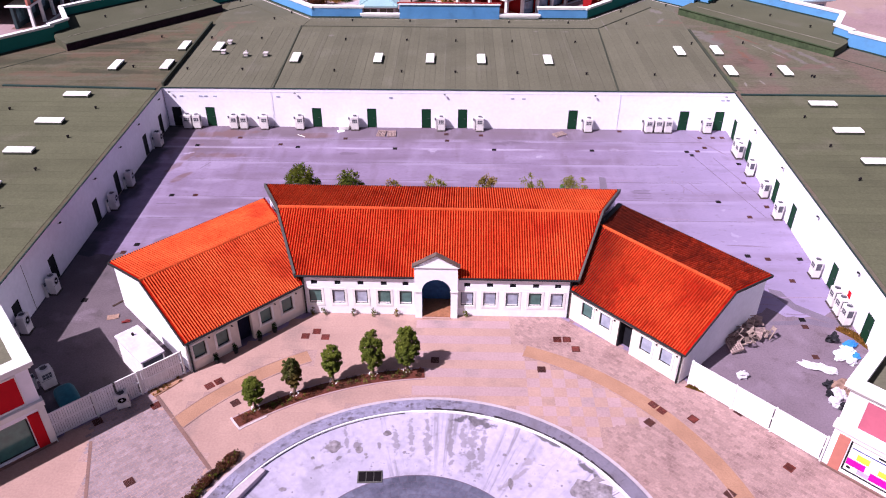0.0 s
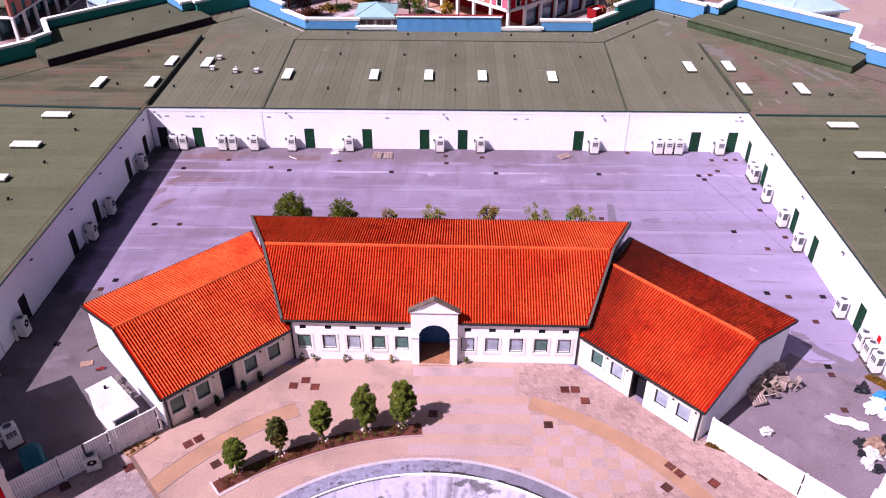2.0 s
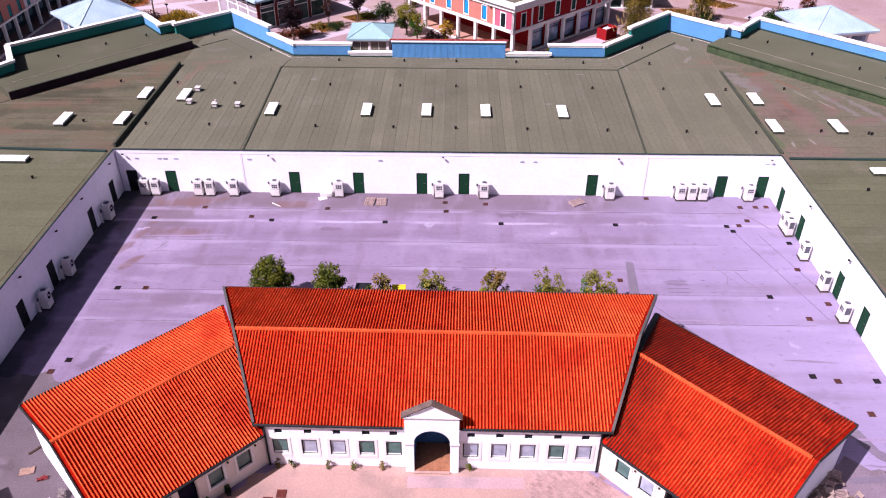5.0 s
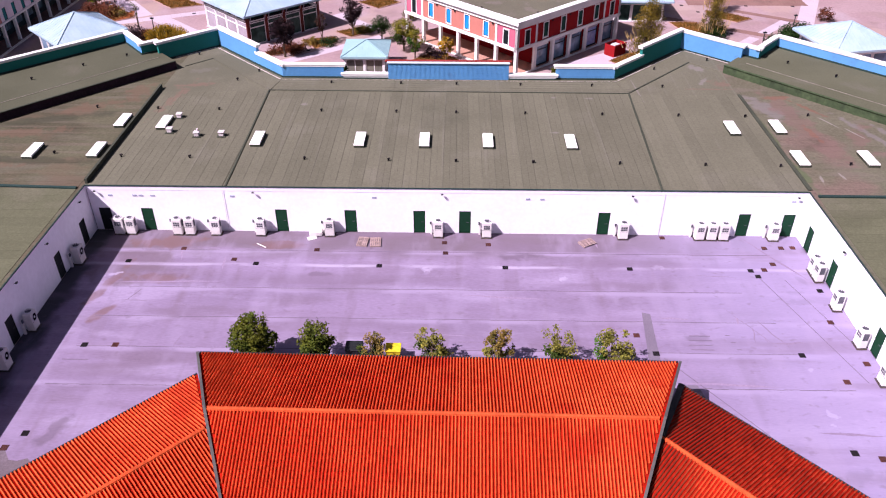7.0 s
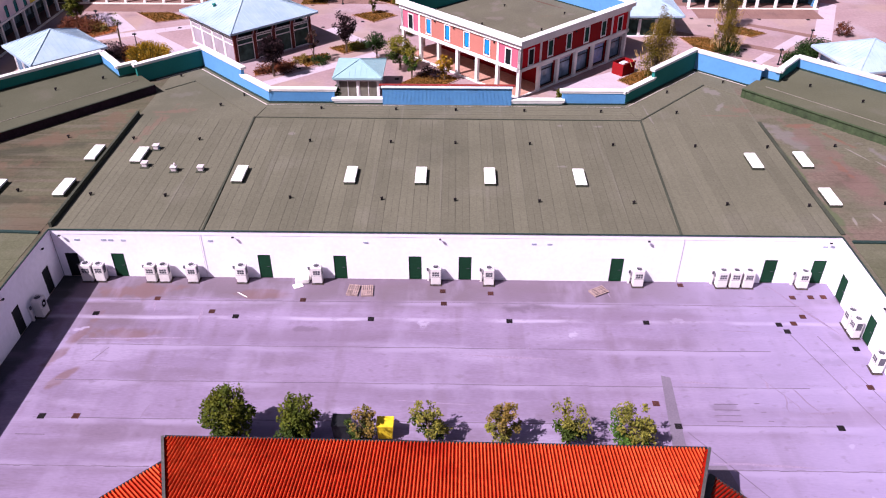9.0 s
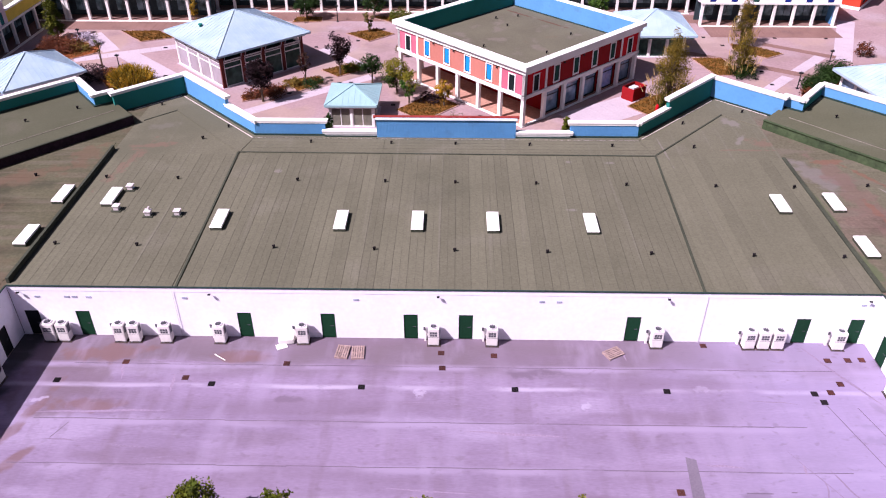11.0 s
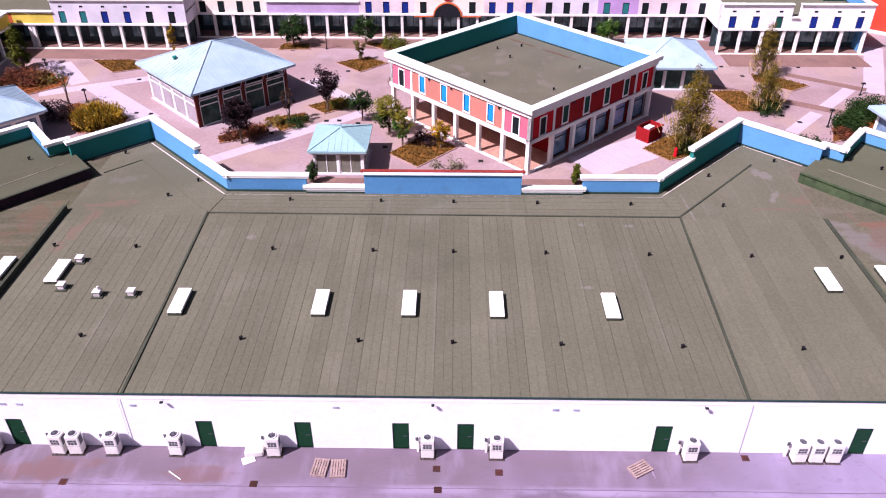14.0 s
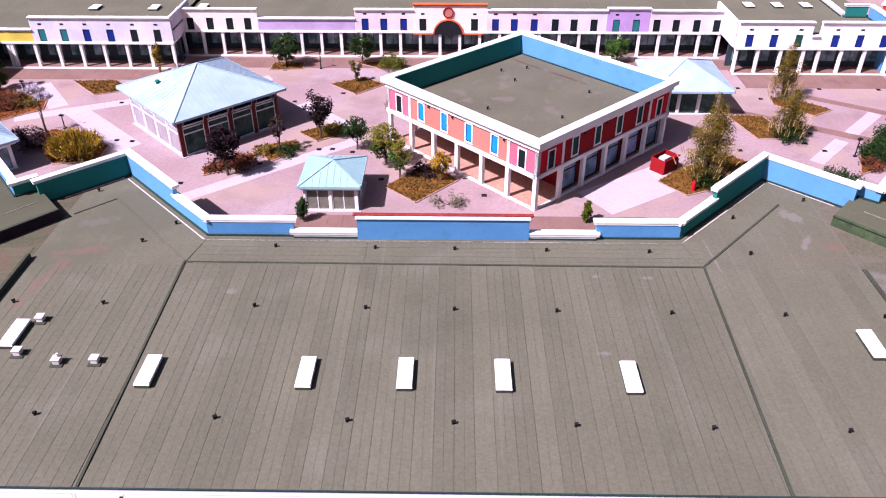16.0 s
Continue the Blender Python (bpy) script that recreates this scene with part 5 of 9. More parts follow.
for y in (73.6, 82.95, 89.6):
    for x in (-27.3, -21.65, -12.25, -5.4, 0.05, 6.3, 13.25, 20.08, 26.05):
        if not (y > 89 and abs(x) > 25):
            pipe_vent(x, y + (0.7 if y > 89 and x < -15 else -0.013 * x))
for x, y in ((-32.85, 64.1), (-32.88, 58.1), (-33.0, 52.3), (-33.0, 46.5), (-40.6, 63.7), (31.45, 63.5), (31.5, 57.75), (31.5, 52.0), (31.78, 82.95), (31.78, 73.65), (35.75, 73.3), (35.95, 73.15), (-32.98, 83.5), (-33.0, 74.4)):
    pipe_vent(x, y)
for x, y in ((-20.0, 92.65), (-27.4, 97.3), (20.25, 94.0), (26.3, 96.6)):
    pipe_vent(x, y)
for x, y in ((33.55, 93.8), (37.0, 90.25), (40.2, 86.25), (-34.0, 94.5), (-37.4, 91.7), (-40.9, 88.0)):
    pipe_vent(x, y, ROOF + 0.82)


M_EXTRACT = mat("pale painted metal", (0.60, 0.55, 0.57), (0.50, 0.46, 0.47), big=1.0, fine=8, rough=0.5)


def roof_fan(x, y, cowl):
    f = empty("roof_extractor", Matrix.Translation((x + 0.15, y + 0.1, ROOF)) @ Matrix.Scale(0.78, 4), "small pale metal extractor box on a dark roof pad", "extractor", "roof extractors")
    part_box("pad", (-0.45, 0.45, -0.45, 0.45, 0, 0.12), M_FLASH, f)
    part_box("housing", (-0.26, 0.26, -0.26, 0.26, 0.12, 0.52), M_EXTRACT, f, "pale metal housing", bevel=0.03)
    part_box("cap", (-0.33, 0.33, -0.33, 0.33, 0.52, 0.6), M_EXTRACT, f, bevel=0.02)
    if cowl:
        bm = bmesh.new()
        tube(bm, (0.1, 0.1, 0.6), (0.1, 0.1, 0.9), 0.1)
        part("cowl", bm, M_EXTRACT, f)


for x, y, c in ((-24.9, 81.4, 0), (-24.85, 78.4, 0), (-22.3, 77.7, 1), (-20.2, 77.8, 0)):
    roof_fan(x, y, c)

# ---- front plaza ----
PC = Vector((-0.95, 19.0))
PLAZA = [(-45, 2), (45, 2), (45, 20), (26.5, 22.5), (20.5, 27.8), (14.4, 33.9), (8.2, 40), (-10.2, 40), (-16.5, 33.8), (-22.3, 28.3), (-29, 21.5), (-45, 12)]
bm = bmesh.new()
hole = [(PC.x + 12.4 * math.cos(6.28319 * i / 96), PC.y + 12.4 * math.sin(6.28319 * i / 96)) for i in range(96)]
es = []
for loop in (PLAZA, hole):
    vs = [bm.verts.new((x, y, -0.0035)) for x, y in loop]
    es += [bm.edges.new((vs[i], vs[(i + 1) % len(vs)])) for i in range(len(vs))]
bmesh.ops.triangle_fill(bm, edges=es, use_beauty=True)
plaza = structure("plaza_pavement", bm, M_JOINT, "pinkish stone plaza with curved bands round a basin", "pavement")


def ring_sector(bm, c, r0, r1, a0, a1, z0, z1, n):
    """A solid ring piece between two angles in degrees."""
    rows = []
    for i in range(n + 1):
        a = radians(a0 + (a1 - a0) * i / n)
        ca, sa = math.cos(a), math.sin(a)
        rows.append([bm.verts.new((c[0] + r * ca, c[1] + r * sa, z)) for r, z in ((r0, z0), (r1, z0), (r1, z1), (r0, z1))])
    for p, q in zip(rows, rows[1:]):
        for k in range(4):
            bm.faces.new((p[k], p[(k + 1) % 4], q[(k + 1) % 4], q[k]))
    bm.faces.new(rows[0])
    bm.faces.new(rows[-1][::-1])


def inside(poly, x, y):
    hit = False
    for (xa, ya), (xb, yb) in zip(poly, poly[1:] + poly[:1]):
        if (ya > y) != (yb > y) and x < (xb - xa) * (y - ya) / (yb - ya) + xa:
            hit = not hit
    return hit


def slabs(name, cells, material, label, gap=0.002):
    """Paving stones: (x, y, half width, half depth, turn in degrees), all in one mesh."""
    verts, faces = [], []
    rnd = random.Random(len(cells))
    for x, y, hw, hd, turn in cells:
        ca, sa = math.cos(radians(turn)), math.sin(radians(turn))
        z = rnd.uniform(-0.0008, 0.0008)
        b = len(verts)
        for zz, k in ((-0.03, 0.0), (z, 0.0005)):
            for sx, sy in ((-1, -1), (1, -1), (1, 1), (-1, 1)):
                px, py = sx * (hw - gap / 2 - k), sy * (hd - gap / 2 - k)
                verts.append((x + px * ca - py * sa, y + px * sa + py * ca, zz))
        faces += [(b + 4, b + 5, b + 6, b + 7)] + [(b + i, b + (i + 1) % 4, b + 4 + (i + 1) % 4, b + 4 + i) for i in range(4)]
    me = bpy.data.meshes.new(name)
    me.from_pydata(verts, [], faces)
    me.materials.append(material)
    o = new(name, me)
    o.parent = plaza
    return tagged(o, label, kind="stuff")


YC = (-1.2, 20.0)
cells = {"peach": [], "lilac": [], "pale": [], "cobble": [], "grey": []}
LINE_L = ((-17.93, 32.35), (-12.9, 26.5))


def zone(x, y):
    rp = math.hypot(x - PC.x, y - PC.y)
    ry = math.hypot(x - YC[0], y - YC[1])
    if rp < 13.15 or not inside(PLAZA, x, y):
        return None
    if 16.85 < ry < 18.0:
        a = math.degrees(math.atan2(y - YC[1], x - YC[0]))
        if 116 < a < 146 or 16 < a < 70:
            return None
    rh = math.hypot(x + 0.1, y - 15.1)
    if 18.95 < rh < 19.3 and 94.5 < math.degrees(math.atan2(y - 15.1, x + 0.1)) < 129.5:
        return None
    if x > 4.3 and ry > 17.9 or (x > 8.9 and y < 30.2 and ry < 17):
        return "cobble"
    side_l = (LINE_L[1][0] - LINE_L[0][0]) * (y - LINE_L[0][1]) - (LINE_L[1][1] - LINE_L[0][1]) * (x - LINE_L[0][0])
    if side_l < 0 and x < -10 and x > -20.2 + 0.35 * (28 - y):
        return "grey"
    if x < -2.6:
        return "peach"
    return "lilac"


y = 21.0
row = 0
while y < 40:
    x = -30.0
    while x < 27:
        z = zone(x, y)
        if z in ("peach", "lilac"):
            k = z
            if z == "lilac" and ((int((x + 40) / 0.78) + row) % 2 == 0 if x > 3.6 else row % 2 == 0):
                k = "pale"
            cells[k].append((x, y, 0.39, 0.39, 0))
        x += 0.78
    y += 0.78
    row += 1
for ang, name, step in ((-43, "cobble", 0.36), (43.5, "grey", 0.36)):
    ca, sa = math.cos(radians(ang)), math.sin(radians(ang))
    rnd = random.Random(3)
    for i in range(-90, 90):
        for j in range(-130, 130):
            u, v = i * step + (step / 2 if j % 2 else 0), j * step * 0.62
            x, y = 5 + u * ca - v * sa, 31 + u * sa + v * ca
            if 20 < y < 41 and zone(x, y) == name:
                cells[name].append((x, y, step / 2, step * 0.31, ang + rnd.uniform(-1.5, 1.5)))
# the stones before the porch stand singly, the others are joined
single = {}
for kind_, paint_ in (("peach", M_STONE), ("lilac", M_LILAC), ("pale", M_STONE)):
    near = [c for c in cells[kind_] if -3.4 < c[0] < 5.2 and 32.4 < c[1] < 38.2]
    cells[kind_] = [c for c in cells[kind_] if c not in near]
    if paint_ not in single:
        o = slabs("paving_stone", [(0, 0, 0.39, 0.39, 0)], paint_, "")
        single[paint_] = o.data
        bpy.data.objects.remove(o)
    for x, y, _, _, _ in near:
        o = new("paving_stone", single[paint_])
        o.parent = plaza
        o.matrix_local = Matrix.Translation((x, y, random.uniform(-0.0008, 0.0008)))
slabs("paving_stone", cells["peach"], M_STONE, "square peach paving stones")
slabs("paving_stone", cells["lilac"], M_LILAC, "square lilac paving stones")
slabs("paving_stone", cells["pale"], M_STONE, "square peach paving stones")
slabs("cobble", cells["cobble"], M_ROUGH, "small pinkish cobbles", 0.03)
slabs("cobble", cells["grey"], mat("grey lilac cobble", (0.275, 0.212, 0.232), (0.235, 0.18, 0.20), big=0.8, fine=9, fine_amount=0.2, island=0.15), "small grey lilac cobbles", 0.03)
for a0, a1 in ((116.5, 146), (16, 70)):
    bm = bmesh.new()
    ring_sector(bm, YC, 16.9, 17.95, a0, a1, -0.03, 0.012, 40)
    part("curved_band", bm, M_TAN, plaza, "tan gravel band")
    for r in (16.85, 17.95):
        bm = bmesh.new()
        ring_sector(bm, YC, r, r + 0.06, a0, a1, -0.03, 0.03, 40)
        part("band_edge", bm, M_JOINT, plaza)
bm = bmesh.new()
bar(bm, Matrix.Identity(4), (*LINE_L[0], 0.0), (*LINE_L[1], 0.0), 0.22, 0.017)
bar(bm, Matrix.Identity(4), (-20.1, 28.3, 0.0), (-18.7, 24.0, 0.0), 0.18, 0.012)
part("brick_course", bm, M_BRICK, plaza, "red brick border course")

# the round basin
basin = empty("round_basin", Matrix.Translation((PC.x, PC.y, 0)), "drained round basin with stained white lining and grey kerb", "basin")
n = 62
bm = bmesh.new()
ring_sector(bm, (0, 0), 12.05, 12.85, 0, 360 / n - 0.035, -0.5, 0.10, 3)
km = mesh_of(bm, "kerb_stone", M_KERB)
for i in range(n):
    o = new("kerb_stone", km)
    o.parent = basin
    o.matrix_local = pose(0, 0, random.uniform(-0.006, 0.006), 0, 0, 360 / n * i)
bm = bmesh.new()
ring_sector(bm, (0, 0), 12.85, 13.12, 0, 360, -0.03, 0.02, 120)
part("kerb_edge", bm, M_PATH, basin, "pale stone edging")
bm = bmesh.new()
ring_sector(bm, (0, 0), 11.975, 12.06, 0, 360, -0.6, 0.05, 120)
part("basin_rim", bm, M_TRIM, basin, "white rim")
# broken black line in the joint between kerb and rim
M_JOINTLINE = mat("black joint line", (0.020, 0.018, 0.022), (0.045, 0.038, 0.045), big=2.0, fine=9, fine_amount=0.4)
rnd = random.Random(31)
for lo, hi, r, z in ((34, 73, 12.045, 0.114), (76, 92, 12.045, 0.114), (98, 139, 11.955, -0.03)):
    a = lo
    while a < hi:
        da = rnd.uniform(0.8, 3.2)
        bm = bmesh.new()
        ring_sector(bm, (0, 0), r, r + (0.03 if r < 12 else rnd.uniform(0.04, 0.12)), a, min(hi, a + da), z - 0.05, z - (rnd.uniform(0, 0.03) if r < 12 else 0), 4)
        part("algae_streak", bm, M_JOINTLINE, basin)
        a += da + rnd.choice((0.0, 0.0, 0.0, 0.3))
bm = bmesh.new()
prof = [(11.98, -0.09), (11.3, -0.36), (9.5, -0.5), (7.9, -0.56), (0.1, -0.565)]
m_ = 96
rings = [[bm.verts.new((r * math.cos(6.28319 * i / m_), r * math.sin(6.28319 * i / m_), z)) for i in range(m_)] for r, z in prof]
for p, q in zip(rings, rings[1:]):
    for i in range(m_):
        bm.faces.new((p[i], p[(i + 1) % m_], q[(i + 1) % m_], q[i]))
part("lining", bm, M_POOL, basin, "stained white lining", smooth=True)
verts, faces = [], []
rr = 0.3
while rr < 6.4:
    k = max(6, int(6.28319 * rr / 0.42))
    for i in range(k):
        a, b = 6.28319 * i / k + 0.008 / rr, 6.28319 * (i + 1) / k - 0.008 / rr
        s = len(verts)
        for r in (rr, rr + 0.395):
            for t in (a, b):
                verts.append((-0.62 + r * math.cos(t), 1.3 + r * math.sin(t), -0.535))
        faces.append((s, s + 1, s + 3, s + 2))
    rr += 0.41
me = bpy.data.meshes.new("basin_tile")
me.from_pydata(verts, [], faces)
me.materials.append(M_POOLDARK)
o = new("basin_tile", me)
o.parent = basin
tagged(o, "slate blue floor tiles in rings", kind="stuff")
bm = bmesh.new()
ring_sector(bm, (-0.62, 1.3), 0.0, 6.5, 0, 360, -0.7, -0.545, 64)
part("basin_bed", bm, M_SEAM, basin)
bm = bmesh.new()
box(bm, -3.6, -2.25, 7.35, 8.15, -0.56, -0.50, pose(0, 0, 0, 0, 0, 3))
part("basin_grating_frame", bm, M_VERGE, basin)
bm = bmesh.new()
for i in range(3):
    box(bm, -3.53 + i * 0.42, -3.15 + i * 0.42, 7.43, 8.07, -0.56, -0.485, pose(0, 0, 0, 0, 0, 3))
part("basin_grating", bm, M_IRON, basin, "black inlet grating")
# cover plate and ledge at the basin edge
part_box("cover_plate", (-1.55, 1.55, -0.5, 0.5, -0.56, -0.40), M_POOL, basin, "pale stained plate", m=Matrix.Translation((-9.66, 7.2, 0)) @ pose(0, 0, 0, 0, 0, 56))
part_box("ledge", (-1.9, 1.9, -0.28, 0.28, -0.5, 0.02), M_PATH, basin, "pale blue-grey ledge inside the kerb", m=Matrix.Translation((-10.15, 6.0, 0)) @ pose(0, 0, 0, 0, 0, 59.5))
part_box("ledge_slot", (-2.15, -1.92, -0.2, 0.2, -0.5, -0.1), M_DARK, basin, "dark outlet", m=Matrix.Translation((-10.15, 6.0, 0)) @ pose(0, 0, 0, 0, 0, 59.5))

# silt and leaves left in the drained basin
def lining_height(r):
    return float(np.interp(r, [a for a, _ in prof[::-1]], [b for _, b in prof[::-1]]))


M_SILT = mat("dark wet silt", (0.13, 0.11, 0.125), (0.25, 0.22, 0.26), big=1.6, fine=5, fine_amount=0.4)
rnd = random.Random(12)
for x, y, r, k in ((8.7, 6.75, 1.3, 0.6), (10.0, 6.2, 0.8, 0.6), (-5.55, 9.55, 0.42, 1.0), (-4.1, 9.4, 0.22, 1.2), (-7.9, 6.6, 0.16, 0.7), (5.35, 7.15, 0.1, 1.0), (4.3, 7.3, 0.14, 2.6), (-2.6, 10.6, 0.24, 0.8), (-3.7, 9.1, 0.1, 1.0), (-6.6, 8.7, 0.11, 1.0), (5.2, 8.9, 0.09, 1.0), (4.7, 8.6, 0.07, 1.0), (2.6, 9.6, 0.08, 1.3), (6.9, 8.1, 0.06, 1.0)):
    bm = bmesh.new()
    ring = []
    for i in range(18):
        a = 6.28319 * i / 18
        q = r * (1 + 0.35 * noise.noise(Vector((3 * math.cos(a), 3 * math.sin(a), x))))
        px_, py_ = x + q * math.cos(a), y + q * k * math.sin(a)
        ring.append(bm.verts.new((px_, py_, lining_height(math.hypot(px_, py_)) + 0.008)))
    bm.faces.new(ring)
    part("silt_patch", bm, M_SILT, basin, "dark patch of silt")


def drain(x, y, material=M_RUST, turn=0.0, s=0.5):
    d = empty("drain_cover", Matrix.Translation((x, y, 0)) @ pose(0, 0, 0, 0, 0, turn), "square iron drain cover let into the paving", "drain cover", "drain covers")
    s *= 0.84
    h = s / 2
    bm = bmesh.new()
    for x0, x1, y0, y1 in ((-h - 0.05, -h, -h - 0.05, h + 0.05), (h, h + 0.05, -h - 0.05, h + 0.05), (-h, h, -h - 0.05, -h), (-h, h, h, h + 0.05)):
        box(bm, x0, x1, y0, y1, -0.02, 0.022)
    part("drain_frame", bm, material, d)
    bm = bmesh.new()
    for i in range(6):
        box(bm, -h + i * s / 6 + 0.004, -h + (i + 1) * s / 6 - 0.004, -h, h, -0.02, 0.018)
    part("grate", bm, material, d)


M_IRONRUST = mat("dark rusty iron", (0.078, 0.028, 0.024), (0.05, 0.022, 0.021), big=2.0, fine=12, spread=0.25)
for x, y in ((-9.55, 37.54), (-8.88, 38.02), (-8.23, 37.46), (-14.62, 32.81), (-14.14, 33.21), (-17.35, 31.1), (6.97, 37.53), (7.6, 37.54), (8.08, 36.61), (12.08, 31.8), (12.47, 31.31), (14.13, 30.68), (18.48, 27.23), (-11.92, 27.47)):
    drain(x, y, M_RUST, 0 if abs(x) < 10 else 40)
for x, y in ((-12.7, 31.43), (-0.97, 35.39), (5.7, 34.66), (11.55, 30.36), (14.75, 25.41), (-16.94, 25.55), (-20.29, 29.78), (16.99, 31.28)):
    drain(x, y, M_IRONRUST, 0 if abs(x) < 10 else 40)
for x, y in ((-24.47, 65.02), (-14.82, 64.85), (-5.57, 64.73), (3.82, 64.67), (13.05, 64.68), (21.95, 64.62), (-24.01, 55.58), (13.07, 55.42), (22.39, 55.43), (22.27, 63.92), (26.13, 62.27), (22.40, 47.42), (23.75, 39.88), (-24.36, 48.01), (-25.60, 41.03), (26.2, 47.08)):
    drain(x, y, M_IRON, s=0.36)
for x, y in ((22.98, 64.75), (23.85, 65.49), (-20.78, 66.73), (-16.58, 65.36), (-10.53, 66.74), (-0.65, 66.49), (16.34, 68.9), (12.14, 57.19), (25.52, 58.77), (-22.0, 55.62), (-0.75, 67.9), (2.65, 67.7), (23.9, 67.6), (25.2, 67.65), (26.1, 67.7), (26.2, 54.7), (24.28, 53.05), (23.79, 47.03), (24.66, 44.31), (23.68, 39.14), (23.26, 36.16), (-25.04, 46.94)):
    drain(x, y, M_IRONRUST, s=0.36)

# ---- north plaza ----
north = sheet("plaza_north", [(-75, 91.6), (-17.2, 91.6), (15.6, 91.6), (75, 91.6), (75, 190), (-75, 190)], 0.0, M_PLAZA, "pale pink stone plaza between low coloured buildings", "pavement")


strip_level = iter(range(1000))


def strip(name, a, b, w, material, label):
    z = 0.004 + 0.0045 * next(strip_level) / 3
    m, length = seg_frame(a, b)
    bm = bmesh.new()
    n = max(1, int(length / 1.2))
    for i in range(n):
        box(bm, length * i / n + 0.01, length * (i + 1) / n - 0.01, -w / 2, w / 2, -0.02, z + 0.0007 * (i % 2), m)
    part(name, bm, material, north, label)


strip("pale_path", (-24.0, 103.0), (-9.5, 115.0), 1.5, M_PATH, "pale lilac stone path")
strip("pale_path", (-46.0, 119.5), (-31.0, 126.2), 1.6, M_PATH, "pale lilac stone path")
strip("pale_path", (-31.0, 126.2), (-21.5, 131.5), 1.6, M_PATH, "pale lilac stone path")
strip("pale_path", (-40.5, 121.8), (-31.5, 113.0), 2.4, M_PATH, "wide pale stone path")
strip("pale_path", (-47.4, 129.0), (-42.6, 122.6), 2.0, M_PATH, "wide pale stone path")
strip("pale_path", (33.9, 110.9), (38.2, 115.6), 1.35, M_PATH, "pale stone slab path")
strip("pale_path", (39.5, 116.9), (44.4, 122.2), 1.35, M_PATH, "pale stone slab path")
strip("pale_path", (46.6, 121.0), (53.2, 136.0), 2.2, M_PATH, "pale lilac stone path")
strip("pale_path", (12.0, 103.0), (20.5, 108.6), 4.5, M_PATH, "wide pale stone path")
strip("pale_path", (-16.5, 124.0), (-10.0, 117.0), 1.6, M_PATH, "pale lilac stone path")
strip("brick_path", (-14.0, 98.0), (16.0, 98.0), 5.5, M_BRICK, "red brick path along the mall")
strip("brick_path", (-55.0, 132.2), (-33.0, 132.2), 3.2, M_BRICK, "red brick promenade")
strip("brick_path", (-33.0, 136.4), (33.0, 136.4), 3.4, M_BRICK, "red brick promenade")
strip("brick_path", (33.0, 131.2), (50.0, 131.2), 4.2, M_BRICK, "red brick promenade")
strip("brick_path", (38.8, 126.6), (46.2, 122.0), 1.1, M_BRICK, "red brick band")
strip("brick_path", (28.5, 123.2), (42.5, 114.8), 1.3, M_BRICK, "red brick band")
for x, y in ((-20.3, 134.0), (-12.5, 126.9), (-17.5, 124.5), (-9.9, 118.5), (-11.8, 113.0), (-13.1, 112.9), (-22.8, 113.9), (-18.2, 109.9), (-24.5, 106.0), (-9.8, 112.4), (-6.6, 107.0), (-2.6, 108.2), (2.6, 104.2), (-33.4, 114.6), (-31.8, 114.4), (-33.6, 121.4), (-38.0, 113.0), (35.7, 117.2), (34.35, 114.9), (35.6, 113.3), (27.5, 113.3), (42.5, 132.2), (43.3, 131.7), (41.1, 128.9), (47.7, 128.8), (32.0, 129.0), (33.6, 126.0), (-36.3, 123.9), (-45.2, 124.3)):
    drain(x, y, M_IRON, s=0.42)


# ---- planted beds ----
def bed(points, label, material=M_BEDGRASS, kerb=True, tufts=0):
    b = empty("planted_bed", None, label, "flower bed", "planted beds")
    cx, cy = sum(p[0] for p in points) / len(points), sum(p[1] for p in points) / len(points)
    bm = bmesh.new()
    prism(bm, points, -0.02, 0.06)
    part("soil", bm, material, b)
    if kerb:
        bm = bmesh.new()
        for p, q in zip(points, points[1:] + points[:1]):
            bar(bm, Matrix.Identity(4), (*p, 0), (*q, 0), 0.10, 0.09)
        part("bed_kerb", bm, M_STONE, b, "peach stone kerb")
    if tufts:
        verts, faces = [], []
        rnd = random.Random(int(cx * 10 + 1000))
        xs, ys = [p[0] for p in points], [p[1] for p in points]
        k = 0
        while k < tufts:
            x, y = rnd.uniform(min(xs), max(xs)), rnd.uniform(min(ys), max(ys))
            if not inside(points, x, y):
                continue
            k += 1
            for _ in range(4):
                a, h = rnd.uniform(0, 6.28), rnd.uniform(0.06, 0.20)
                dx, dy = 0.05 * math.cos(a), 0.05 * math.sin(a)
                lx, ly = rnd.uniform(-0.12, 0.12), rnd.uniform(-0.12, 0.12)
                s = len(verts)
                verts += [(x - dx, y - dy, 0.05), (x + dx, y + dy, 0.05), (x + lx, y + ly, 0.05 + h)]
                faces.append((s, s + 1, s + 2))
        me = bpy.data.meshes.new("grass_tufts")
        me.from_pydata(verts, [], faces)
        me.materials.append(M_BLADE)
        o = new("grass", me)
        o.parent = b
        tagged(o, "dry ochre grass blades", kind="stuff")
    return b


M_BLADE = mat("ochre grass blade", (0.185, 0.085, 0.016), (0.09, 0.056, 0.012), big=0.8, fine=6, island=0.35, bump=0)
M_MULCH = mat("rust red ground cover", (0.23, 0.062, 0.02), (0.13, 0.052, 0.015), big=0.7, fine=8, fine_amount=0.4, bump=0.4)
DRY = "kerbed bed of dry ochre grass and bare soil"
bed([(-3.3, 102.8), (0.4, 106.9), (-2.6, 110.0), (-6.2, 105.6)], DRY, tufts=700)
bed([(-11.0, 126.5), (-8.0, 129.5), (-10.6, 131.6), (-14.3, 129.5)], DRY, tufts=400)
bed([(-40.1, 125.9), (-36.0, 127.6), (-39.4, 130.3), (-44.1, 130.0)], DRY, tufts=500)
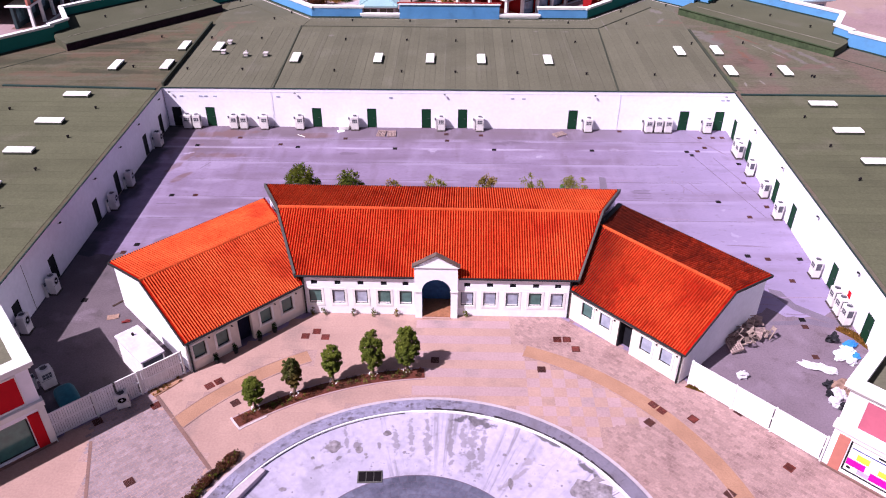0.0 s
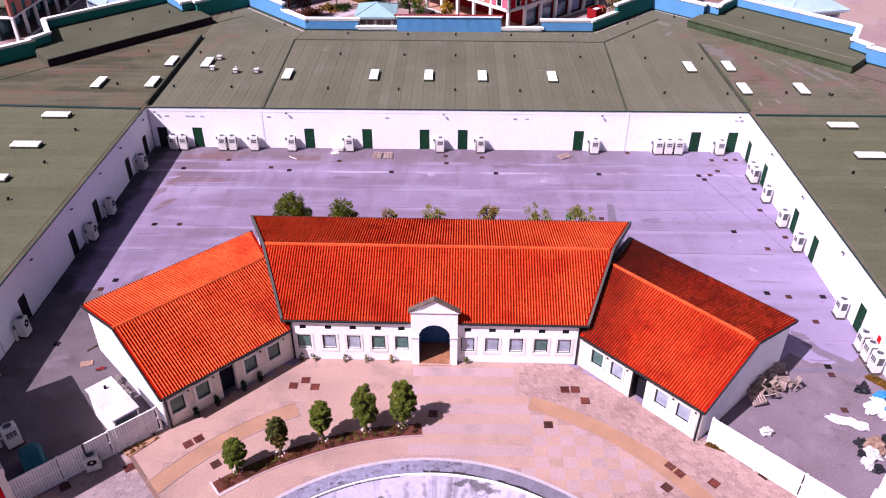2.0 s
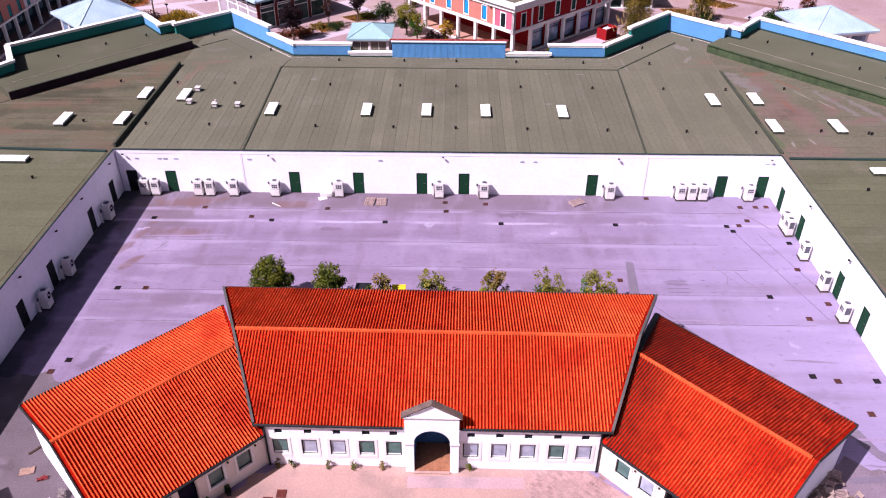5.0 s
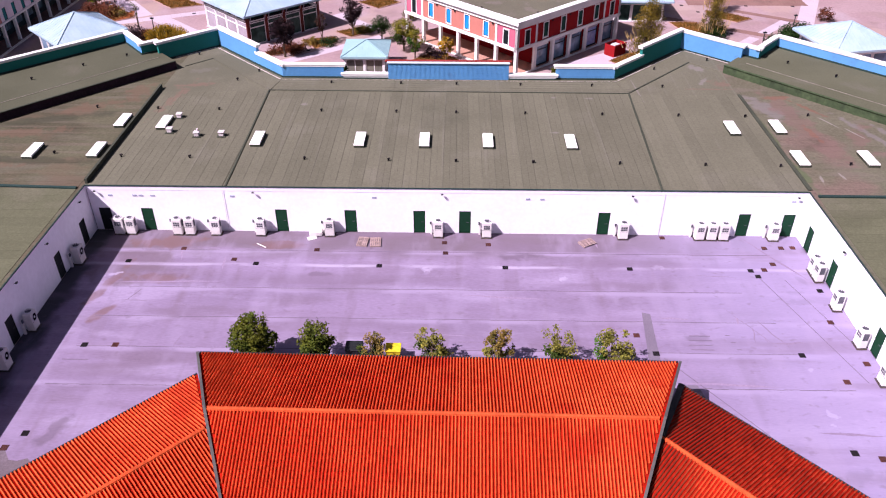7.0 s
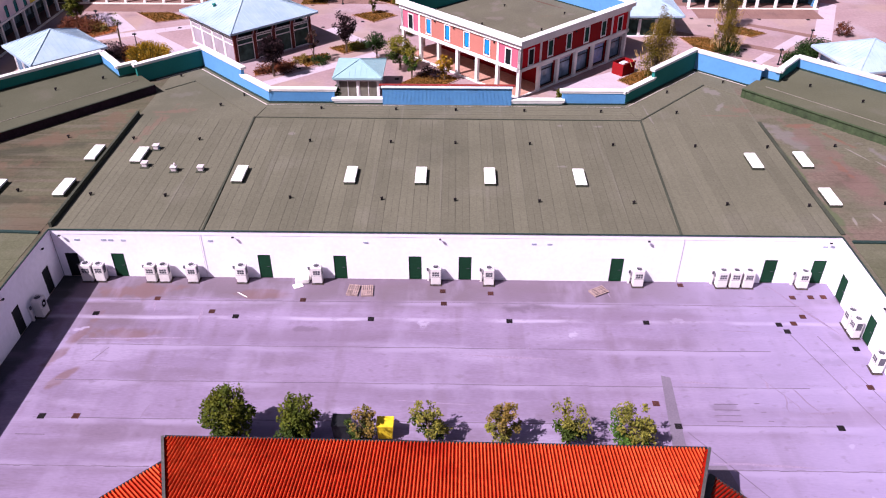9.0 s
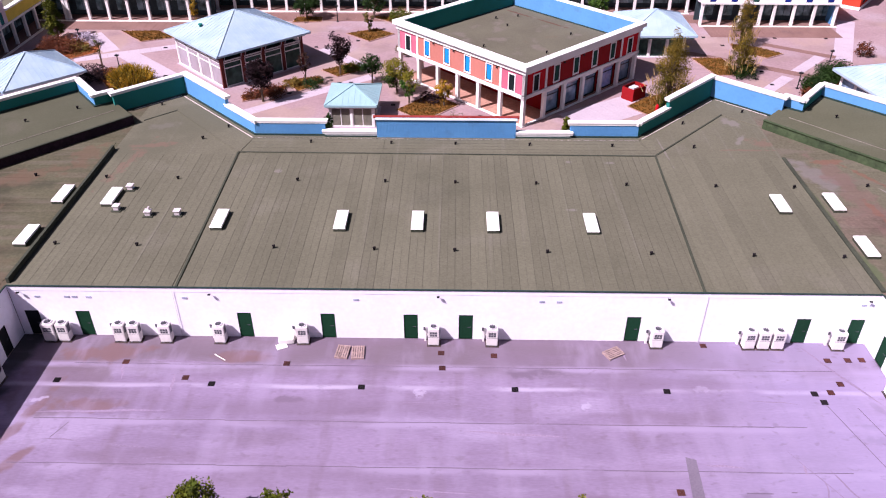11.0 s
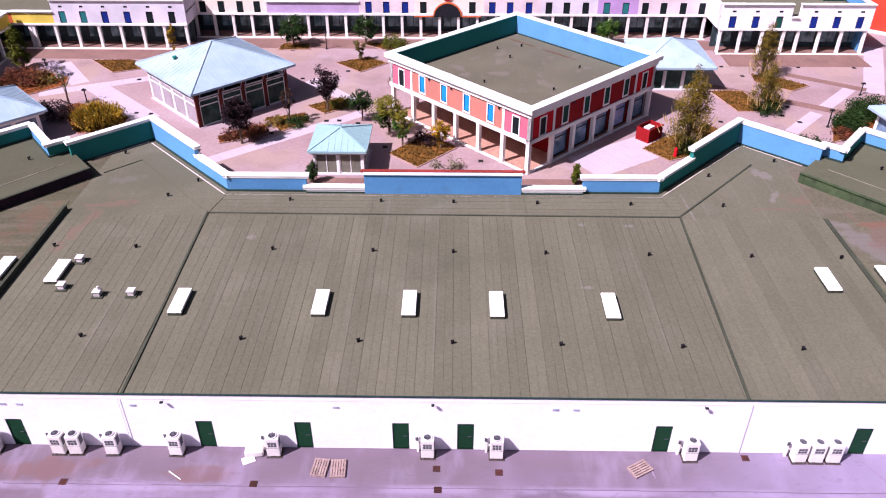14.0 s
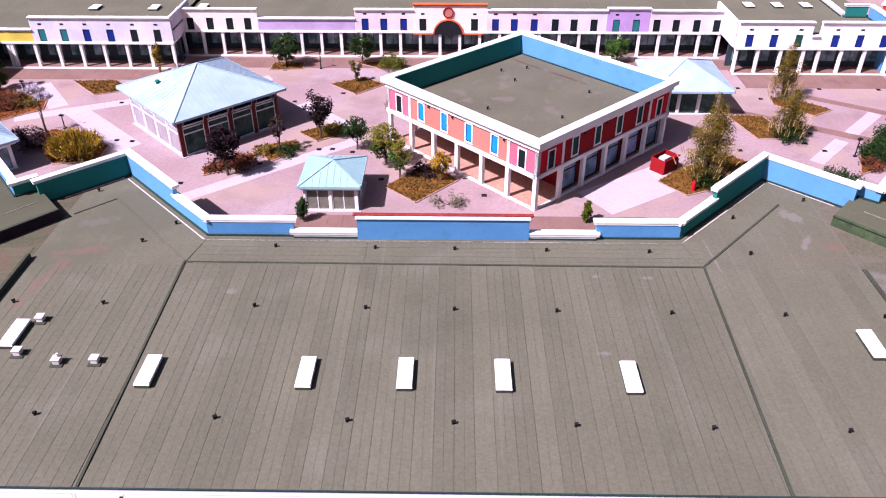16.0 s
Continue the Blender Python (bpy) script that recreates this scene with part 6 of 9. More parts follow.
bed([(-22.8, 107.4), (-19.0, 109.6), (-18.8, 112.2), (-21.2, 111.0), (-23.3, 109.0)], "bed of rust-red ground cover", M_MULCH, tufts=250)
bed([(-17.3, 110.2), (-14.8, 112.8), (-15.6, 114.8), (-19.6, 113.4)], DRY, tufts=300)
bed([(-13.5, 114.6), (-10.3, 117.1), (-12.4, 118.9), (-15.7, 116.6)], DRY, tufts=300)
bed([(-47.2, 119.0), (-44.0, 121.9), (-44.7, 124.4), (-51.3, 127.5), (-53.0, 121.0)], "bed of rust-red ground cover", M_MULCH, tufts=500)
bed([(-37.5, 109.4), (-33.5, 110.2), (-33.8, 113.4), (-40.5, 117.1), (-42.2, 115.6)], "bed of rust-red ground cover", M_MULCH, tufts=500)
bed([(20.2, 104.4), (24.6, 106.2), (23.0, 110.6), (20.7, 109.4), (18.2, 106.9)], DRY, tufts=500)
bed([(25.0, 108.1), (27.8, 110.4), (25.5, 112.9), (23.6, 111.2)], DRY, tufts=300)
bed([(30.0, 115.8), (33.6, 115.8), (32.2, 121.4), (28.5, 121.4)], DRY, tufts=500)
bed([(37.7, 121.4), (40.2, 123.0), (37.9, 125.3), (34.7, 126.6), (34.4, 124.2)], DRY, tufts=400)
bed([(37.0, 108.5), (42.5, 111.0), (46.3, 116.5), (41.6, 116.2), (38.7, 112.6)], "bed of rust-red ground cover", M_MULCH, tufts=300)
bed([(-22.2, 133.9), (-18.2, 134.2), (-18.4, 136.4), (-22.0, 136.4)], DRY, tufts=200)
bed([(-8.8, 134.2), (-6.0, 134.4), (-6.2, 136.8), (-12.5, 136.8)], DRY, tufts=200)

# ---- the red and salmon corner building ----
M_RED = mat("dark red render", (0.27, 0.010, 0.012), (0.24, 0.009, 0.010), fine=4, fine_amount=0.08, bump=0.05)
M_BRIGHTRED = mat("bright red render", (0.55, 0.010, 0.016), fine=4, fine_amount=0.06, bump=0.05)
M_SALMON = mat("salmon render", (0.46, 0.175, 0.14), (0.43, 0.16, 0.125), fine=4, fine_amount=0.05, bump=0.05)
M_PINK = mat("pink render", (0.55, 0.14, 0.21), fine=4, fine_amount=0.05, bump=0.05)
M_PANEBLUE = mat("bright blue shutter", (0.008, 0.25, 0.72), fine=4, fine_amount=0.05, bump=0, rough=0.6, spec=0.06)
M_PANETEAL = mat("teal shutter", (0.02, 0.17, 0.18), fine=4, fine_amount=0.05, bump=0, rough=0.6, spec=0.06)
M_PANENAVY = mat("navy shutter", (0.012, 0.03, 0.22), fine=4, fine_amount=0.05, bump=0, rough=0.6, spec=0.06)
M_PANEDARK = mat("black green shutter", (0.012, 0.018, 0.02), fine=4, fine_amount=0.05, bump=0, rough=0.6, spec=0.06)
M_PANEGREEN = mat("bottle green shutter", (0.012, 0.07, 0.055), fine=4, fine_amount=0.05, bump=0, rough=0.6, spec=0.06)
M_SHOPBACK = mat("dark teal shop front", (0.035, 0.055, 0.062), (0.028, 0.042, 0.05), fine=3)
# the paler second tones paint reflections of sky and plaza into the panes
M_ARCADEGLASS = mat("dark teal glass with painted reflections", (0.030, 0.085, 0.092), (0.17, 0.26, 0.31), big=0.5, fine=1.0, fine_amount=0.45, rough=0.1, bump=0, spec=0.4)
M_SHOPGLASS = mat("bluish glass with painted reflections", (0.06, 0.115, 0.165), (0.22, 0.32, 0.46), big=0.45, fine=1.2, fine_amount=0.45, rough=0.08, bump=0, spec=0.5)

RB = Matrix.Translation((6.95, 115.0, 0)) @ pose(0, 0, 0, 0, 0, 44.1)
HS = 9.52
corner = empty("corner_building", None, "square two-storey building with salmon and dark red faces over arcades", "building")
# local: faces at x=-HS (north-west), y=-HS (south-west -> after the turn: see below)
# after a turn of 45 degrees the face y=-HS looks to the south-east and the face x=-HS to the south-west
UP0, UP1, TOP = 3.0, 5.55, 6.48


def face_frame(which):
    """Frame with x along the face from its left end, y inward, for a face seen from outside."""
    if which == "se":
        return RB @ Matrix.Translation((-HS, -HS, 0))
    if which == "sw":
        return RB @ Matrix.Translation((-HS, HS, 0)) @ pose(0, 0, 0, 0, 0, -90)
    if which == "ne":
        return RB @ Matrix.Translation((HS, -HS, 0)) @ pose(0, 0, 0, 0, 0, 90)
    return RB @ Matrix.Translation((HS, HS, 0)) @ pose(0, 0, 0, 0, 0, 180)


L2 = 2 * HS
for which, mids, ends, panes in (("sw", M_SALMON, M_PINK, M_PANEBLUE), ("se", M_RED, M_BRIGHTRED, M_PANEGREEN), ("ne", M_SALMON, M_PINK, M_PANEBLUE), ("nw", M_RED, M_BRIGHTRED, M_PANEGREEN)):
    m = face_frame(which)
    wx = [1.74, 4.86, 7.97, 11.07, 14.18, 17.30]
    for i, (x0, x1, paint) in enumerate(((0.35, 3.1, ends), (3.4, 15.64, mids), (15.94, 18.69, ends))):
        hs = [(x - 0.36 - x0, x + 0.36 - x0, 0.32 - 0.2 * (i != 1), 1.96 - 0.2 * (i != 1)) for x in wx if x0 < x < x1]
        wall_with_openings("wall_panel", x1 - x0, 0.3, UP1 - UP0 - 0.35, hs, m @ Matrix.Translation((x0, 0.05, UP0 + 0.35)), paint, "painted render panel", corner)
    for x0, x1 in ((0.0, 0.35), (3.1, 3.4), (15.64, 15.94), (18.69, L2)):
        part_box("pilaster", (x0, x1, 0.0, 0.35, UP0 + 0.35, UP1), M_TRIM, corner, m=m)
    part_box("floor_band", (-0.08, L2 + 0.08 if which in ("sw", "ne") else L2, -0.08, 0.4, UP0, UP0 + 0.35), M_TRIM, corner, "white storey band", m=m)
    bm = bmesh.new()
    box(bm, -0.12 if which in ("sw", "ne") else 0.4, L2 + 0.12 if which in ("sw", "ne") else L2 - 0.4, -0.12, 0.4, UP1, UP1 + 0.5, m)
    box(bm, -0.4 if which in ("sw", "ne") else 0.45, L2 + 0.4 if which in ("sw", "ne") else L2 - 0.45, -0.4, 0.45, UP1 + 0.5, TOP, m)
    part("cornice", bm, M_TRIM, corner, "deep white cornice")
    for i, x in enumerate(wx):
        p = panes if 0 < i < 5 else M_PANEDARK
        window_unit(corner, m @ Matrix.Translation((x, 0.06, UP0 + (0.67 if 0 < i < 5 else 0.47))), 0.72, 1.64, p, M_TRIM, M_FRAME, border=0.13)
        if i in (1, 2, 4):
            part_box("wall_spot", (x + 1.0, x + 1.16, -0.1, 0.05, UP1 - 0.3, UP1 - 0.16), M_FRAME, corner, "small dark wall spotlight", m=m)
    # teal stands for shade, blue for sun on the visible inner faces
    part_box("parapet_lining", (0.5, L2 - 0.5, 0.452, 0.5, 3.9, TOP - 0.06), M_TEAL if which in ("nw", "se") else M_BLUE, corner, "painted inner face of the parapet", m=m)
    # ground floor columns
    for i in range(7):
        x = 0.22 + i * (L2 - 0.44) / 6
        if which in ("sw", "ne") or 0 < i < 6:
            bm = bmesh.new()
            box(bm, x - 0.19, x + 0.19, 0.02, 0.37, 0.12, UP0 - 0.12, m)
            box(bm, x - 0.22, x + 0.22, -0.01, 0.40, 0.0, 0.12, m)
            box(bm, x - 0.22, x + 0.22, -0.01, 0.40, UP0 - 0.12, UP0 - 0.002, m)
            part("column", bm, M_TRIM, corner, "white square column")
part_box("roof", (-HS + 0.5, HS - 0.5, -HS + 0.5, HS - 0.5, 4.0, 4.4), M_ROOF_FLAT, corner, "weathered felt roof", m=RB)
part_box("floor_slab", (-HS + 0.4, HS - 0.4, -HS + 0.4, HS - 0.4, 2.85, 3.05), M_TRIM, corner, m=RB)
for x0, x1, y0, y1 in ((-HS + 0.52, HS - 0.52, HS - 0.66, HS - 0.52), (-HS + 0.52, HS - 0.52, -HS + 0.52, -HS + 0.66), (-HS + 0.52, -HS + 0.66, -HS + 0.66, HS - 0.66), (HS - 0.66, HS - 0.52, -HS + 0.66, HS - 0.66)):
    part_box("roof_flashing", (x0, x1, y0, y1, 4.402, 4.50), M_DARKEDGE, corner, "dark felt upstand", m=RB)
# kerb and floor of the arcade
for which in ("sw", "se"):
    part_box("arcade_kerb", (0.0 if which == "sw" else 0.5, L2 - 0.5, 0.03, 0.33, 0.0, 0.09), M_TRIM, corner, "white kerb between the columns", m=face_frame(which))
part_box("arcade_floor", (-HS + 0.4, HS - 0.4, -HS + 0.4, HS - 0.4, 0.0, 0.06), mat("orange pink floor tile", (0.42, 0.24, 0.18), (0.36, 0.20, 0.155), fine=4), corner, "orange pink tiled arcade floor", m=RB)
# shop core on the ground floor
part_box("core_wall", (-HS + 4.6, HS - 1.6, -HS + 0.75, HS - 1.6, 0.0, 2.85), M_RED, corner, "dark red ground-floor wall", m=RB)
mse = face_frame("se")
for i in range(6):
    x = 0.22 + (i + 0.5) * (L2 - 0.44) / 6
    if i == 0:
        continue
    bm = bmesh.new()
    for x0, x1, z0, z1 in ((-1.25, -1.15, 0.1, 2.6), (1.15, 1.25, 0.1, 2.6), (-1.15, 1.15, 2.5, 2.6), (-1.15, 1.15, 0.1, 0.25), (-1.15, 1.15, 1.95, 2.03)):
        box(bm, x + x0, x + x1, 0.6, 0.75, z0, z1, mse)
    wd = part("shop_window", bm, M_FRAME, corner, "dark framed shop window")
    part_box("pane", (x - 1.15, x + 1.15, 0.66, 0.70, 0.25, 2.5), M_SHOPGLASS if i != 4 else mat("pale blue shop poster", (0.25, 0.33, 0.62), (0.4, 0.42, 0.62), big=1.0, fine=3), wd, m=mse)
    part_box("fascia_board", (x - 1.2, x + 1.2, 0.52, 0.6, 2.45, 2.75), M_TRIM if i % 2 else M_PATH, corner, "pale shop fascia", m=mse)
for x, y in ((2.5, 4.0), (-4.5, 1.0), (-1.0, -5.0), (5.5, -3.0), (6.0, 5.5), (3.5, 6.8)):
    v = RB @ Vector((x, y, 4.4))
    pipe_vent(v.x, v.y, 4.4)


# pale tone carries the sunlight on the pavilion's south-west panes
M_PANEPALE = mat("sunlit grey lilac glass", (0.34, 0.31, 0.36), (0.24, 0.21, 0.23), big=0.5, fine=2, fine_amount=0.15, rough=0.15, bump=0, spec=0.5)
M_PAVGLASS = mat("dark green pavilion glass", (0.018, 0.040, 0.034), (0.045, 0.092, 0.078), big=0.7, fine=2, fine_amount=0.4, rough=0.2, bump=0, spec=0.1)
M_KIOSKPANE = mat("beige kiosk glass", (0.20, 0.19, 0.15), (0.14, 0.14, 0.12), big=0.8, fine=2, rough=0.15, bump=0)
# ---- pavilions with hipped metal roofs ----
def pavilion(name, centre, turn, half_w, half_d, eave, apex, inset, label, lattice=True, panels=4, green=False):
    m = Matrix.Translation((*centre, 0)) @ pose(0, 0, 0, 0, 0, turn)
    p = empty(name, m, label, "pavilion", "plaza pavilions")
    c = [(-half_w, -half_d), (half_w, -half_d), (half_w, half_d), (-half_w, half_d)]
    for i in range(4):
        a, b = Vector((*c[i], eave)), Vector((*c[(i + 1) % 4], eave))
        top = Vector((0, 0, apex))
        bm = bmesh.new()
        lo = [bm.verts.new(v - Vector((0, 0, 0.1))) for v in (a, b, top)]
        hi = [bm.verts.new(v) for v in (a, b, top)]
        bm.faces.new(lo[::-1])
        bm.faces.new(hi)
        for k in range(3):
            bm.faces.new((lo[k], lo[(k + 1) % 3], hi[(k + 1) % 3], hi[k]))
        sheet_ = part("roof_sheet", bm, M_SEAMROOF, p, "pale blue metal roof slope")
        length = (b - a).length
        n = int(length / 0.55)
        mid_ = (a + b) / 2
        for k in range(1, n):
            s = k / n
            q = a + (b - a) * s
            f = 1 - abs(2 * s - 1)
            bm = bmesh.new()
            bar(bm, Matrix.Identity(4), q, q + (top - mid_) * f, 0.035, 0.03)
            part("standing_seam", bm, M_SEAMROOF, sheet_)
        bm = bmesh.new()
        bar(bm, Matrix.Identity(4), a, top, 0.16, 0.07)
        part("hip_cap", bm, M_SEAMROOF, p)
        bm = bmesh.new()
        bar(bm, Matrix.Identity(4), a - Vector((0, 0, 0.1)), b - Vector((0, 0, 0.1)), 0.12, 0.1, 0.12)
        part("eave_gutter", bm, M_SEAMROOF, p)
        fa, fb = a * 0.93 + Vector((0, 0, 0.07 * a.z - 0.13)), b * 0.93 + Vector((0, 0, 0.07 * b.z - 0.13))
        bm = bmesh.new()
        bar(bm, Matrix.Identity(4), fa, fb, 0.1, 0.02, 0.3)
        part("fascia", bm, M_TEAL if lattice or green else M_TRIM, p)
    w, d = half_w - inset, half_d - inset
    cc = [(-w, -d), (w, -d), (w, d), (-w, d)]
    M_P = M_TRIM if not lattice else mat("red brown timber", (0.13, 0.03, 0.025), fine=5)
    for i in range(4):
        m2, length = seg_frame(cc[i], cc[(i + 1) % 4])
        n = panels
        top_z = eave - 0.15
        brown = lattice and i != 3
        hw_ = 0.2 if brown else 0.09
        zt = min(2.8, top_z - 0.05)
        zl = zt - (0.62 if lattice else 0.5)
        for k in range(n):
            bm = bmesh.new()
            x0, x1 = length * k / n, length * (k + 1) / n
            box(bm, x0 - hw_, x0 + hw_, -0.11, 0.11, 0, top_z, m2)
            part("post", bm, M_P if brown else M_TRIM, p, "red brown timber post" if brown else "white post")
            a0, a1 = x0 + hw_, x1 - hw_
            bm = bmesh.new()
            bars = [(a0, a0 + 0.1, 0.05, zt), (a1 - 0.1, a1, 0.05, zt), (a0 + 0.1, a1 - 0.1, zt - 0.1, zt), (a0 + 0.1, a1 - 0.1, 0.05, 0.16), (a0 + 0.1, a1 - 0.1, zl - 0.06, zl + 0.06)]
            if name == "kiosk":
                bars[-1] = ((a0 + a1) / 2 - 0.04, (a0 + a1) / 2 + 0.04, 0.16, zt - 0.1)
            for b0, b1, z0, z1 in bars:
                box(bm, b0, b1, -0.05, 0.05, z0, z1, m2)
            win = part("shop_window", bm, M_TRIM, p, "white window frame")
            pane = M_PANEPALE if lattice and i == 3 else M_KIOSKPANE if name == "kiosk" else M_PAVGLASS if lattice or green else M_SHOPGLASS
            part_box("pane", (a0 + 0.08, a1 - 0.08, -0.01, 0.01, 0.14, zt - 0.08), pane, win, m=m2)
            if lattice:
                part_box("head_rail", (a0, a1, -0.06, 0.06, zt + 0.12, zt + 0.24), M_TRIM, p, "white head rail", m=m2)
                for xe in (x0 + hw_ + 0.06, x1 - hw_ - 0.06):
                    bm = bmesh.new()
                    bar(bm, m2, (xe, -0.05, zt - 0.1), (xe, -0.62, top_z + 0.02), 0.07, 0.07)
                    part("bracket", bm, M_PATH, p, "pale timber eave bracket")
    part_box("core", (-w + 0.8, w - 0.8, -d + 0.8, d - 0.8, 0.0, eave - 0.12), M_DARK, p, "dark interior")
    part_box("plinth", (-w - 0.3, w + 0.3, -d - 0.3, d + 0.3, 0.0, 0.045), M_PATH, p, "pale stone plinth")
    return p


pavilion("pavilion", (-25.45, 118.5), 44.2, 6.07, 6.02, 4.02, 6.5, 0.85, "glazed timber pavilion with a pale blue hipped metal roof")
pavilion("pavilion", (-45.4, 108.6), 45, 4.25, 4.25, 3.0, 4.95, 0.8, "small pavilion with a pale blue hipped metal roof behind the parapet", lattice=False, panels=3)
pavilion("pavilion", (45.6, 107.2), 12, 4.3, 4.3, 3.0, 4.95, 0.8, "small pavilion with a pale blue hipped metal roof behind the parapet", lattice=False, panels=3)
pavilion("pavilion", (24.4, 125.2), 0, 4.2, 4.55, 3.0, 4.8, 1.1, "glazed pavilion with a pale blue hipped metal roof", lattice=False, panels=3, green=True)
M_SEAMROOF = mat("pale teal standing seam metal", (0.28, 0.45, 0.48), (0.25, 0.41, 0.45), big=0.5, fine=4, fine_amount=0.06, bump=0.03, rough=0.45, spread=0.05, spec=0.4)
pavilion("kiosk", (-10.3, 103.88), 0, 2.59, 2.8, 2.5, 3.52, 0.42, "small white glazed kiosk with a pale blue hipped roof", lattice=False, panels=2)

cowl = empty("roof_cowl", Matrix.Translation((-29.1, 117.0, 4.72)), "small dark teal cowl on the pavilion roof", "cowl")
bm = bmesh.new()
tube(bm, (0, 0, 0), (0, 0, 0.5), 0.16, 0.14, 10)
part("stem", bm, M_TEAL, cowl)
bm = bmesh.new()
tube(bm, (0, 0, 0.5), (0, 0, 0.62), 0.26, 0.2, 10)
part("cap", bm, M_TEAL, cowl)

M_REDORANGE = mat("orange red render", (0.55, 0.06, 0.03), (0.50, 0.05, 0.026), fine=4, fine_amount=0.06, bump=0.05)
# ---- arcaded buildings round the plaza ----
M_LILACPAINT = mat("lilac render", (0.50, 0.37, 0.60), fine=3, fine_amount=0.05, bump=0.05)
M_PALEPINK = mat("pale pink render", (0.76, 0.65, 0.71), fine=3, fine_amount=0.05, bump=0.05)
M_PALELILAC = mat("pale lilac render", (0.69, 0.66, 0.76), fine=3, fine_amount=0.05, bump=0.05)
M_YELLOW = mat("yellow render", (0.75, 0.58, 0.10), fine=3, fine_amount=0.05, bump=0.05)
M_VIOLET = mat("violet render", (0.50, 0.32, 0.62), fine=3, fine_amount=0.05, bump=0.05)
M_ORANGE = mat("orange red cornice", (0.60, 0.14, 0.05), fine=4, fine_amount=0.08, bump=0.05)


def arcade(m, length, sections, pitch, label, depth=20.0, places=None):
    """An arcaded range on y=0 facing -y. sections: (u0, u1, top, paint, pane, window places, cornice paint, vents)."""
    a = empty("arcade_building", m, label, "building", "arcaded buildings")
    n = max(1, round(length / pitch))
    bm = bmesh.new()
    box(bm, -0.17, 0.17, -0.03, 0.31, 0.12, 2.72)
    box(bm, -0.2, 0.2, -0.06, 0.34, 0, 0.12)
    box(bm, -0.2, 0.2, -0.06, 0.34, 2.72, 2.849)
    cm = mesh_of(bm, "column", M_TRIM)
    for u in places or [0.25 + (length - 0.5) * i / n for i in range(n + 1)]:
        o = new("column", cm)
        o.parent = a
        o.matrix_local = Matrix.Translation((u, 0, 0))
    part_box("storey_band", (0, length, -0.14, 0.3, 2.85, 3.08), M_TRIM, a, "white storey band")
    part_box("ceiling", (0, length, 0.3, 3.2, 2.85, 3.0), M_TRIM, a)
    part_box("arcade_floor", (0, length, -0.5, 3.2, -0.01, 0.06), M_BRICK, a, "red brick arcade floor")
    part_box("arcade_kerb", (0, length, -0.62, -0.22, 0.0, 0.075), M_CREAM, a, "pale kerb before the columns")
    part_box("back_wall", (0, length, 2.2, 2.6, 0, 2.85), M_SHOPBACK, a, "dark shop fronts")
    bm = bmesh.new()
    box(bm, 0.2, 1.05, 0.0, 0.06, 0.75, 2.5)
    box(bm, 1.13, 1.98, 0.0, 0.06, 0.75, 2.5)
    gm = mesh_of(bm, "shop_pane", M_ARCADEGLASS)
    for i in range(n):
        o = new("shop_pane", gm)
        o.parent = a
        o.matrix_local = Matrix.Translation(((length / n) * i + 0.35, 2.1, 0))
    zr = 99
    for u0, u1, top, paint, pane, spots, corn, vents in sections:
        hs = [(u - 0.42 - u0, u + 0.42 - u0, 0.04, 1.5) for u in spots]
        wall_with_openings("facade_panel", u1 - u0, 0.3, top - 3.08 - 0.25, hs, Matrix.Translation((u0, 0.0, 3.08)), paint, "painted upper facade", a)
        bm = bmesh.new()
        box(bm, u0, u1, -0.12, 0.4, top - 0.25, top - 0.1)
        box(bm, u0 - 0.04, u1 + 0.04, -0.2, 0.45, top - 0.1, top)
        part("cornice", bm, corn or M_TRIM, a)
        for k, u in enumerate(spots):
            pp = pane[k % len(pane)] if isinstance(pane, tuple) else pane
            window_unit(a, Matrix.Translation((u, 0.08, 3.12)), 0.84, 1.46, pp, M_ORANGE if corn else M_TRIM if paint is M_VIOLET else None, M_FRAME, border=0.1)
            if vents:
                part_box("vent", (u - 0.22, u + 0.22, -0.012, 0.0, 5.06, 5.28), M_DARK, a)
        zr = min(zr, top)
    part_box("roof", (0, length, 0.45, depth, 4.3, 4.5), M_ROOF, a, "olive felt roof")
    part_box("rear_wall", (0, length, depth - 0.3, depth, 0, 4.3), M_WHITE, a)
    return a


def spots(a, b, n):
    return [a + (b - a) * (i + 0.5) / n for i in range(n)]


arcade(Matrix.Translation((-53.0, 134.6, 0)), 19.7, [(0, 3.1, 4.6, M_YELLOW, M_PANEDARK, [], None, 0), (3.1, 19.7, 6.05, M_PALELILAC, (M_PANETEAL, M_PANETEAL, M_PANENAVY, M_PANENAVY, M_PANEDARK, M_PANEDARK), [4.3, 6.9, 9.6, 12.4, 15.2, 17.95], None, 1)], 2.75, "white and lilac arcaded range with coloured shutters")
arcade(Matrix.Translation((-64.0, 134.65, 0)), 11.0, [(0, 8.9, 4.55, M_ORANGE, M_PANEDARK, [], None, 0), (8.9, 11.0, 4.6, M_YELLOW, M_PANEDARK, [], None, 0)], 2.75, "low orange and yellow arcaded range")
u = lambda px: (-28.5 + (px - 402) * 0.0703) * 0.984 + 33.73
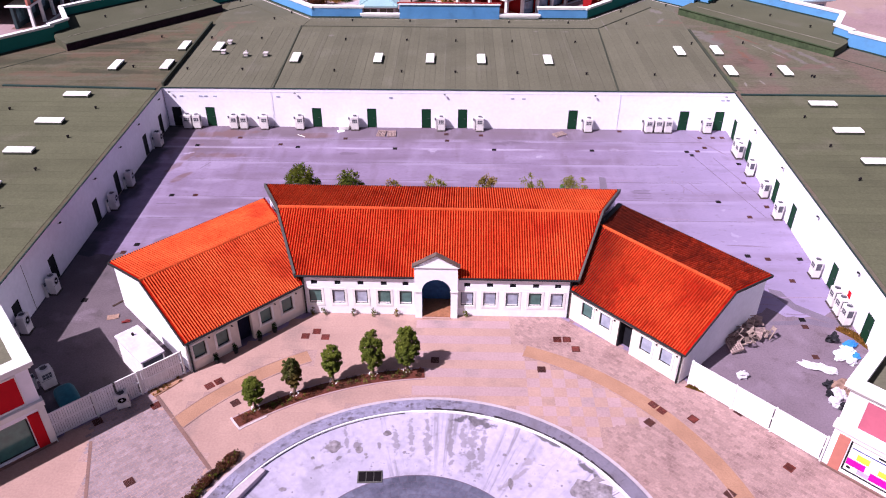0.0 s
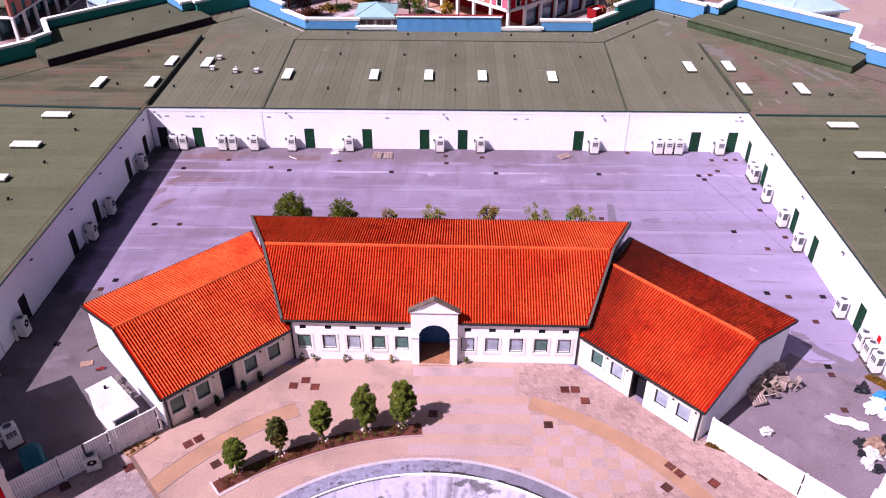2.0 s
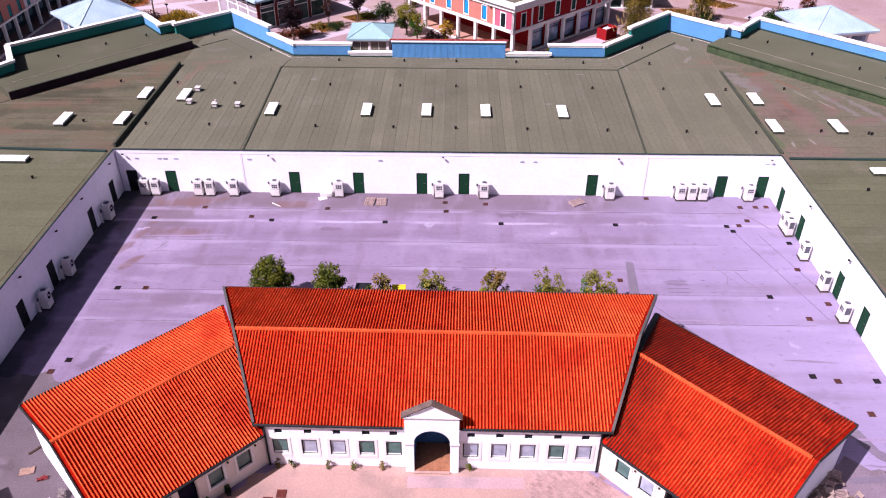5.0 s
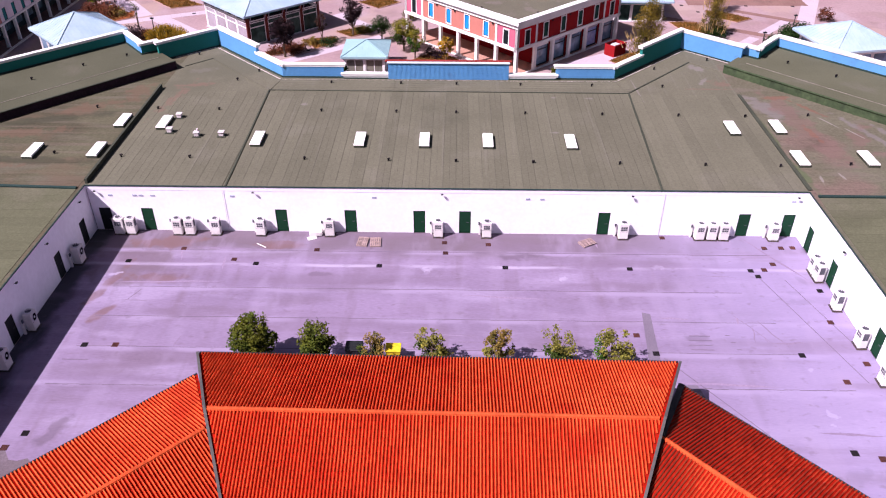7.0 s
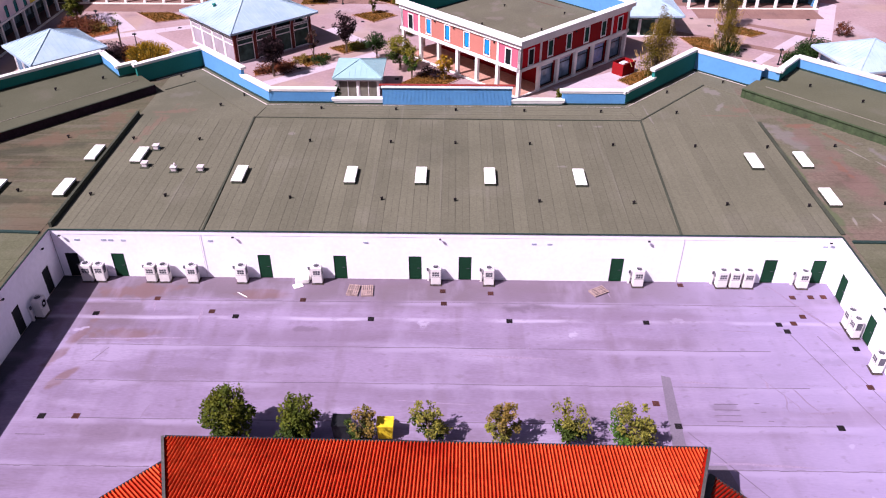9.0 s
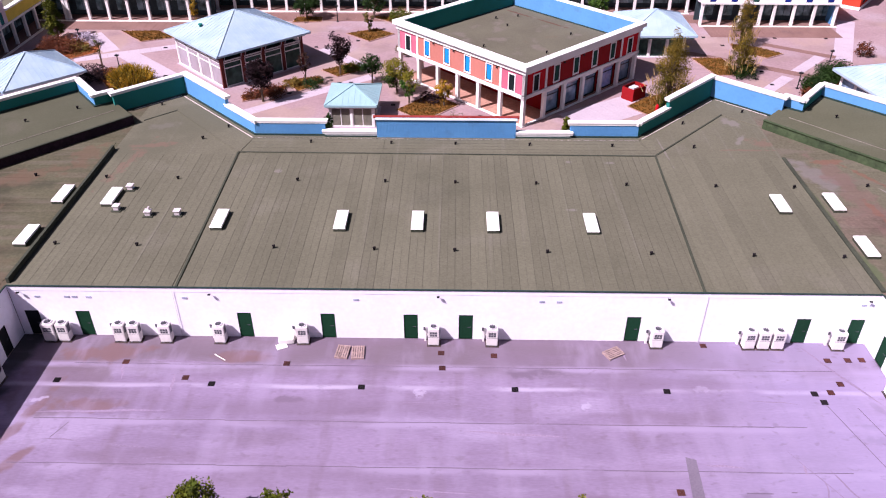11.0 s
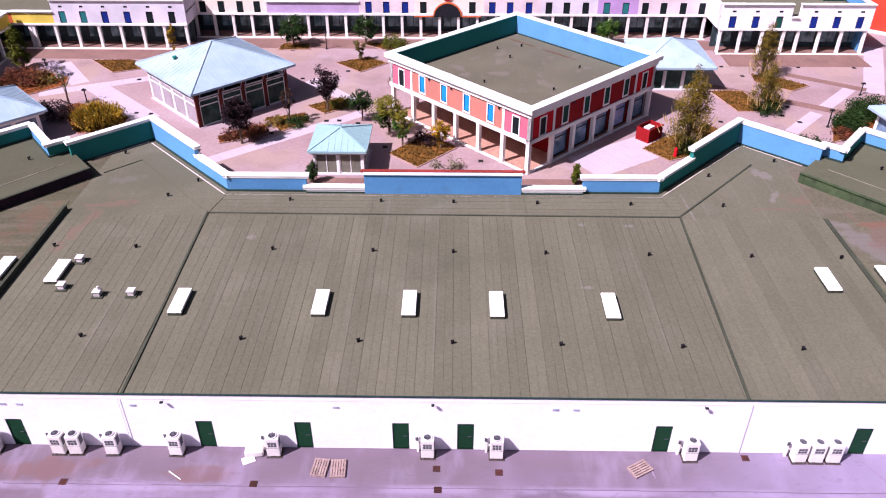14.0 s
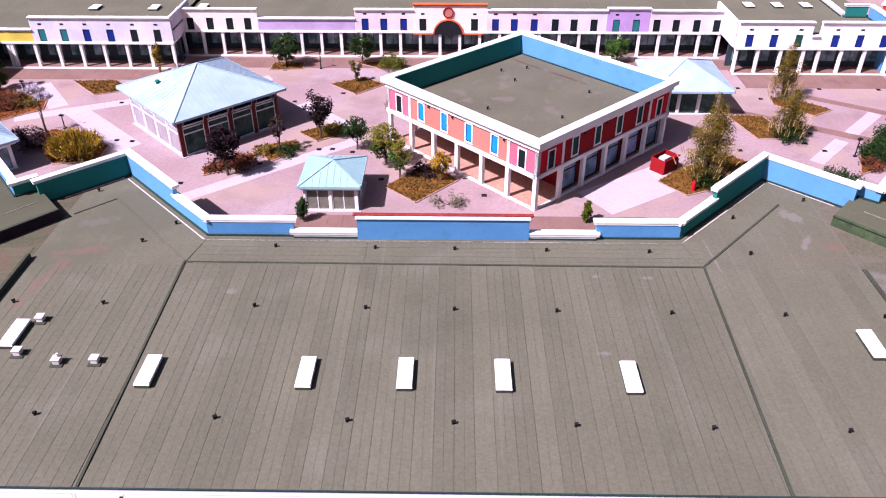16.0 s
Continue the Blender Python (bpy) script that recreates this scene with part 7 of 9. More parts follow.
mid_sections = [
    (0.0, u(460), 5.75, M_CREAM, M_PANEDARK, [u(p) for p in (340, 375, 410, 442)], None, 0),
    (u(460), u(632), 4.65, M_LILACPAINT, M_PANEDARK, [], None, 0),
    (u(632), u(735), 5.75, M_PALEPINK, M_PANENAVY, [u(p) for p in (650, 683, 718)], None, 1),
    (u(735), u(865), 6.4, M_CREAM, M_PANEDARK, [u(p) for p in (752, 843)], M_ORANGE, 1),
    (u(865), u(970), 5.75, M_PALEPINK, M_PANENAVY, [u(p) for p in (880, 913, 948)], None, 1),
    (u(970), u(1075), 5.75, M_PALELILAC, M_PANEDARK, [u(p) for p in (985, 1018, 1053)], None, 0),
    (u(1075), u(1150), 6.0, M_VIOLET, M_PANETEAL, [u(p) for p in (1092, 1127)], None, 1),
    (u(1150), 66.4, 5.75, M_PALEPINK, M_PANEDARK, [u(p) for p in (1163, 1197, 1233, 1268)], None, 0),
]
mid_range = arcade(Matrix.Translation((-33.9, 139.2, 0)), 66.4, mid_sections, 2.5, "long pale pink and lilac arcaded range with a central arch")
# central arch and round window
cx = u(797)
bm = bmesh.new()
ring_sector(bm, (0, 0), 1.72, 1.87, 0, 180, -0.16, 0.1, 20)
for x0, x1 in ((-4.3, -1.72), (1.72, 4.3)):
    box(bm, x0, x1, 0.0, 0.12, -0.16, 0.1)
for v in bm.verts:
    v.co = Vector((cx + v.co.x, v.co.z - 0.08, 2.7 + v.co.y))
part("arch_moulding", bm, M_ORANGE, mid_range, "orange red arch moulding")
# flat dark sheet painted for the shade inside the arch
bm = bmesh.new()
ring_sector(bm, (0, 0), 0.0, 1.72, 0, 180, 0.0, 0.05, 20)
for v in bm.verts:
    v.co = Vector((cx + v.co.x, v.co.z - 0.2, 2.7 + v.co.y))
part("arch_opening", bm, M_DARK, mid_range, "dark arched gateway")
bm = bmesh.new()
ring_sector(bm, (0, 0), 0.0, 0.55, 0, 360, 0.0, 0.08, 20)
for v in bm.verts:
    v.co = Vector((cx + v.co.x, v.co.z - 0.09, 5.35 + v.co.y))
rose = part("rose_window", bm, M_SALMON, mid_range, "round rose-coloured window")
bm = bmesh.new()
ring_sector(bm, (0, 0), 0.5, 0.66, 0, 360, 0.0, 0.12, 20)
for v in bm.verts:
    v.co = Vector((cx + v.co.x, v.co.z - 0.13, 5.35 + v.co.y))
part("rose_ring", bm, M_RED, rose, "dark red ring")
arcade(Matrix.Translation((32.5, 133.8, 0)), 18.3, [(0, 8.5, 6.1, M_WHITE, (M_PANENAVY, M_PANENAVY, M_PANEGREEN), [1.45, 4.25, 7.1], None, 1), (8.5, 9.4, 4.5, M_WHITE, M_PANEDARK, [], None, 0), (9.4, 18.3, 6.1, M_WHITE, M_PANENAVY, [11.3, 14.1, 16.9], None, 1)], 2.6, "white arcaded range with navy shutters", places=(0.25, 2.75, 5.4, 8.05, 9.8, 12.4, 15.1, 17.95))
# cross walls where the ranges step back
for x, y0, y1, nm in ((-33.35, 134.6, 139.2, "wall_return_west"), (32.5, 133.8, 139.2, "wall_return_east")):
    bm = bmesh.new()
    box(bm, x - 0.25, x + 0.05, y0 + 0.46, y1 + 3.0, 3.0, 6.0)
    structure(nm, bm, M_PALELILAC, "pale lilac return wall of the arcaded range", "wall")
arcade(Matrix.Translation((-55.2, 98.0, 0)) @ pose(0, 0, 0, 0, 0, 90), 36.0, [(0, 12, 5.9, M_SALMON, M_PANETEAL, spots(0, 12, 5), None, 0), (12, 26, 5.9, M_PALEPINK, M_PANETEAL, spots(12, 26, 6), None, 0), (26, 36, 4.7, M_YELLOW, M_PANEDARK, [], None, 0)], 2.9, "pink and yellow arcaded range with tall teal shutters")
# roof well behind the eastern range
parapet("parapet", ((50.1, 140.7), (47.5, 140.7)), 4.5, 6.1, M_TEAL, label="parapet with teal green inner face and white coping")
parapet("parapet", ((50.3, 134.5), (50.3, 140.7)), 4.5, 6.08, M_BLUE, label="light blue rendered parapet with white coping")
parapet("parapet", ((47.2, 141.0), (47.45, 151.0)), 4.5, 5.05, M_TRIM, label="low white parapet between two roofs")
# orange red building past the eastern range
red = empty("red_building", Matrix.Translation((56.9, 140.8, 0)) @ pose(0, 0, 0, 0, 0, 52), "orange red rendered building with a white plinth", "building")
wall_with_openings("facade_panel", 10.0, 0.3, 5.2, [(1.2, 2.8, 0.6, 2.6), (4.2, 5.8, 0.6, 2.6), (7.2, 8.8, 0.6, 2.6)], Matrix.Identity(4), M_REDORANGE, "orange red rendered wall", red)
for x in (2.0, 5.0, 8.0):
    window_unit(red, Matrix.Translation((x, 0.08, 0.6)), 1.6, 2.0, M_PANEDARK, None, M_FRAME)
part_box("side_wall", (0.0, 0.3, 0.3, 4.2, 0.0, 5.2), M_REDORANGE, red)
part_box("side_wall", (9.7, 10.0, 0.3, 4.2, 0.0, 5.2), M_REDORANGE, red)
part_box("rear_wall", (0.0, 10.0, 4.2, 4.5, 0.0, 5.2), M_REDORANGE, red)
part_box("plinth", (-0.12, 10.1, -0.12, -0.003, 0.0, 0.4), M_TRIM, red, "white plinth")
part_box("plinth", (-0.12, -0.003, 0.0, 4.5, 0.0, 0.4), M_TRIM, red, "white plinth")
part_box("cornice", (-0.2, 10.2, -0.2, 4.7, 5.2, 5.45), M_TRIM, red)
for x, y in ((37.2, 145.2), (40.8, 145.2), (44.4, 145.2), (-45.5, 143.0), (-38.0, 143.0), (-32.0, 143.5)):
    s = empty("skylight", Matrix.Translation((x, y, 4.5)), "white opal rectangular skylight on a low kerb on the roof", "skylight", "skylights")
    part_box("kerb", (-0.55, 0.55, -0.85, 0.85, 0, 0.2), M_FLASH, s)
    part_box("dome", (-0.58, 0.58, -0.9, 0.9, 0.2, 0.32), M_SKYLIGHT, s, bevel=0.04)

# ---- condensers along the yard walls ----
def condenser_proto(round_fan=False):
    c = empty("air_conditioner", None, "off-white outdoor unit with a dark round front fan" if round_fan else "off-white outdoor air-conditioning unit with top fan against the yard wall", "air conditioner", "outdoor units")
    part_box("casing", (-0.45, 0.45, -0.33, 0.33, 0.1, 1.48), M_AC, c, bevel=0.025)
    for s in (-1, 1):
        part_box("foot", (s * 0.3 - 0.06, s * 0.3 + 0.06, -0.36, 0.36, 0.03, 0.1), M_GRILLE, c)
    part_box("pad", (-0.52, 0.56, -0.42, 0.44, 0, 0.035), M_PAD, c, "grimy dark concrete pad", bevel=0.015)
    part_box("panel_joint", (-0.44, 0.44, -0.334, -0.328, 0.76, 0.78), M_GRILLE, c)
    part_box("front_panel", (-0.36, 0.36, -0.336, -0.329, 0.18, 0.7), M_AC, c)
    if round_fan:
        fm = Matrix.Translation((0, -0.34, 1.05)) @ pose(0, 0, 0, 90, 0, 0)
        for nm, r0, r1, mt, h in (("front_fan_ring", 0.29, 0.35, M_PIPE, 0.05), ("front_fan_well", 0.0, 0.29, M_IRON, 0.012), ("front_fan_hub", 0.0, 0.09, M_PIPE, 0.04)):
            bm = bmesh.new()
            ring_sector(bm, (0, 0), r0, r1, 0, 360, 0.0, h, 20)
            bm.transform(fm)
            part(nm, bm, mt, c)
    for i in range(0 if round_fan else 3):
        for j in range(2):
            part_box("louvre", (-0.30 + i * 0.205, -0.12 + i * 0.205, -0.337, -0.328, 0.86 + j * 0.2, 1.03 + j * 0.2), M_GRILLE, c)
    bm = bmesh.new()
    ring_sector(bm, (0, 0), 0.25, 0.31, 0, 360, 1.48, 1.56, 20)
    fan = part("fan_ring", bm, M_PIPE, c, "grey fan ring")
    bm = bmesh.new()
    ring_sector(bm, (0, 0), 0.0, 0.25, 0, 360, 1.47, 1.49, 20)
    part("fan_well", bm, M_GRILLE, fan)
    bm = bmesh.new()
    for i in range(4):
        a = math.pi * i / 4
        bar(bm, Matrix.Identity(4), (-0.28 * math.cos(a), -0.28 * math.sin(a), 1.54), (0.28 * math.cos(a), 0.28 * math.sin(a), 1.54), 0.03, 0.02)
    part("fan_guard", bm, M_GRILLE, fan)
    part_box("side_grille", (0.448, 0.456, -0.22, 0.22, 0.75, 1.35), M_GRILLE, c)
    bm = bmesh.new()
    box(bm, -0.78, -0.62, 0.30, 0.50, 0.0, 1.15)
    box(bm, -0.62, -0.45, 0.36, 0.46, 0.5, 0.6)
    part("pipe_duct", bm, M_AC, c, "white pipe duct")
    part_box("isolator", (-0.84, -0.66, 0.22, 0.30, 1.0, 1.25), M_GRILLE, c, "grey isolator switch")
    return c


M_PAD = mat("grimy concrete pad", (0.075, 0.055, 0.05), (0.045, 0.035, 0.034), big=1.5, fine=8, fine_amount=0.3)
M_PIPE = mat("pale grey pipe", (0.62, 0.60, 0.64), fine=5, fine_amount=0.08)
ac0 = condenser_proto()
spots_ac, spots_w = [], []
for x in (-26.35, -25.45, -21.75, -20.8, -18.75, -15.2, -9.78, -1.25, 2.55, 13.2, 19.15, 20.08, 21.02, 24.9):
    spots_ac.append(Matrix.Translation((x, YN - 0.48, 0)) @ pose(0, 0, 0, 0, 0, random.uniform(-2, 2)) @ Matrix.Diagonal((0.9, 0.9, 0.98, 1.0)))
for y in (64.8, 57.15, 53.35, 41.9, 37.6):
    spots_w.append(Matrix.Translation((XW + 0.5, y, 0)) @ pose(0, 0, 0, 0, 0, 90 + random.uniform(-2, 2)) @ Matrix.Diagonal((0.9, 0.9, 0.98, 1.0)))
for y in (64.5, 63.62, 60.3, 56.45, 53.0, 45.0, 41.6, 40.6, 39.6):
    spots_ac.append(Matrix.Translation((XE - 0.52, y, 0)) @ pose(0, 0, 0, 0, 0, -90 + random.uniform(-2, 2)) @ Matrix.Diagonal((0.92, 0.92, 0.98, 1.0)))
spots_ac.append(Matrix.Translation((-24.3, 32.6, 0)) @ pose(0, 0, 0, 0, 0, 45))
ac0.matrix_basis = spots_ac[0]
for m in spots_ac[1:]:
    copy_thing(ac0, m)
ac1 = condenser_proto(True)
ac1.matrix_basis = spots_w[0]
for m in spots_w[1:]:
    copy_thing(ac1, m)
loose = copy_thing(ac1, Matrix.Translation((-19.2, 31.05, 0)) @ pose(0, 0, 0, 0, 0, 25) @ Matrix.Diagonal((0.95, 0.95, 0.72, 1.0)))
for child in [c for c in loose.children if c.name.startswith(("pipe_duct", "isolator", "pad"))]:
    bpy.data.objects.remove(child)
tagged(loose, "off-white outdoor unit abandoned outside the white fence")

# wall lamps, downpipes and joints
def flood(x, y, z, turn):
    f = empty("flood_light", Matrix.Translation((x, y, z)) @ pose(0, 0, 0, 0, 0, turn) @ Matrix.Scale(0.62, 4), "small black flood light on a bracket under the eaves", "wall lamp", "yard lamps")
    bm = bmesh.new()
    tube(bm, (0, 0, 0), (0, -0.32, 0.06), 0.025, seg=6)
    part("bracket", bm, M_FRAME, f)
    part_box("lamp_head", (-0.13, 0.13, -0.5, -0.3, -0.06, 0.1), M_FRAME, f, m=pose(0, 0, 0, -20, 0, 0))


for x in (-27.75, -15.5, -0.95, 13.6, 26.2):
    flood(x, YN, 3.55, 0)
for y in (67.6, 62.0, 57.5, 52.0, 45.5):
    flood(XW, y, 3.45, 90)
for y in (62.0, 55.0, 47.5, 40.5):
    flood(XE, y, 3.45, -90)
for x, y in ((-17.9, YN - 0.07), (16.05, YN - 0.07), (XW + 0.1, YN - 0.1), (XE - 0.1, YN - 0.1), (XW + 0.07, 39.9)):
    bm = bmesh.new()
    tube(bm, (x, y, 0), (x, y, 3.75), 0.015, seg=6)
    o = part("downpipe", bm, M_PIPE if x > -28 else M_VERGE)
    tagged(o, "thin grey downpipe on the yard wall", "downpipe", "yard downpipes")
for x in (-26.7, -24.8, -24.3, -23.4, -17.2, -6.2, 5.65, 6.75, 26.0, 26.5):
    o = part_box("wall_vent", (x - 0.17, x + 0.17, YN - 0.03, YN - 0.002, 3.12, 3.25), M_BLIND)
    tagged(o, "small grey vent plate high on the white wall", "vent", "wall vents")

# ---- fences ----
def fence(a, b, posts, slatted, label, height=1.82):
    m, length = seg_frame(a, b)
    f = empty("fence", m, label, "fence", "white fences")
    marks = [0.0] + posts + [length]
    for i, u_ in enumerate(marks):
        part_box("post", (u_ - 0.05, u_ + 0.05, -0.05, 0.05, 0, height + 0.08), M_TRIM if i != 2 or not slatted else M_VERGE, f)
    bm = bmesh.new()
    box(bm, 0, 0.115, -0.012, 0.012, 0.12, height)
    slat = mesh_of(bm, "slat", M_FENCE)
    for u0, u1 in zip(marks, marks[1:]):
        bm = bmesh.new()
        for z0, z1 in ((0.08, 0.16), (height * 0.52, height * 0.52 + 0.07), (height - 0.06, height + 0.02)):
            box(bm, u0 + 0.05, u1 - 0.05, -0.035, 0.035, z0, z1)
        rail = part("rail_frame", bm, M_FENCE, f)
        step = 0.132 if slatted else 0.119
        k = u0 + 0.06
        while k < u1 - 0.16:
            o = new("slat", slat)
            o.parent = rail
            o.matrix_local = Matrix.Translation((k, 0.0, 0))
            k += step
    return f


M_FENCE = mat("white fence paint", (0.83, 0.81, 0.84), fine=4, fine_amount=0.06, bump=0.03, spread=0.04)
fence((-22.35, 28.4), (-16.4, 33.85), [2.65, 3.95, 5.35], True, "white slatted metal fence and gate with one dark post")
fence((14.55, 33.6), (20.3, 27.75), [2.85, 5.3], False, "white panel fence closing the yard")

# ---- shop blocks at the plaza corners ----
def shop_block(side):
    s = empty("shop_block", None, "white two-storey shop block with coloured panels and moulded cornice", "building", "shop blocks")
    if side < 0:
        d, back = Vector((-0.72, -0.69, 0)), Vector((-0.65, 0.76, 0))
        c = Vector((-22.0, 28.3, 0))
    else:
        d, back = Vector((0.72, -0.69, 0)), Vector((0.68, 0.735, 0))
        c = Vector((20.3, 27.6, 0))
    m = Matrix(((d.x, back.x, 0, c.x), (d.y, back.y, 0, c.y), (0, 0, 1, 0), (0, 0, 0, 1)))
    L, D = 16.0, 9.0
    hl = [(0.95, 3.6, 0.25, 2.5), (4.2, 7.4, 0.25, 2.5), (8.0, 11.2, 0.25, 2.5)]
    wall_with_openings("wall", L, 0.35, 2.9, hl, m, M_WHITE, "", s)
    part_box("wall", (0, L, 0.06, 0.35, 2.9, 5.6), M_WHITE, s, m=m)
    part_box("side_wall", (0, 0.3, 0.351, D, 0, 5.5), M_WHITE, s, m=m)
    part_box("storey_band", (-0.12, L, -0.16, 0.3, 2.9, 3.25), M_TRIM, s, "white storey band", m=m)
    bm = bmesh.new()
    box(bm, -0.15, L, -0.15, 0.35, 5.6, 5.8, m)
    box(bm, -0.3, L, -0.3, 0.5, 5.8, 6.05, m)
    box(bm, -0.3, 0.45, 0.5, D, 5.75, 6.05, m)
    part("cornice", bm, M_TRIM, s, "moulded white cornice")
    part_box("roof", (0.3, L, 0.36, D, 5.0, 5.2), M_ROOF, s, "olive felt roof", m=m)
    if side < 0:
        panels = [(0.75, 4.2, M_BRIGHTRED), (4.8, 8.2, M_BRIGHTRED), (8.8, 12.2, M_BRIGHTRED)]
    else:
        panels = [(0.95, 2.75, M_PINK), (3.05, 5.2, M_PANEBLUE), (5.5, 8.0, M_PINK)]
    for x0, x1, p in panels:
        bm = bmesh.new()
        box(bm, x0, x1, 0.0, 0.059, 3.45, 5.35, m)
        part("colour_panel", bm, p, s, "flat coloured facade panel")
        bm = bmesh.new()
        for a0, a1, z0, z1 in ((x0 - 0.08, x0, 3.37, 5.43), (x1, x1 + 0.08, 3.37, 5.43), (x0, x1, 5.35, 5.43), (x0, x1, 3.37, 3.45)):
            box(bm, a0, a1, -0.04, 0.059, z0, z1, m)
        part("panel_frame", bm, M_TRIM, s)
    for i, (x0, x1, z0, z1) in enumerate(hl):
        bm = bmesh.new()
        for a0, a1, b0, b1 in ((x0, x0 + 0.08, z0, z1), (x1 - 0.08, x1, z0, z1), (x0 + 0.08, x1 - 0.08, z1 - 0.08, z1), (x0 + 0.08, x1 - 0.08, z0, z0 + 0.08)):
            box(bm, a0, a1, 0.12, 0.22, b0, b1, m)
        w = part("shop_window", bm, M_FRAME, s, "dark framed shop window")
        pane_m = mat("green shop glass", (0.06, 0.20, 0.17), (0.05, 0.15, 0.14), big=0.6, fine=2, rough=0.1, bump=0, spec=0.8) if side < 0 else M_TRIM
        part_box("pane", (x0 + 0.08, x1 - 0.08, 0.16, 0.2, z0 + 0.08, z1 - 0.08), pane_m, w, "green tinted shop glass" if side < 0 else "white poster board", m=m)
        if side > 0 and i == 0:
            mg = mat("magenta print", (0.62, 0.01, 0.36), fine=4, bump=0)
            ye = mat("yellow print", (0.78, 0.62, 0.05), fine=4, bump=0)
            lv = mat("lavender print", (0.45, 0.38, 0.6), fine=4, bump=0)
            for a0, a1, b0, b1, mm, nm in ((1.05, 2.0, 0.75, 1.2, mg, "poster_block"), (2.3, 3.5, 0.45, 0.95, mg, "poster_block"), (1.45, 2.1, 1.3, 1.7, ye, "poster_block"), (2.6, 3.1, 1.05, 1.4, ye, "poster_block"), (1.7, 2.3, 0.42, 0.72, lv, "poster_block"), (1.1, 3.5, 1.92, 1.98, M_PANENAVY, "poster_line"), (2.35, 3.0, 2.1, 2.22, M_FRAME, "text_bar"), (1.15, 1.35, 0.5, 0.65, M_FRAME, "text_bar")):
                bm = bmesh.new()
                v = box(bm, a0, a1, 0.148, 0.158, b0, b1, m)
                part(nm, bm, mm, w)
    part_box("pilaster", (0.32, 0.9, -0.06, -0.002, 0.0, 2.6), M_BRIGHTRED if side < 0 else M_SALMON, s, "coloured pilaster panel", m=m)
    if side < 0:
        part_box("corner_pier", (-0.05, 0.3, -0.09, -0.002, 0.0, 2.9), M_TRIM, s, m=m)
    part_box("plinth", (0, L, -0.1, -0.002, 0.0, 0.14), M_BRICK, s, m=m)
    return s


shop_block(-1)
shop_block(1)

# ---- loose things in the yards ----
shed = empty("container_cabin", Matrix.Translation((-18.95, 34.2, 0)) @ pose(0, 0, 0, 0, 0, -44) @ Matrix.Scale(0.88, 4), "low white cabin with a flat roof behind the fence", "cabin")
part_box("body", (-1.85, 1.85, -0.8, 0.8, 0, 2.3), M_AC, shed, bevel=0.02)
part_box("roof", (-1.95, 1.95, -0.88, 0.88, 2.3, 2.42), mat("grimy pale lilac roof sheet", (0.60, 0.55, 0.64), (0.50, 0.45, 0.53), big=0.9, fine=5, fine_amount=0.12, bump=0.05), shed, "grimy pale flat roof")
part_box("dark_end_panel", (1.851, 1.87, -0.7, 0.7, 0.9, 2.2), M_GRILLE, shed)
bm = bmesh.new()
tube(bm, (-1.1, 0.1, 2.42), (-1.1, 0.1, 2.62), 0.09)
part("roof_spout", bm, M_IRON, shed)
bm = bmesh.new()
bmesh.ops.create_uvsphere(bm, u_segments=18, v_segments=10, radius=1.0)
for v in bm.verts:
    v.co = Vector((math.copysign(abs(v.co.x) ** 0.5, v.co.x) * 1.1, math.copysign(abs(v.co.y) ** 0.5, v.co.y) * 0.62, max(0, 0.45 + v.co.z * 0.5)))
tank = new("water_tank", mesh_of(bm, "water_tank", mat("teal plastic", (0.015, 0.12, 0.16), fine=4, rough=0.5), True))
tank.matrix_world = Matrix.Translation((-22.5, 31.2, 0)) @ pose(0, 0, 0, 0, 0, -50)
tagged(tank, "teal plastic tank lying in shade behind the fence", "tank")


def bin_box(name, x, y, w, d, h, material, label, cat):
    b = empty(name, Matrix.Translation((x, y, 0)), label, cat)
    bm = bmesh.new()
    vs = box(bm, -w / 2, w / 2, -d / 2, d / 2, 0.12, h)
    for v in vs[:4]:
        v.co.x *= 0.88
        v.co.y *= 0.85
    part("body", bm, material, b)
    part_box("lid", (-w / 2 - 0.04, w / 2 + 0.04, -d / 2 - 0.04, d / 2 + 0.04, h, h + 0.08), material, b, bevel=0.02)
    for sx in (-1, 1):
        for sy in (-1, 1):
            bm = bmesh.new()
            tube(bm, (sx * w * 0.36 - 0.03, sy * d * 0.33, 0.09), (sx * w * 0.36 + 0.03, sy * d * 0.33, 0.09), 0.09)
            part("wheel", bm, M_FRAME, b)


bin_box("wheeled_bin", -6.2, 54.4, 1.0, 0.85, 1.2, M_FRAME, "black wheeled waste bin in the yard", "bin")
bin_box("wheeled_bin", -3.75, 54.4, 0.9, 0.75, 1.12, mat("yellow plastic", (0.75, 0.55, 0.02), fine=4), "yellow wheeled waste bin in the yard", "bin")


def pallet(x, y, turn, tilt=0.0, z=0.0, label="weathered wooden pallet lying on the asphalt"):
    p = empty("pallet", Matrix.Translation((x, y, z)) @ pose(0, 0, 0, tilt, 0, turn), label, "pallet", "pallets")
    for i in range(6):
        part_box("deck_board", (-0.6, 0.6, -0.4 + i * 0.145, -0.3 + i * 0.145, 0.1, 0.125), M_WOOD, p)
    for i in range(3):
        part_box("bearer", (-0.6 + i * 0.55, -0.5 + i * 0.55, -0.4, 0.42, 0, 0.1), M_WOOD, p)


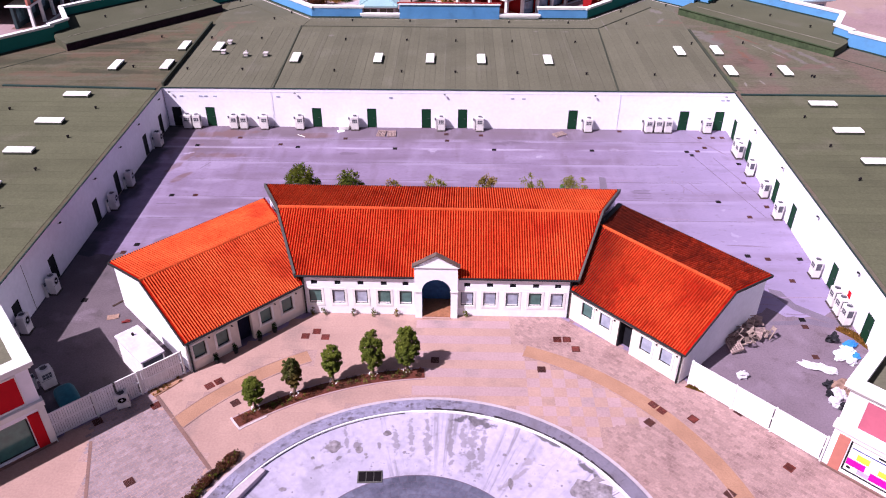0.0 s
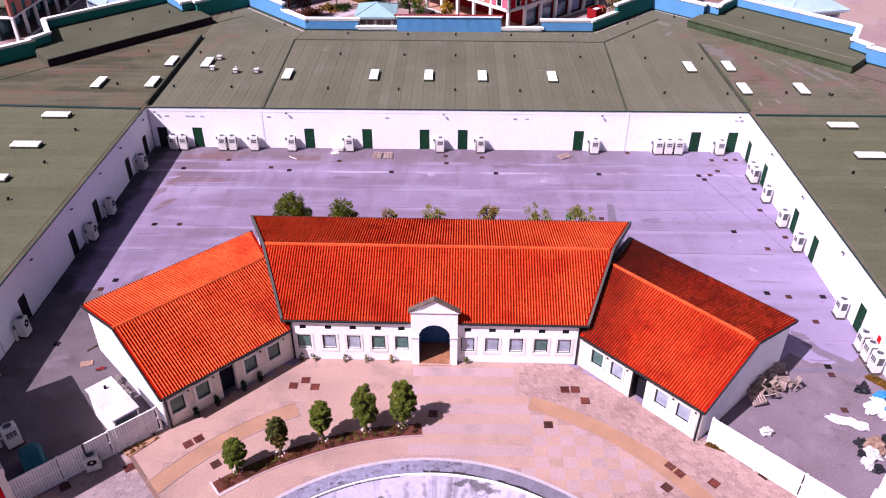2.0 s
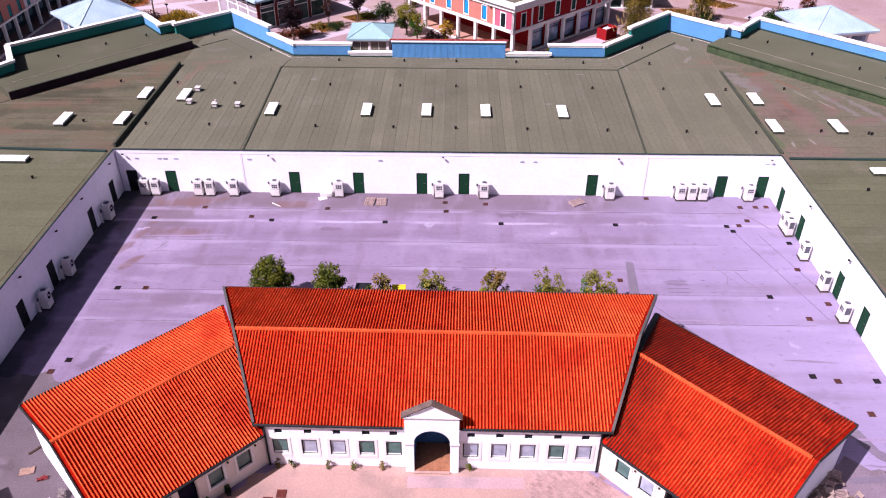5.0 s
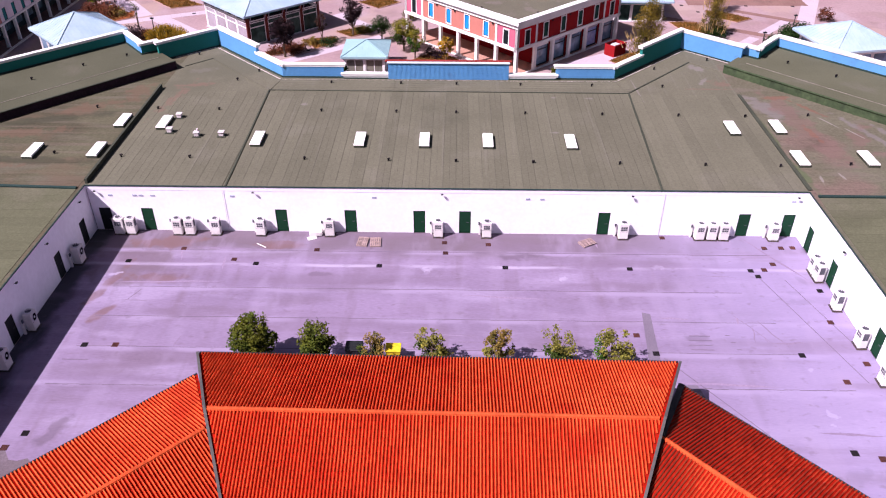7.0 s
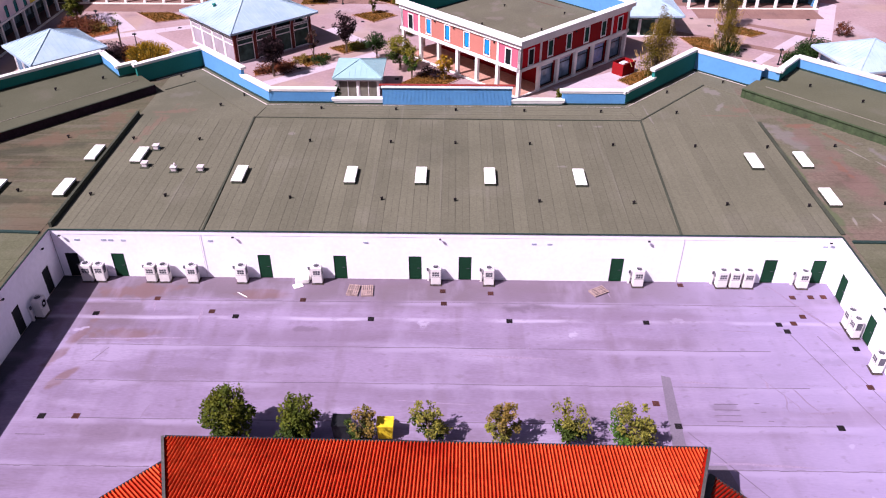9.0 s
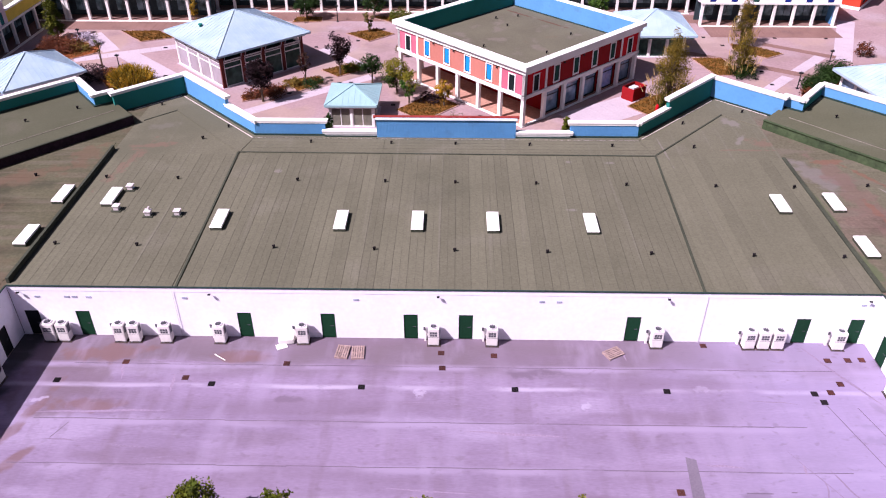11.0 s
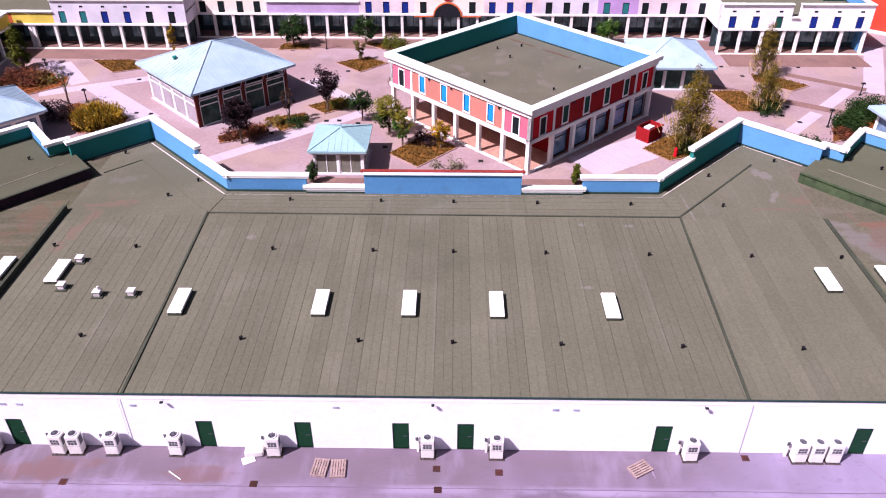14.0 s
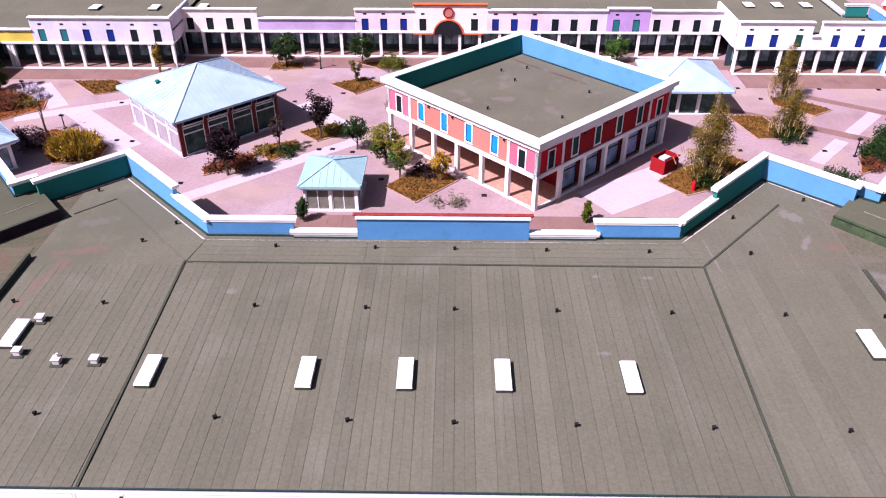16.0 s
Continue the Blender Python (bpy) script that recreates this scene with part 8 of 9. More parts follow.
M_WOOD = mat("grey weathered wood", (0.33, 0.24, 0.23), (0.25, 0.18, 0.17), big=2.0, fine=10, spread=0.2)
pallet(-7.1, 67.85, 84)
pallet(-6.1, 67.8, 93)
pallet(10.35, 68.0, 30)
rnd = random.Random(11)
for i in range(16):
    pallet(19.0 + rnd.uniform(-1.1, 1.3), 38.1 + rnd.uniform(-1.3, 1.6), rnd.uniform(0, 180), rnd.uniform(-28, 28), 0.18 + 0.1 * (i % 4), "broken wooden pallet thrown on a heap by the wall")


def crate_chair(x, y, z, turn, tilt):
    c = empty("broken_chair", Matrix.Translation((x, y, z)) @ pose(0, 0, 0, tilt, tilt * 0.5, turn), "broken pale wooden chair thrown on a heap", "chair", "broken chairs")
    part_box("seat", (-0.22, 0.22, -0.22, 0.22, 0.42, 0.46), M_CHAIR, c)
    for sx in (-1, 1):
        for sy in (-1, 1):
            part_box("leg", (sx * 0.19 - 0.025, sx * 0.19 + 0.025, sy * 0.19 - 0.025, sy * 0.19 + 0.025, 0, 0.42 if sy < 0 else 0.9), M_CHAIR, c)
    part_box("backrest", (-0.19, 0.19, 0.17, 0.2, 0.65, 0.88), M_CHAIR, c)


M_CHAIR = mat("pale scuffed wood", (0.40, 0.31, 0.27), (0.20, 0.145, 0.13), big=2.0, fine=8, spread=0.3)
for i in range(14):
    crate_chair(19.1 + rnd.uniform(-1.0, 1.4), 38.2 + rnd.uniform(-1.2, 1.7), 0.25 + rnd.uniform(0.0, 0.35), rnd.uniform(0, 360), rnd.uniform(-80, 80))


def sack(x, y, sx, sy, sz, turn, material, label, cat="sack"):
    bm = bmesh.new()
    bmesh.ops.create_icosphere(bm, subdivisions=3, radius=1.0)
    for v in bm.verts:
        k = 0.95 + 0.75 * noise.noise(v.co * 1.7 + Vector((x, y, 0))) + 0.45 * abs(noise.noise(v.co * 3.4 + Vector((y, x, 3)))) - 0.3 * abs(noise.noise(v.co * 6.0 + Vector((x, 0, y))))
        v.co = Vector((v.co.x * sx * k, v.co.y * sy * k, max(0.0, sz * (0.55 + 0.6 * v.co.z * k))))
    o = new("rubbish_sack" if cat == "sack" else "crumpled_sheet", mesh_of(bm, "rubbish_sack", material))
    o.matrix_world = Matrix.Translation((x, y, 0)) @ pose(0, 0, 0, 0, 0, turn)
    tagged(o, label, cat, "rubbish by the wall")


M_SACKW = mat("white plastic sheet", (0.62, 0.60, 0.65), (0.46, 0.44, 0.50), big=2.5, fine=7, fine_amount=0.2, bump=0.4, rough=0.45)
M_SACKB = mat("blue plastic sheet", (0.03, 0.22, 0.55), fine=6, rough=0.45)
M_SACKC = mat("pale turquoise plastic", (0.35, 0.62, 0.68), (0.65, 0.70, 0.74), big=1.5, fine=6, rough=0.45)
M_SACKK = mat("black plastic", (0.02, 0.02, 0.025), fine=6, rough=0.4)
M_SACKG = mat("dirty grey plastic", (0.20, 0.17, 0.17), (0.12, 0.10, 0.10), big=2.5, fine=7, fine_amount=0.3, bump=0.4, rough=0.6)
M_BARK_DARK = mat("dark weathered timber", (0.045, 0.028, 0.022), (0.07, 0.045, 0.035), big=2.0, fine=10)
M_CARD = mat("brown cardboard", (0.29, 0.185, 0.145), (0.20, 0.125, 0.10), big=2.0, fine=6)
sack(22.6, 35.3, 0.75, 0.3, 0.2, -20, M_SACKW, "crumpled white plastic sheet on the ground", "plastic sheet")
sack(23.5, 34.9, 0.6, 0.32, 0.22, -35, M_SACKW, "crumpled white plastic sheet on the ground", "plastic sheet")
sack(25.8, 37.2, 0.40, 0.28, 0.38, 10, M_SACKB, "bright blue plastic sack by the wall")
sack(25.0, 36.3, 0.6, 0.42, 0.35, 30, M_SACKC, "pale turquoise plastic sack by the wall")
sack(25.3, 35.7, 0.42, 0.28, 0.3, 70, M_SACKW, "white rubbish sack by the wall")
sack(25.5, 36.7, 0.38, 0.26, 0.32, -20, M_SACKC, "pale turquoise plastic sack by the wall")
sack(25.75, 36.1, 0.26, 0.2, 0.3, 40, M_SACKB, "bright blue plastic sack by the wall")
sack(24.6, 35.9, 0.3, 0.2, 0.22, 10, M_SACKW, "crumpled white plastic sheet on the ground", "plastic sheet")
sack(23.9, 32.9, 0.3, 0.22, 0.34, 50, M_CARD, "brown crumpled cardboard heap")
sack(22.75, 32.75, 0.24, 0.2, 0.3, 80, M_SACKK, "black plastic rubbish sack by the wall")
sack(23.7, 33.4, 0.6, 0.4, 0.45, 15, M_CARD, "brown crumpled cardboard heap")
sack(24.5, 33.6, 0.35, 0.3, 0.45, 60, M_SACKK, "black plastic rubbish sack by the wall")
sack(23.0, 33.5, 0.33, 0.26, 0.4, 10, M_SACKK, "black plastic rubbish sack by the wall")
sack(23.3, 32.7, 0.5, 0.38, 0.4, 100, M_SACKW, "white plastic rubbish sack by the wall")
sack(22.8, 32.0, 0.42, 0.3, 0.35, 40, M_SACKW, "white plastic rubbish sack by the wall")
sack(23.2, 31.7, 0.34, 0.22, 0.3, 0, M_SACKK, "black plastic rubbish sack by the wall")
sack(18.0, 34.2, 0.34, 0.26, 0.4, 20, M_SACKW, "white crumpled sheet beside the fence", "plastic sheet")
sack(24.9, 37.7, 0.35, 0.3, 0.5, 20, M_SACKK, "black plastic rubbish sack by the wall")
# old white unit lying on its side and a loose white pole
lying = empty("discarded_unit", Matrix.Translation((-10.9, 68.85, 0)) @ pose(0, 0, 0, 0, 0, 6), "discarded white unit lying on its side by the wall", "discarded unit")
part_box("casing", (-0.5, 0.5, -0.33, 0.33, 0.05, 0.42), M_AC, lying, bevel=0.04)
part_box("loose_panel", (-0.8, -0.1, -0.6, -0.1, 0.0, 0.05), M_AC, lying, m=pose(0, 0, 0, 0, 0, 20))
bm = bmesh.new()
tube(bm, (-15.3, 67.5, 0.03), (-14.5, 66.95, 0.03), 0.03, seg=6)
tagged(part("loose_pole", bm, M_TRIM), "thin white pole lying on the asphalt", "pole")
bm = bmesh.new()
box(bm, 26.86, 26.93, 40.7, 41.0, 1.2, 1.7)
tagged(part("fire_hose_box", bm, M_BRIGHTRED), "small red box on the white wall", "box")
for i, (y, x0, x1) in enumerate(((57.2, 15.6, 17.0), (56.75, 15.5, 17.0), (56.3, 15.4, 16.9), (55.85, 15.4, 16.9), (57.3, 18.0, 18.3), (56.6, 18.2, 18.5), (55.9, 18.4, 18.7), (54.2, -24.9, -23.2))):
    part_box("tar_mark", (x0, x1, y - 0.035, y + 0.035, -0.01, 0.0042), M_SEAM, courtyard)
# plank, flattened box and red rag beside the western gable
plank = part_box("wooden_plank", (-0.45, 0.45, -0.07, 0.07, 0.0, 0.05), M_BARK_DARK, None, m=Matrix.Translation((-23.08, 40.73, 0)) @ pose(0, 0, 0, 0, 0, 52))
tagged(plank, "dark weathered plank lying on the asphalt", "plank")
carton = empty("flattened_carton", Matrix.Translation((-22.89, 39.23, 0)) @ pose(0, 0, 0, 0, 0, 15), "flattened brown cardboard carton on the asphalt", "carton")
part_box("panel", (-0.42, 0.0, -0.25, 0.25, 0.0, 0.03), M_CARD, carton)
part_box("flap", (0.003, 0.36, -0.25, 0.22, 0.0, 0.03), M_CARD, carton, m=pose(0, 0, 0, 0, -7, 0))
sack(-21.87, 38.73, 0.28, 0.13, 0.12, 25, mat("faded dark red cloth", (0.16, 0.025, 0.025), fine=6), "small crumpled dark red rag by the gable", "rag")
for x, y, sx, sy, k in ((-20.3, 37.6, 0.4, 0.22, 0), (-19.8, 36.9, 0.34, 0.24, 1), (-19.3, 36.5, 0.3, 0.2, 0)):
    sack(x, y, sx, sy, 0.32, -48 + 20 * k, M_SACKG, "grey rubbish sack heaped along the white gable")
# repaired trenches
M_TRENCH = mat("grey repaired asphalt", (0.162, 0.134, 0.182), (0.142, 0.116, 0.158), big=0.8, fine=10, fine_amount=0.15)
for pts in ([(12.95, 59.6), (12.3, 53.0), (13.1, 53.0), (13.5, 59.4)], [(22.56, 42.8), (23.55, 41.0), (24.7, 40.1), (26.3, 39.0), (26.6, 39.5), (25.0, 40.7), (23.9, 41.6), (23.4, 43.05), (22.6, 43.35)], [(21.35, 39.25), (22.95, 39.32), (23.7, 39.5), (25.6, 39.0), (25.75, 39.4), (24.27, 40.05), (22.95, 39.75), (21.4, 39.65)], [(15.0, 52.6), (13.9, 52.6), (13.9, 50.9), (15.4, 50.7)]):
    bm = bmesh.new()
    prism(bm, pts[::-1], -0.02, 0.0045)
    part("repaired_trench", bm, M_TRENCH, courtyard)
bm = bmesh.new()
for a, b in (((22.3, 63.8), (25.6, 53.0)), ((24.1, 63.5), (26.2, 56.5)), ((13.5, 55.0), (19.6, 46.5)), ((-22.3, 61.6), (-22.9, 60.4))):
    bar(bm, Matrix.Identity(4), (*a, 0.0), (*b, 0.0), 0.05, 0.004)
part("asphalt_crack", bm, M_SEAM, courtyard)
# soft moss line at the foot of the east wall
bed([(26.0, 39.2), (26.9, 38.4), (26.9, 36.9), (26.4, 38.0), (25.6, 38.9)], "patch of weeds at the foot of the white wall", M_BEDGRASS, False, 120)
bed([(14.3, 33.3), (15.3, 32.8), (15.5, 33.1), (14.7, 33.6)], "patch of dry weeds by the fence", M_BEDGRASS, False, 60)
bed([(-18.2, 32.2), (-16.7, 33.5), (-16.4, 33.2), (-17.6, 31.8)], "patch of dry sand and weeds by the fence", M_TAN, False, 30)


# ---- plants ----
def leaf_mat(name, a, b):
    return mat(name, a, b, rough=0.6, big=0.9, fine=3.0, fine_amount=0.25, bump=0, island=0.4, spec=0.1)


G_DARK = leaf_mat("dark green leaves", (0.018, 0.044, 0.008), (0.012, 0.030, 0.007))
G_FRONT = leaf_mat("clipped dark green leaves", (0.120, 0.140, 0.018), (0.070, 0.096, 0.014))
G_OLIVE = leaf_mat("olive leaves", (0.085, 0.089, 0.007), (0.047, 0.068, 0.007))
G_FRESH = leaf_mat("fresh green leaves", (0.055, 0.125, 0.015), (0.032, 0.080, 0.012))
G_BROWN = leaf_mat("bronze green leaves", (0.11, 0.075, 0.02), (0.06, 0.07, 0.018))
G_YELLOW = leaf_mat("yellow leaves", (0.36, 0.205, 0.012), (0.20, 0.135, 0.012))
G_LIME = leaf_mat("yellow green leaves", (0.175, 0.150, 0.012), (0.095, 0.098, 0.010))
G_OCHRE = leaf_mat("ochre leaves", (0.20, 0.125, 0.025), (0.10, 0.09, 0.02))
G_PLUME = leaf_mat("ochre green leaves", (0.112, 0.080, 0.008), (0.056, 0.050, 0.007))
G_MID = leaf_mat("mid green leaves", (0.044, 0.068, 0.010), (0.032, 0.056, 0.010))
G_YOLIVE = leaf_mat("yellow olive leaves", (0.18, 0.165, 0.026), (0.12, 0.12, 0.02))
G_PLUMETIP = leaf_mat("golden shoots", (0.18, 0.12, 0.014), (0.095, 0.072, 0.010))
G_PURPLE = leaf_mat("dark purple leaves", (0.014, 0.007, 0.011), (0.020, 0.009, 0.010))
G_BRONZE = leaf_mat("dark bronze leaves", (0.050, 0.024, 0.016), (0.028, 0.014, 0.011))
G_SILVER = leaf_mat("silvery leaves", (0.21, 0.185, 0.13), (0.11, 0.105, 0.05))
G_PALE = leaf_mat("pale lilac leaves", (0.46, 0.40, 0.48), (0.32, 0.27, 0.33))
G_RUST = leaf_mat("rust red leaves", (0.13, 0.035, 0.016), (0.07, 0.026, 0.013))
G_HEDGE = leaf_mat("dark rusty hedge leaves", (0.075, 0.025, 0.013), (0.035, 0.02, 0.011))
M_SHOOT = mat("pale straw shoot", (0.50, 0.36, 0.17), (0.36, 0.24, 0.09), fine=6)
M_BARK = mat("grey brown bark", (0.12, 0.085, 0.06), fine=14, fine_amount=0.4, bump=0.5)


def leaves(name, clumps, size, per, material, parent, seed, flat=0.0):
    """clumps: (centre, radius); each holds small folded leaves facing every way."""
    rnd = random.Random(seed)
    verts, faces = [], []
    for c, r in clumps:
        for _ in range(per):
            d = Vector((rnd.gauss(0, 1), rnd.gauss(0, 1), rnd.gauss(0, 1))).normalized() * r * rnd.random() ** 0.45
            p = Vector(c) + d
            q = Euler((rnd.uniform(-0.9, 0.9), rnd.uniform(-0.9, 0.9), rnd.uniform(0, 6.28)))
            s = size * rnd.uniform(0.6, 1.3)
            b = len(verts)
            for lx, ly, lz in ((-0.5, 0, 0), (0, -0.32, 0.06), (0.5, 0, -0.05), (0, 0.32, 0.06)):
                w = Vector((lx * s, ly * s, lz * s))
                w.rotate(q)
                verts.append(tuple(p + w))
            faces += [(b, b + 1, b + 2), (b, b + 2, b + 3)]
    me = bpy.data.meshes.new(name)
    me.from_pydata(verts, [], faces)
    me.materials.append(material)
    o = new(name, me)
    o.parent = parent
    return o


def tree(x, y, h, r, low, material, label, seed, shape="round", dense=1.0, leaf=0.17, cat="tree", name="tree", group="", tip=None, thin=1.0):
    """A tapered trunk with limbs, and clumps of leaves from low up to h within radius r."""
    rnd = random.Random(seed)
    t = empty(name, Matrix.Translation((x, y, 0)), label, cat, group)
    mid_z = (low + h) / 2
    half_h = (h - low) / 2
    bm = bmesh.new()
    pts = [Vector((0, 0, 0))]
    for i in range(4):
        pts.append(Vector((rnd.uniform(-0.06, 0.06) * (i + 1), rnd.uniform(-0.06, 0.06) * (i + 1), (low + half_h * 1.2) * (i + 1) / 4)))
    r0 = 0.035 + 0.022 * h
    for i, (a, b) in enumerate(zip(pts, pts[1:])):
        tube(bm, a, b, r0 * (1 - 0.2 * i), r0 * (0.8 - 0.2 * i), 7)
    clumps = []
    n = int((105 if shape in ("oval", "cone") else 34 if shape == "poplar" else 26) * dense * max(1.0, (r * half_h) ** 0.6))
    for i in range(n):
        for _ in range(30):
            d = Vector((rnd.uniform(-1, 1), rnd.uniform(-1, 1), rnd.uniform(-1, 1)))
            if (0.55 if shape in ("oval", "cone") else 0.25) < d.length < 1.0:
                break
        if shape == "cone":
            k = 1.08 - 0.3 * (d.z + 1) / 2
        elif shape == "poplar":
            k = 1.08 - 0.78 * (d.z + 1) / 2
        elif shape == "vase":
            k = 0.35 + 0.75 * (d.z + 1) / 2
        else:
            k = 1.0
        flat = Vector((d.x, d.y, 0))
        wob = 1 + (0.1 if shape in ("oval", "cone") else 0.25) * noise.noise(d * 2 + Vector((seed, 0, 0)))
        c = Vector((flat.x * r * k * wob, flat.y * r * k * wob, mid_z + d.z * half_h * wob))
        rad = r * (rnd.uniform(0.14, 0.24) if shape in ("oval", "cone") else rnd.uniform(0.16, 0.3) if shape == "poplar" else rnd.uniform(0.2, 0.34))
        clumps.append((c, rad))
        if i % 3 == 0:
            s = pts[min(4, 1 + i % 4)]
            tube(bm, s, s + (c - s) * 0.92, r0 * 0.35, r0 * 0.1, 5)
    part("trunk", bm, M_BARK, t)
    if shape == "poplar" and tip:
        bm = bmesh.new()
        for i in range(70):
            a, k = rnd.uniform(0, 6.28), rnd.uniform(0.6, 1.05)
            z = low + rnd.random() * half_h * 0.75
            p = Vector((r * k * math.cos(a), r * k * math.sin(a), z))
            tube(bm, p, p + Vector((p.x * 0.14, p.y * 0.14, rnd.uniform(0.4, 0.95))), 0.045, 0.015, 4)
        tagged(part("undergrowth", bm, M_SHOOT, t, "pale straw-coloured upright shoots"), kind="stuff")
    per = int(44 * thin * (0.17 / leaf) ** 1.2 * max(1.0, r))
    if tip:
        # upper shoots, with the sun on them put into a yellower tone
        upper = [c for c in clumps if c[0].z + 0.5 * c[0].x > mid_z - 0.1 * half_h]
        clumps = [c for c in clumps if c not in upper]
        tagged(leaves("crown_top", upper, leaf * 0.9, per, tip, t, seed + 50), "yellower upper leaves", kind="stuff")
    tagged(leaves("crown", clumps, leaf, per, material, t, seed), kind="stuff")
    return t


FT = "small clipped dark green tree in a mulch strip"
GF = "trees along the basin"
tree(-11.39, 31.0, 2.35, 0.60, 0.5, G_FRONT, FT, 1, group=GF, dense=1.5, leaf=0.082, shape="oval")
tree(-9.34, 32.21, 2.8, 0.56, 0.7, G_BROWN, "small clipped bronze green tree in a mulch strip", 2, group=GF, dense=1.4, leaf=0.082, shape="oval")
tree(-7.11, 33.32, 2.85, 0.60, 0.7, G_FRONT, FT, 3, group=GF, dense=1.5, leaf=0.082, shape="oval")
tree(-4.75, 34.02, 3.4, 0.74, 0.6, G_FRONT, FT, 4, group=GF, dense=1.8, leaf=0.082, shape="cone")
tree(-2.67, 34.42, 3.45, 0.78, 0.65, G_FRONT, FT, 5, group=GF, dense=1.8, leaf=0.082, shape="cone")
M_CURB = mat("scuffed white kerb", (0.58, 0.50, 0.52), (0.44, 0.36, 0.38), big=1.5, fine=8, fine_amount=0.2)
strip_bed = empty("mulch_strip", None, "curved strip of dark red mulch with low red-leaved plants", "flower bed")
bm = bmesh.new()
ring_sector(bm, (-0.1, 15.1), 18.70, 19.56, 94.5, 129.6, -0.02, 0.03, 40)
part("mulch", bm, M_SOIL, strip_bed)
for r in (18.60, 19.56):
    bm = bmesh.new()
    ring_sector(bm, (-0.1, 15.1), r, r + 0.10, 94.2, 129.9, -0.02, 0.035, 40)
    part("edging", bm, M_LILAC, strip_bed, "lilac stone edging")
bm = bmesh.new()
ring_sector(bm, (-0.1, 15.1), 18.56, 19.66, 129.62, 129.95, -0.02, 0.06, 3)
part("edging", bm, M_CURB, strip_bed, "pale end kerb")
bm = bmesh.new()
ring_sector(bm, (-0.1, 15.1), 18.50, 18.60, 124.5, 129.95, -0.02, 0.045, 8)
part("edging", bm, M_CURB, strip_bed, "pale edging")
rnd = random.Random(8)
for red, mt in ((True, G_HEDGE), (False, G_FRONT), (True, G_RUST)):
    cl = []
    for i in range(90 if red else 46):
        a = radians(rnd.uniform(95, 128.5))
        r = rnd.uniform(18.80, 19.46)
        cl.append(((-0.1 + r * math.cos(a), 15.1 + r * math.sin(a), 0.10), 0.15))
    tagged(leaves("low_plant", cl, 0.08, 20, mt, strip_bed, 4 + len(cl) + red), "low rust red plants" if red else "low green plants", kind="stuff")
bm = bmesh.new()
for tx, ty in ((-11.39, 31.0), (-9.34, 32.21), (-7.11, 33.32), (-4.75, 34.02), (-2.67, 34.42)):
    for i in range(7):
        a = 6.28 * i / 7 + rnd.uniform(-0.2, 0.2)
        p = Vector((tx + 0.24 * math.cos(a), ty + 0.24 * math.sin(a), 0.0))
        tube(bm, p, p + Vector((0, 0, 0.09)), 0.06, 0.04, 6)
tagged(part("edging_stones", bm, M_TRIM, strip_bed, "small pale stones round a trunk"), kind="stuff")
# hedge outside the basin kerb
hb = empty("low_hedge", None, "low rust and green hedge curving beside the basin kerb", "hedge")
cl = []
for i in range(110):
    a = radians(rnd.uniform(141.5, 158))
    r = rnd.uniform(13.35, 13.75)
    cl.append(((PC.x + r * math.cos(a), PC.y + r * math.sin(a), 0.2), 0.22))
tagged(leaves("hedge_leaf", cl, 0.12, 30, G_HEDGE, hb, 5), kind="stuff")
cl = [(c, 0.18) for c, _ in cl[::4]]
tagged(leaves("hedge_leaf", cl, 0.12, 26, G_OLIVE, hb, 6), kind="stuff")

BT = "trees behind the house"
tree(-12.35, 53.9, 3.75, 1.3, 0.35, G_MID, "full round olive green tree behind the tiled house", 11, group=BT, dense=2.8, leaf=0.2, tip=G_OLIVE)
tree(-8.5, 53.8, 3.65, 1.15, 0.3, G_MID, "rounded olive green tree behind the tiled house", 12, group=BT, dense=2.4, leaf=0.19, tip=G_OLIVE)
tree(-4.9, 53.8, 2.75, 0.9, 0.3, G_MID, "small sparse bronze tree behind the tiled house", 13, group=BT, dense=1.6, leaf=0.16, tip=G_OCHRE)
tree(-1.3, 54.1, 2.9, 1.0, 0.25, G_MID, "sparse olive tree with bare shoots behind the house", 14, group=BT, dense=1.5, leaf=0.17, tip=G_YOLIVE)
tree(2.8, 53.8, 3.3, 0.95, 0.3, G_YOLIVE, "thin yellowing tree behind the tiled house", 15, group=BT, dense=1.5, leaf=0.16, tip=G_OCHRE)
tree(6.55, 54.1, 3.0, 1.2, 0.3, G_MID, "thin yellow-green tree with gaps in its crown", 16, group=BT, dense=1.2, leaf=0.17, shape="vase", tip=G_YOLIVE)
tree(9.9, 53.7, 3.1, 1.2, 0.25, G_FRESH, "uneven fresh green tree behind the tiled house", 17, group=BT, dense=1.5, leaf=0.18, tip=G_YOLIVE)

NT = "plaza trees"
tree(-20.6, 107.6, 4.6, 1.42, 1.7, G_PURPLE, "dark purple-leaved tree in a rust-red bed", 21, group=NT, dense=2.0, leaf=0.22)
tree(-13.3, 115.4, 4.8, 1.7, 1.6, G_PURPLE, "dark purple spreading tree in a dry bed", 22, group=NT, dense=1.1, leaf=0.24, shape="vase")
tree(-9.4, 113.0, 3.2, 1.3, 1.4, G_DARK, "small round green tree on a bare trunk", 23, group=NT, dense=1.5, leaf=0.22)
tree(-6.4, 109.8, 4.0, 1.55, 1.0, G_MID, "broad olive tree yellowing at the top beside the arcade", 24, group=NT, dense=1.6, leaf=0.22, tip=G_LIME)
tree(-4.9, 107.4, 3.5, 1.0, 0.9, G_FRESH, "small light green tree in a dry bed", 25, group=NT, dense=1.5, leaf=0.2, tip=G_LIME)
